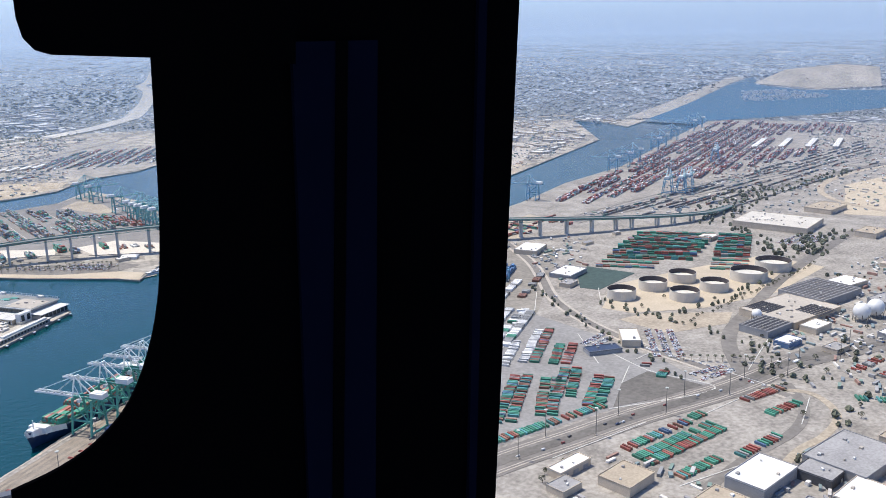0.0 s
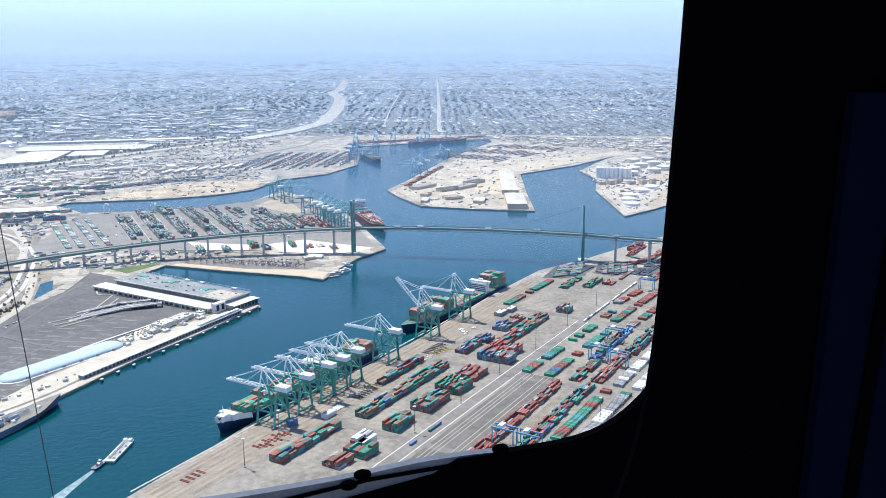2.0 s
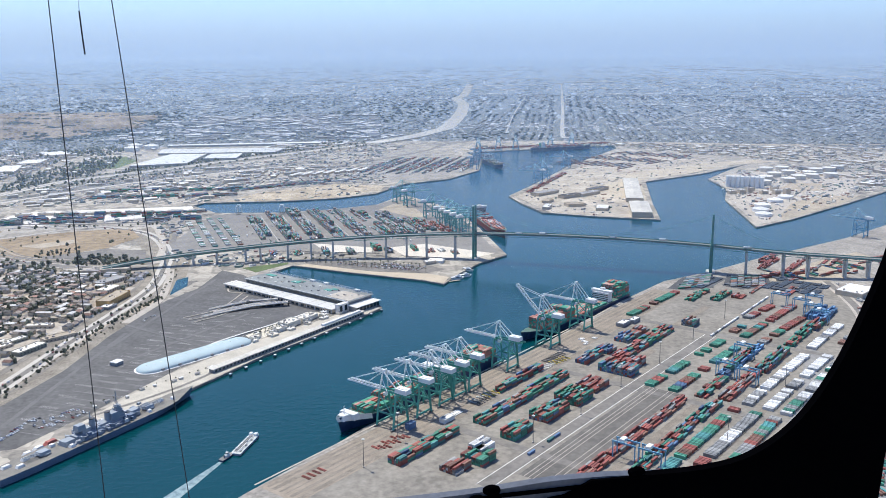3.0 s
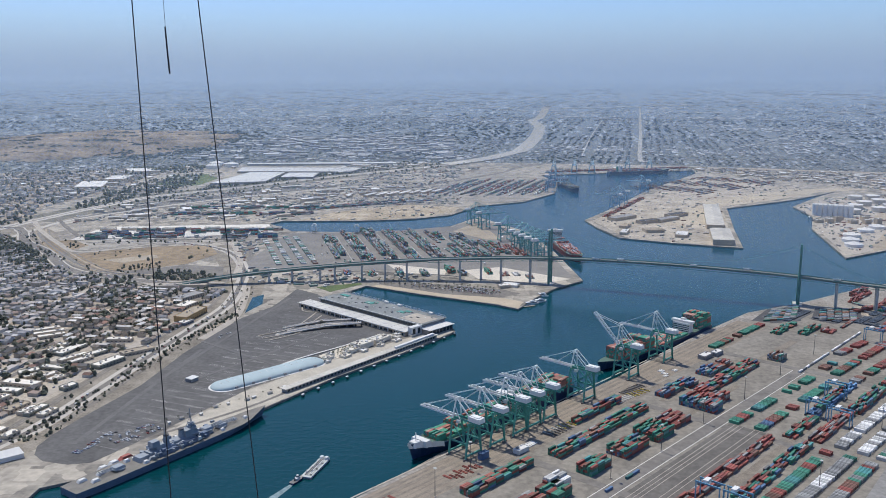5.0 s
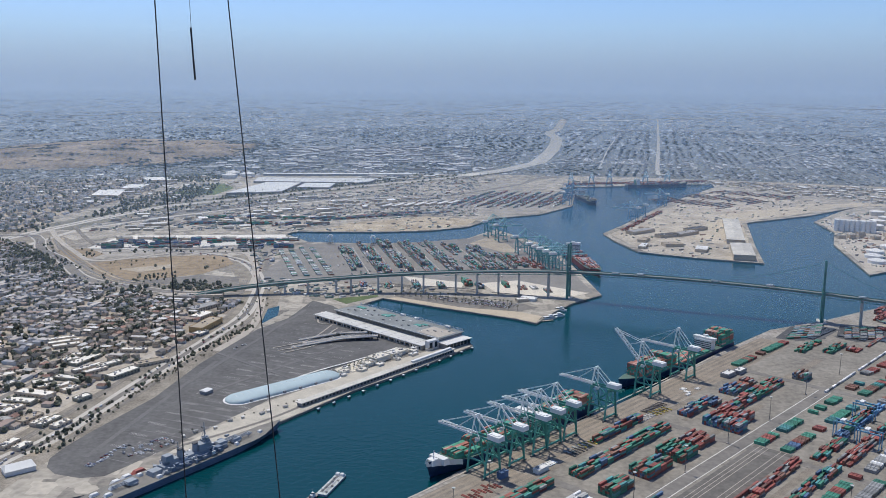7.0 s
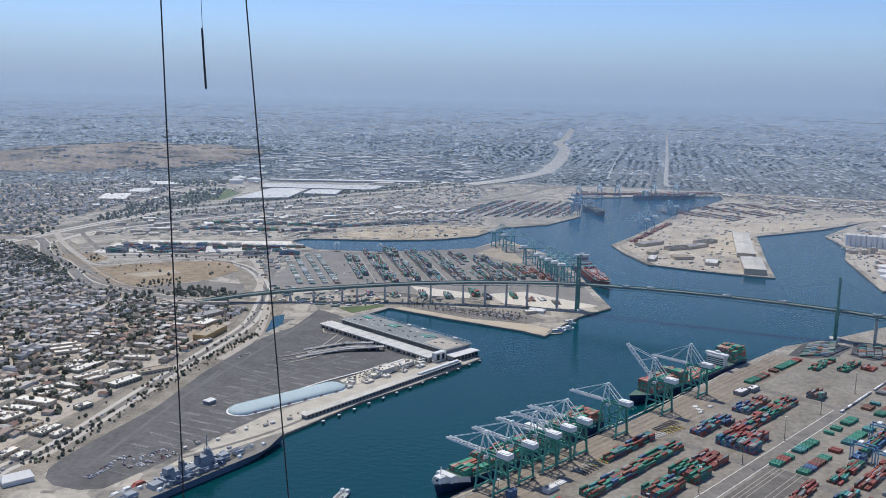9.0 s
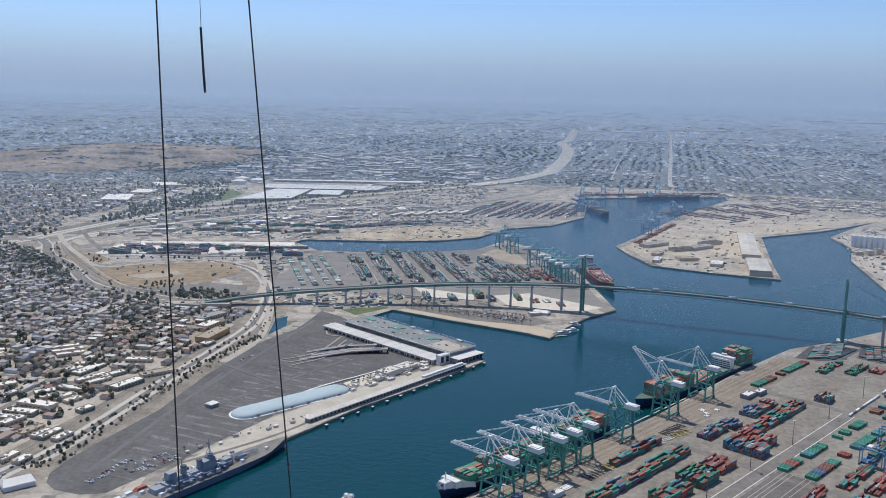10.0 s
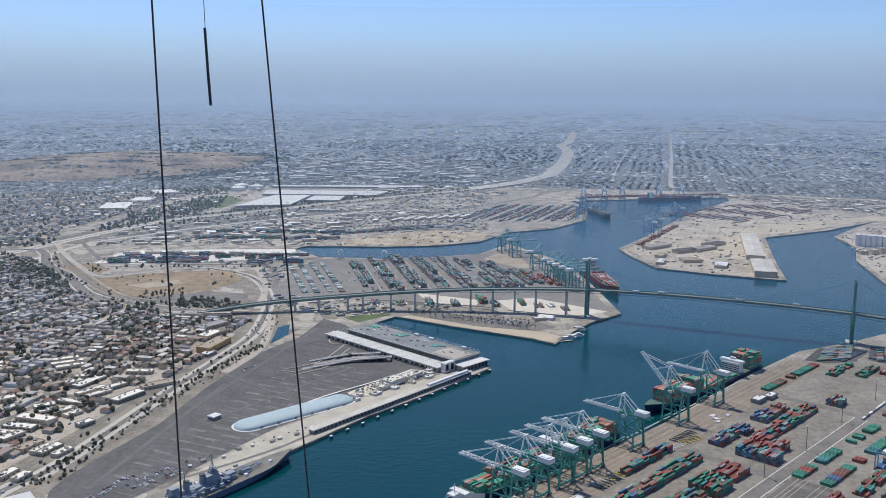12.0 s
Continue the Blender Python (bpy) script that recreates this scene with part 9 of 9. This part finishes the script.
# parked cars
def car_rows(x, y, rz, rows, n, pitch=2.9, lane=15.0, keep=0.75):
    c, s = math.cos(radians(rz)), math.sin(radians(rz))
    for r in range(rows):
        for i in range(n):
            if random.random() < keep:
                a, b = i * pitch, (r // 2) * lane + (r % 2) * 5.2
                px, py = x + c * a - s * b, y + s * a + c * b
                cars.box(px, py, LAND + 0.35, 1.8, 4.4, 0.75, radians(rz))
                cars.box(px, py, LAND + 1.1, 1.6, 2.3, 0.6, radians(rz), top=0.8)


car_rows(-60, 1655, -25, 4, 56, keep=0.22)
car_rows(20, 1618, -25, 6, 30, keep=0.55)
car_rows(720, 770, 60, 6, 36)
car_rows(690, 700, 5, 4, 20)
car_rows(640, 850, 25, 4, 18)
car_rows(-395, 880, 70, 2, 22, keep=0.5)
car_rows(-355, 1300, 55, 2, 14, keep=0.3)
car_rows(1290, 1120, 20, 8, 40)
car_rows(-360, 905, 52, 4, 20, keep=0.4)
for road, n in ((BOULEVARD, 70), (MAIN_ROAD, 26), (CROSS_ROAD, 30), (FREEWAY, 60)):
    for k in range(n):
        i = random.randrange(len(road) - 1); t = random.random()
        (ax_, ay_), (bx_, by_) = road[i], road[i + 1]
        h = math.atan2(by_ - ay_, bx_ - ax_)
        off = random.choice((-5, -2, 2, 5))
        cars.box(ax_ + (bx_ - ax_) * t - math.sin(h) * off, ay_ + (by_ - ay_) * t + math.cos(h) * off, LAND + 1.0, 4.4, 1.8, 1.4, h, 0, top=0.85)
cars.done("parked_cars", [CAR_PAINT], "cars and vans parked in rows and on the roads", "cars")
loose.done("stacked_containers", ISLAND_PAINT, "stacked green, red, blue and grey shipping containers", "containers")
for i, (x, z) in enumerate(((300, 57.5), (345, 58.2), (470, 58.6), (560, 57.6), (700, 51))):
    y = 1675 - 0.379 * (x - 215)
    o = thing("truck", "white articulated truck crossing the bridge", "truck", x, y + (3 if i % 2 else -3), z + 0.6, -21, "bridge traffic")
    bm = bmesh.new(); box(bm, -1.5, 0, 0.9, 12, 2.5, 2.7); part("trailer", bm, WHITE_PAINT, o)
    bm = bmesh.new(); box(bm, 6.4, 0, 0.5, 2.6, 2.4, 2.6, top=0.9); part("cab", bm, C_GREY, o)
    bm = bmesh.new(); box(bm, -1, 0, 0, 13, 2.2, 0.8); part("chassis", bm, STEEL, o)

# ---- the plain: blocks of houses, sheds and trees out to the haze ----
far_water = bmesh.new()
chan = [(2480, 3180), (2700, 3370), (3296, 3835), (4000, 4430), (4740, 5053), (5533, 5648), (5264, 5345), (4780, 4850), (4600, 4230), (4900, 3960), (5300, 3800), (4600, 3350), (3873, 3060), (3300, 2990), (2725, 3034), (2600, 2930)]
vs = [far_water.verts.new((x, y, 0)) for x, y in chan]
far_water.faces.new(vs)
bmesh.ops.triangulate(far_water, faces=far_water.faces[:])
bmesh.ops.subdivide_edges(far_water, edges=far_water.edges[:], cuts=11, use_grid_fill=True)
for v in far_water.verts:
    v.co = far((v.co.x, v.co.y, LAND + 2.5))
for f in far_water.faces:
    f.normal_update()
    if f.normal.z < 0:
        f.normal_flip()
    f.smooth = True
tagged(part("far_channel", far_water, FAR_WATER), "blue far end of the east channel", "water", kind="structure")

random.seed(9)
plain, woods = Pile(), Pile()
AV = math.atan2(7686, 1717)
ac, as_ = math.cos(AV), math.sin(AV)


def in_view(x, y):
    return -33 < math.degrees(math.atan2(x, y)) < 54


bed = [(ax + (bx - ax) * k / 12, ay + (by - ay) * k / 12) for (ax, ay), (bx, by) in zip(N_FREEWAY[9:-1], N_FREEWAY[10:]) for k in range(12)]
for lo, hi, step, size, keep in ((4160, 6000, 42, 20, 0.80), (6000, 9000, 74, 36, 0.75), (9000, 15000, 170, 80, 0.72), (15000, 30000, 430, 210, 0.7)):
    n = int(hi / step) + 2
    for i in range(-n, n):
        for j in range(-n, n):
            u, v = i * step, j * step
            if j % 6 == 0 or i % 11 == 0:
                continue
            x, y = ac * u - as_ * v, as_ * u + ac * v
            ang = AV
            if x < 700 or noise.noise((x / 2500, y / 2500, 8)) > 0.15:      # districts laid out otherwise
                x += step * random.uniform(-0.9, 0.9); y += step * random.uniform(-0.9, 0.9)
                ang += 0.5
            x += random.uniform(-0.2, 0.2) * step; y += random.uniform(-0.2, 0.2) * step
            d = math.hypot(x, y)
            if not (lo < d < hi) or not in_view(x, y) or random.random() > keep or inside(x, y, chan):
                continue
            if ((x + 2190) / 800) ** 2 + ((y - 5450) / 1200) ** 2 < 0.9 or any(abs(x - px) < 75 and abs(y - py) < 60 for px, py in bed):
                continue
            patch = noise.noise((x / 900, y / 900, 3)) + 0.5 * noise.noise((x / 300, y / 300, 5))
            if patch > (0.20 if x < 900 else 0.42):
                woods.blob(x, y, LAND, min(30, size * random.uniform(0.35, 0.6)), min(12, size * 0.3), bend=True)
            elif patch < (-0.24 if d < 9000 else -0.12):
                l = size * random.uniform(1.0, 2.8)
                plain.box(x, y, LAND, l, l * random.uniform(0.3, 0.6), random.uniform(2.5, 4.5), ang, 0, 1 if random.random() < 0.6 else 0, bend=True)
            else:
                l = size * random.uniform(0.45, 0.9)
                plain.box(x, y, LAND, l, l * random.uniform(0.5, 0.9), random.uniform(2, 4), ang + random.choice((0, math.pi / 2)), 0, 0, bend=True)
                if random.random() < (0.95 if x < 700 else 0.8) and d < 15000:
                    woods.blob(x + step * 0.35, y + step * 0.4, LAND, min(16, size * random.uniform(0.2, 0.42)), min(9, size * random.uniform(0.12, 0.24)), bend=True)
strip("far_bank", [(2560, 3330), (3190, 3830), (3950, 4480), (4700, 5120), (5450, 5720)], 120, LAND + 3, melt(mat("hazy_quay", (0.46, 0.42, 0.36), 0.95, var=0.25, size=40)), "pale built-up bank of the far channel", "ground")
boats = Pile()
for k in range(560):
    x, y = random.uniform(3600, 4500), random.uniform(3600, 4350)
    if inside(x, y, [(3680, 3830), (4220, 4400), (4500, 4300), (4300, 3720), (3650, 3680)]):
        boats.box(x, y, LAND + 4, 20, 7, 7, AV, 0, top=0.6, bend=True)
boats.done("marina_boats", [WHITE_PAINT], "white yachts packed in a far marina", "boats")
tan = bmesh.new()
ring_ = [(4672, 4203), (4823, 4917), (6661, 6383), (8033, 6921), (7695, 6163), (5204, 4131)]
cv = tan.verts.new(far((5800, 5300, LAND + 8)))
tv = [tan.verts.new(far((x, y, LAND + 8))) for x, y in ring_]
for a, b in zip(tv, tv[1:] + tv[:1]):
    tan.faces.new((cv, a, b))
bmesh.ops.recalc_face_normals(tan, faces=tan.faces)
tagged(part("far_fill_ground", tan, mat("hazy_sand", (0.40, 0.36, 0.30), 0.95, var=0.4, size=90)), "pale tan vacant port land in the distance", "ground", kind="structure")
for k in range(520):
    x, y = random.uniform(-1250, 60), random.uniform(4330, 6100)
    if not any(abs(x - px) < 85 and abs(y - py) < 80 for px, py in bed) and noise.noise((x / 260, y / 260, 6)) > -0.2:
        l = random.uniform(28, 90)
        plain.box(x, y, LAND, l, l * random.uniform(0.3, 0.7), random.uniform(6, 11), 0.2 + random.choice((0, math.pi / 2)), 0, 1 if random.random() < 0.75 else 0, bend=True)
FAR_SHEDS = melt(pick("distant_pale_roofs", [(0.78, 0.78, 0.76), (0.58, 0.57, 0.55), (0.70, 0.68, 0.64)], 0.9))
# long pale warehouse roofs that stand out across the plain: both ends, depth
for x0, y0, x1, y1, deep in ((1537, 11282, 2234, 11414, 330), (2348, 11847, 2704, 11917, 220), (2892, 12399, 3622, 12548, 380), (7913, 20716, 8512, 20899, 900), (8487, 19760, 9573, 20075, 800), (4763, 14088, 5103, 14164, 300),
                             (4373, 9933, 4646, 9977, 240), (-5535, 12044, -4960, 12174, 300), (-5135, 10566, -4691, 10655, 200), (-5084, 12683, -4705, 12773, 300), (-4167, 17018, -3755, 17144, 500), (722, 16182, 1251, 16324, 420),
                             (1544, 17274, 2001, 17403, 500), (85, 13905, 355, 13968, 260), (365, 11457, 662, 11515, 160), (-437, 13485, -91, 13565, 260), (-5008, 13601, -4272, 13786, 350), (-3638, 11731, -3279, 11808, 160),
                             (-1017, 5919, -809, 5942, 70), (-766, 5621, -477, 5652, 60), (-1174, 5477, -964, 5499, 60), (1637, 4898, 1735, 4907, 40)):
    n = 1 + int(math.hypot(x1 - x0, y1 - y0) / 260)
    for k in range(n):
        t = (k + 0.5) / n
        plain.box(x0 + (x1 - x0) * t, y0 + (y1 - y0) * t + deep * random.uniform(-0.1, 0.1), LAND, math.hypot(x1 - x0, y1 - y0) / n * 0.9, deep * random.uniform(0.6, 1), 9, math.atan2(y1 - y0, x1 - x0), 1, 1, bend=True)
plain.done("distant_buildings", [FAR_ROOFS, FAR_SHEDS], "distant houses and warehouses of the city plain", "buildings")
for k in range(2200):                      # scrub on the brown hill and woods at its foot
    x, y = random.uniform(-2900, -1250), random.uniform(4350, 6600)
    e = ((x + 2190) / 800) ** 2 + ((y - 5450) / 1200) ** 2
    if (noise.noise((x / 200, y / 200, 11)) > 0.12 and e < 1.0) or (0.85 < e < 1.6 and noise.noise((x / 150, y / 150, 2)) > -0.15):
        woods.blob(x, y, LAND + max(0, 30 * (1 - e)), random.uniform(7, 19), random.uniform(4, 9), bend=True)
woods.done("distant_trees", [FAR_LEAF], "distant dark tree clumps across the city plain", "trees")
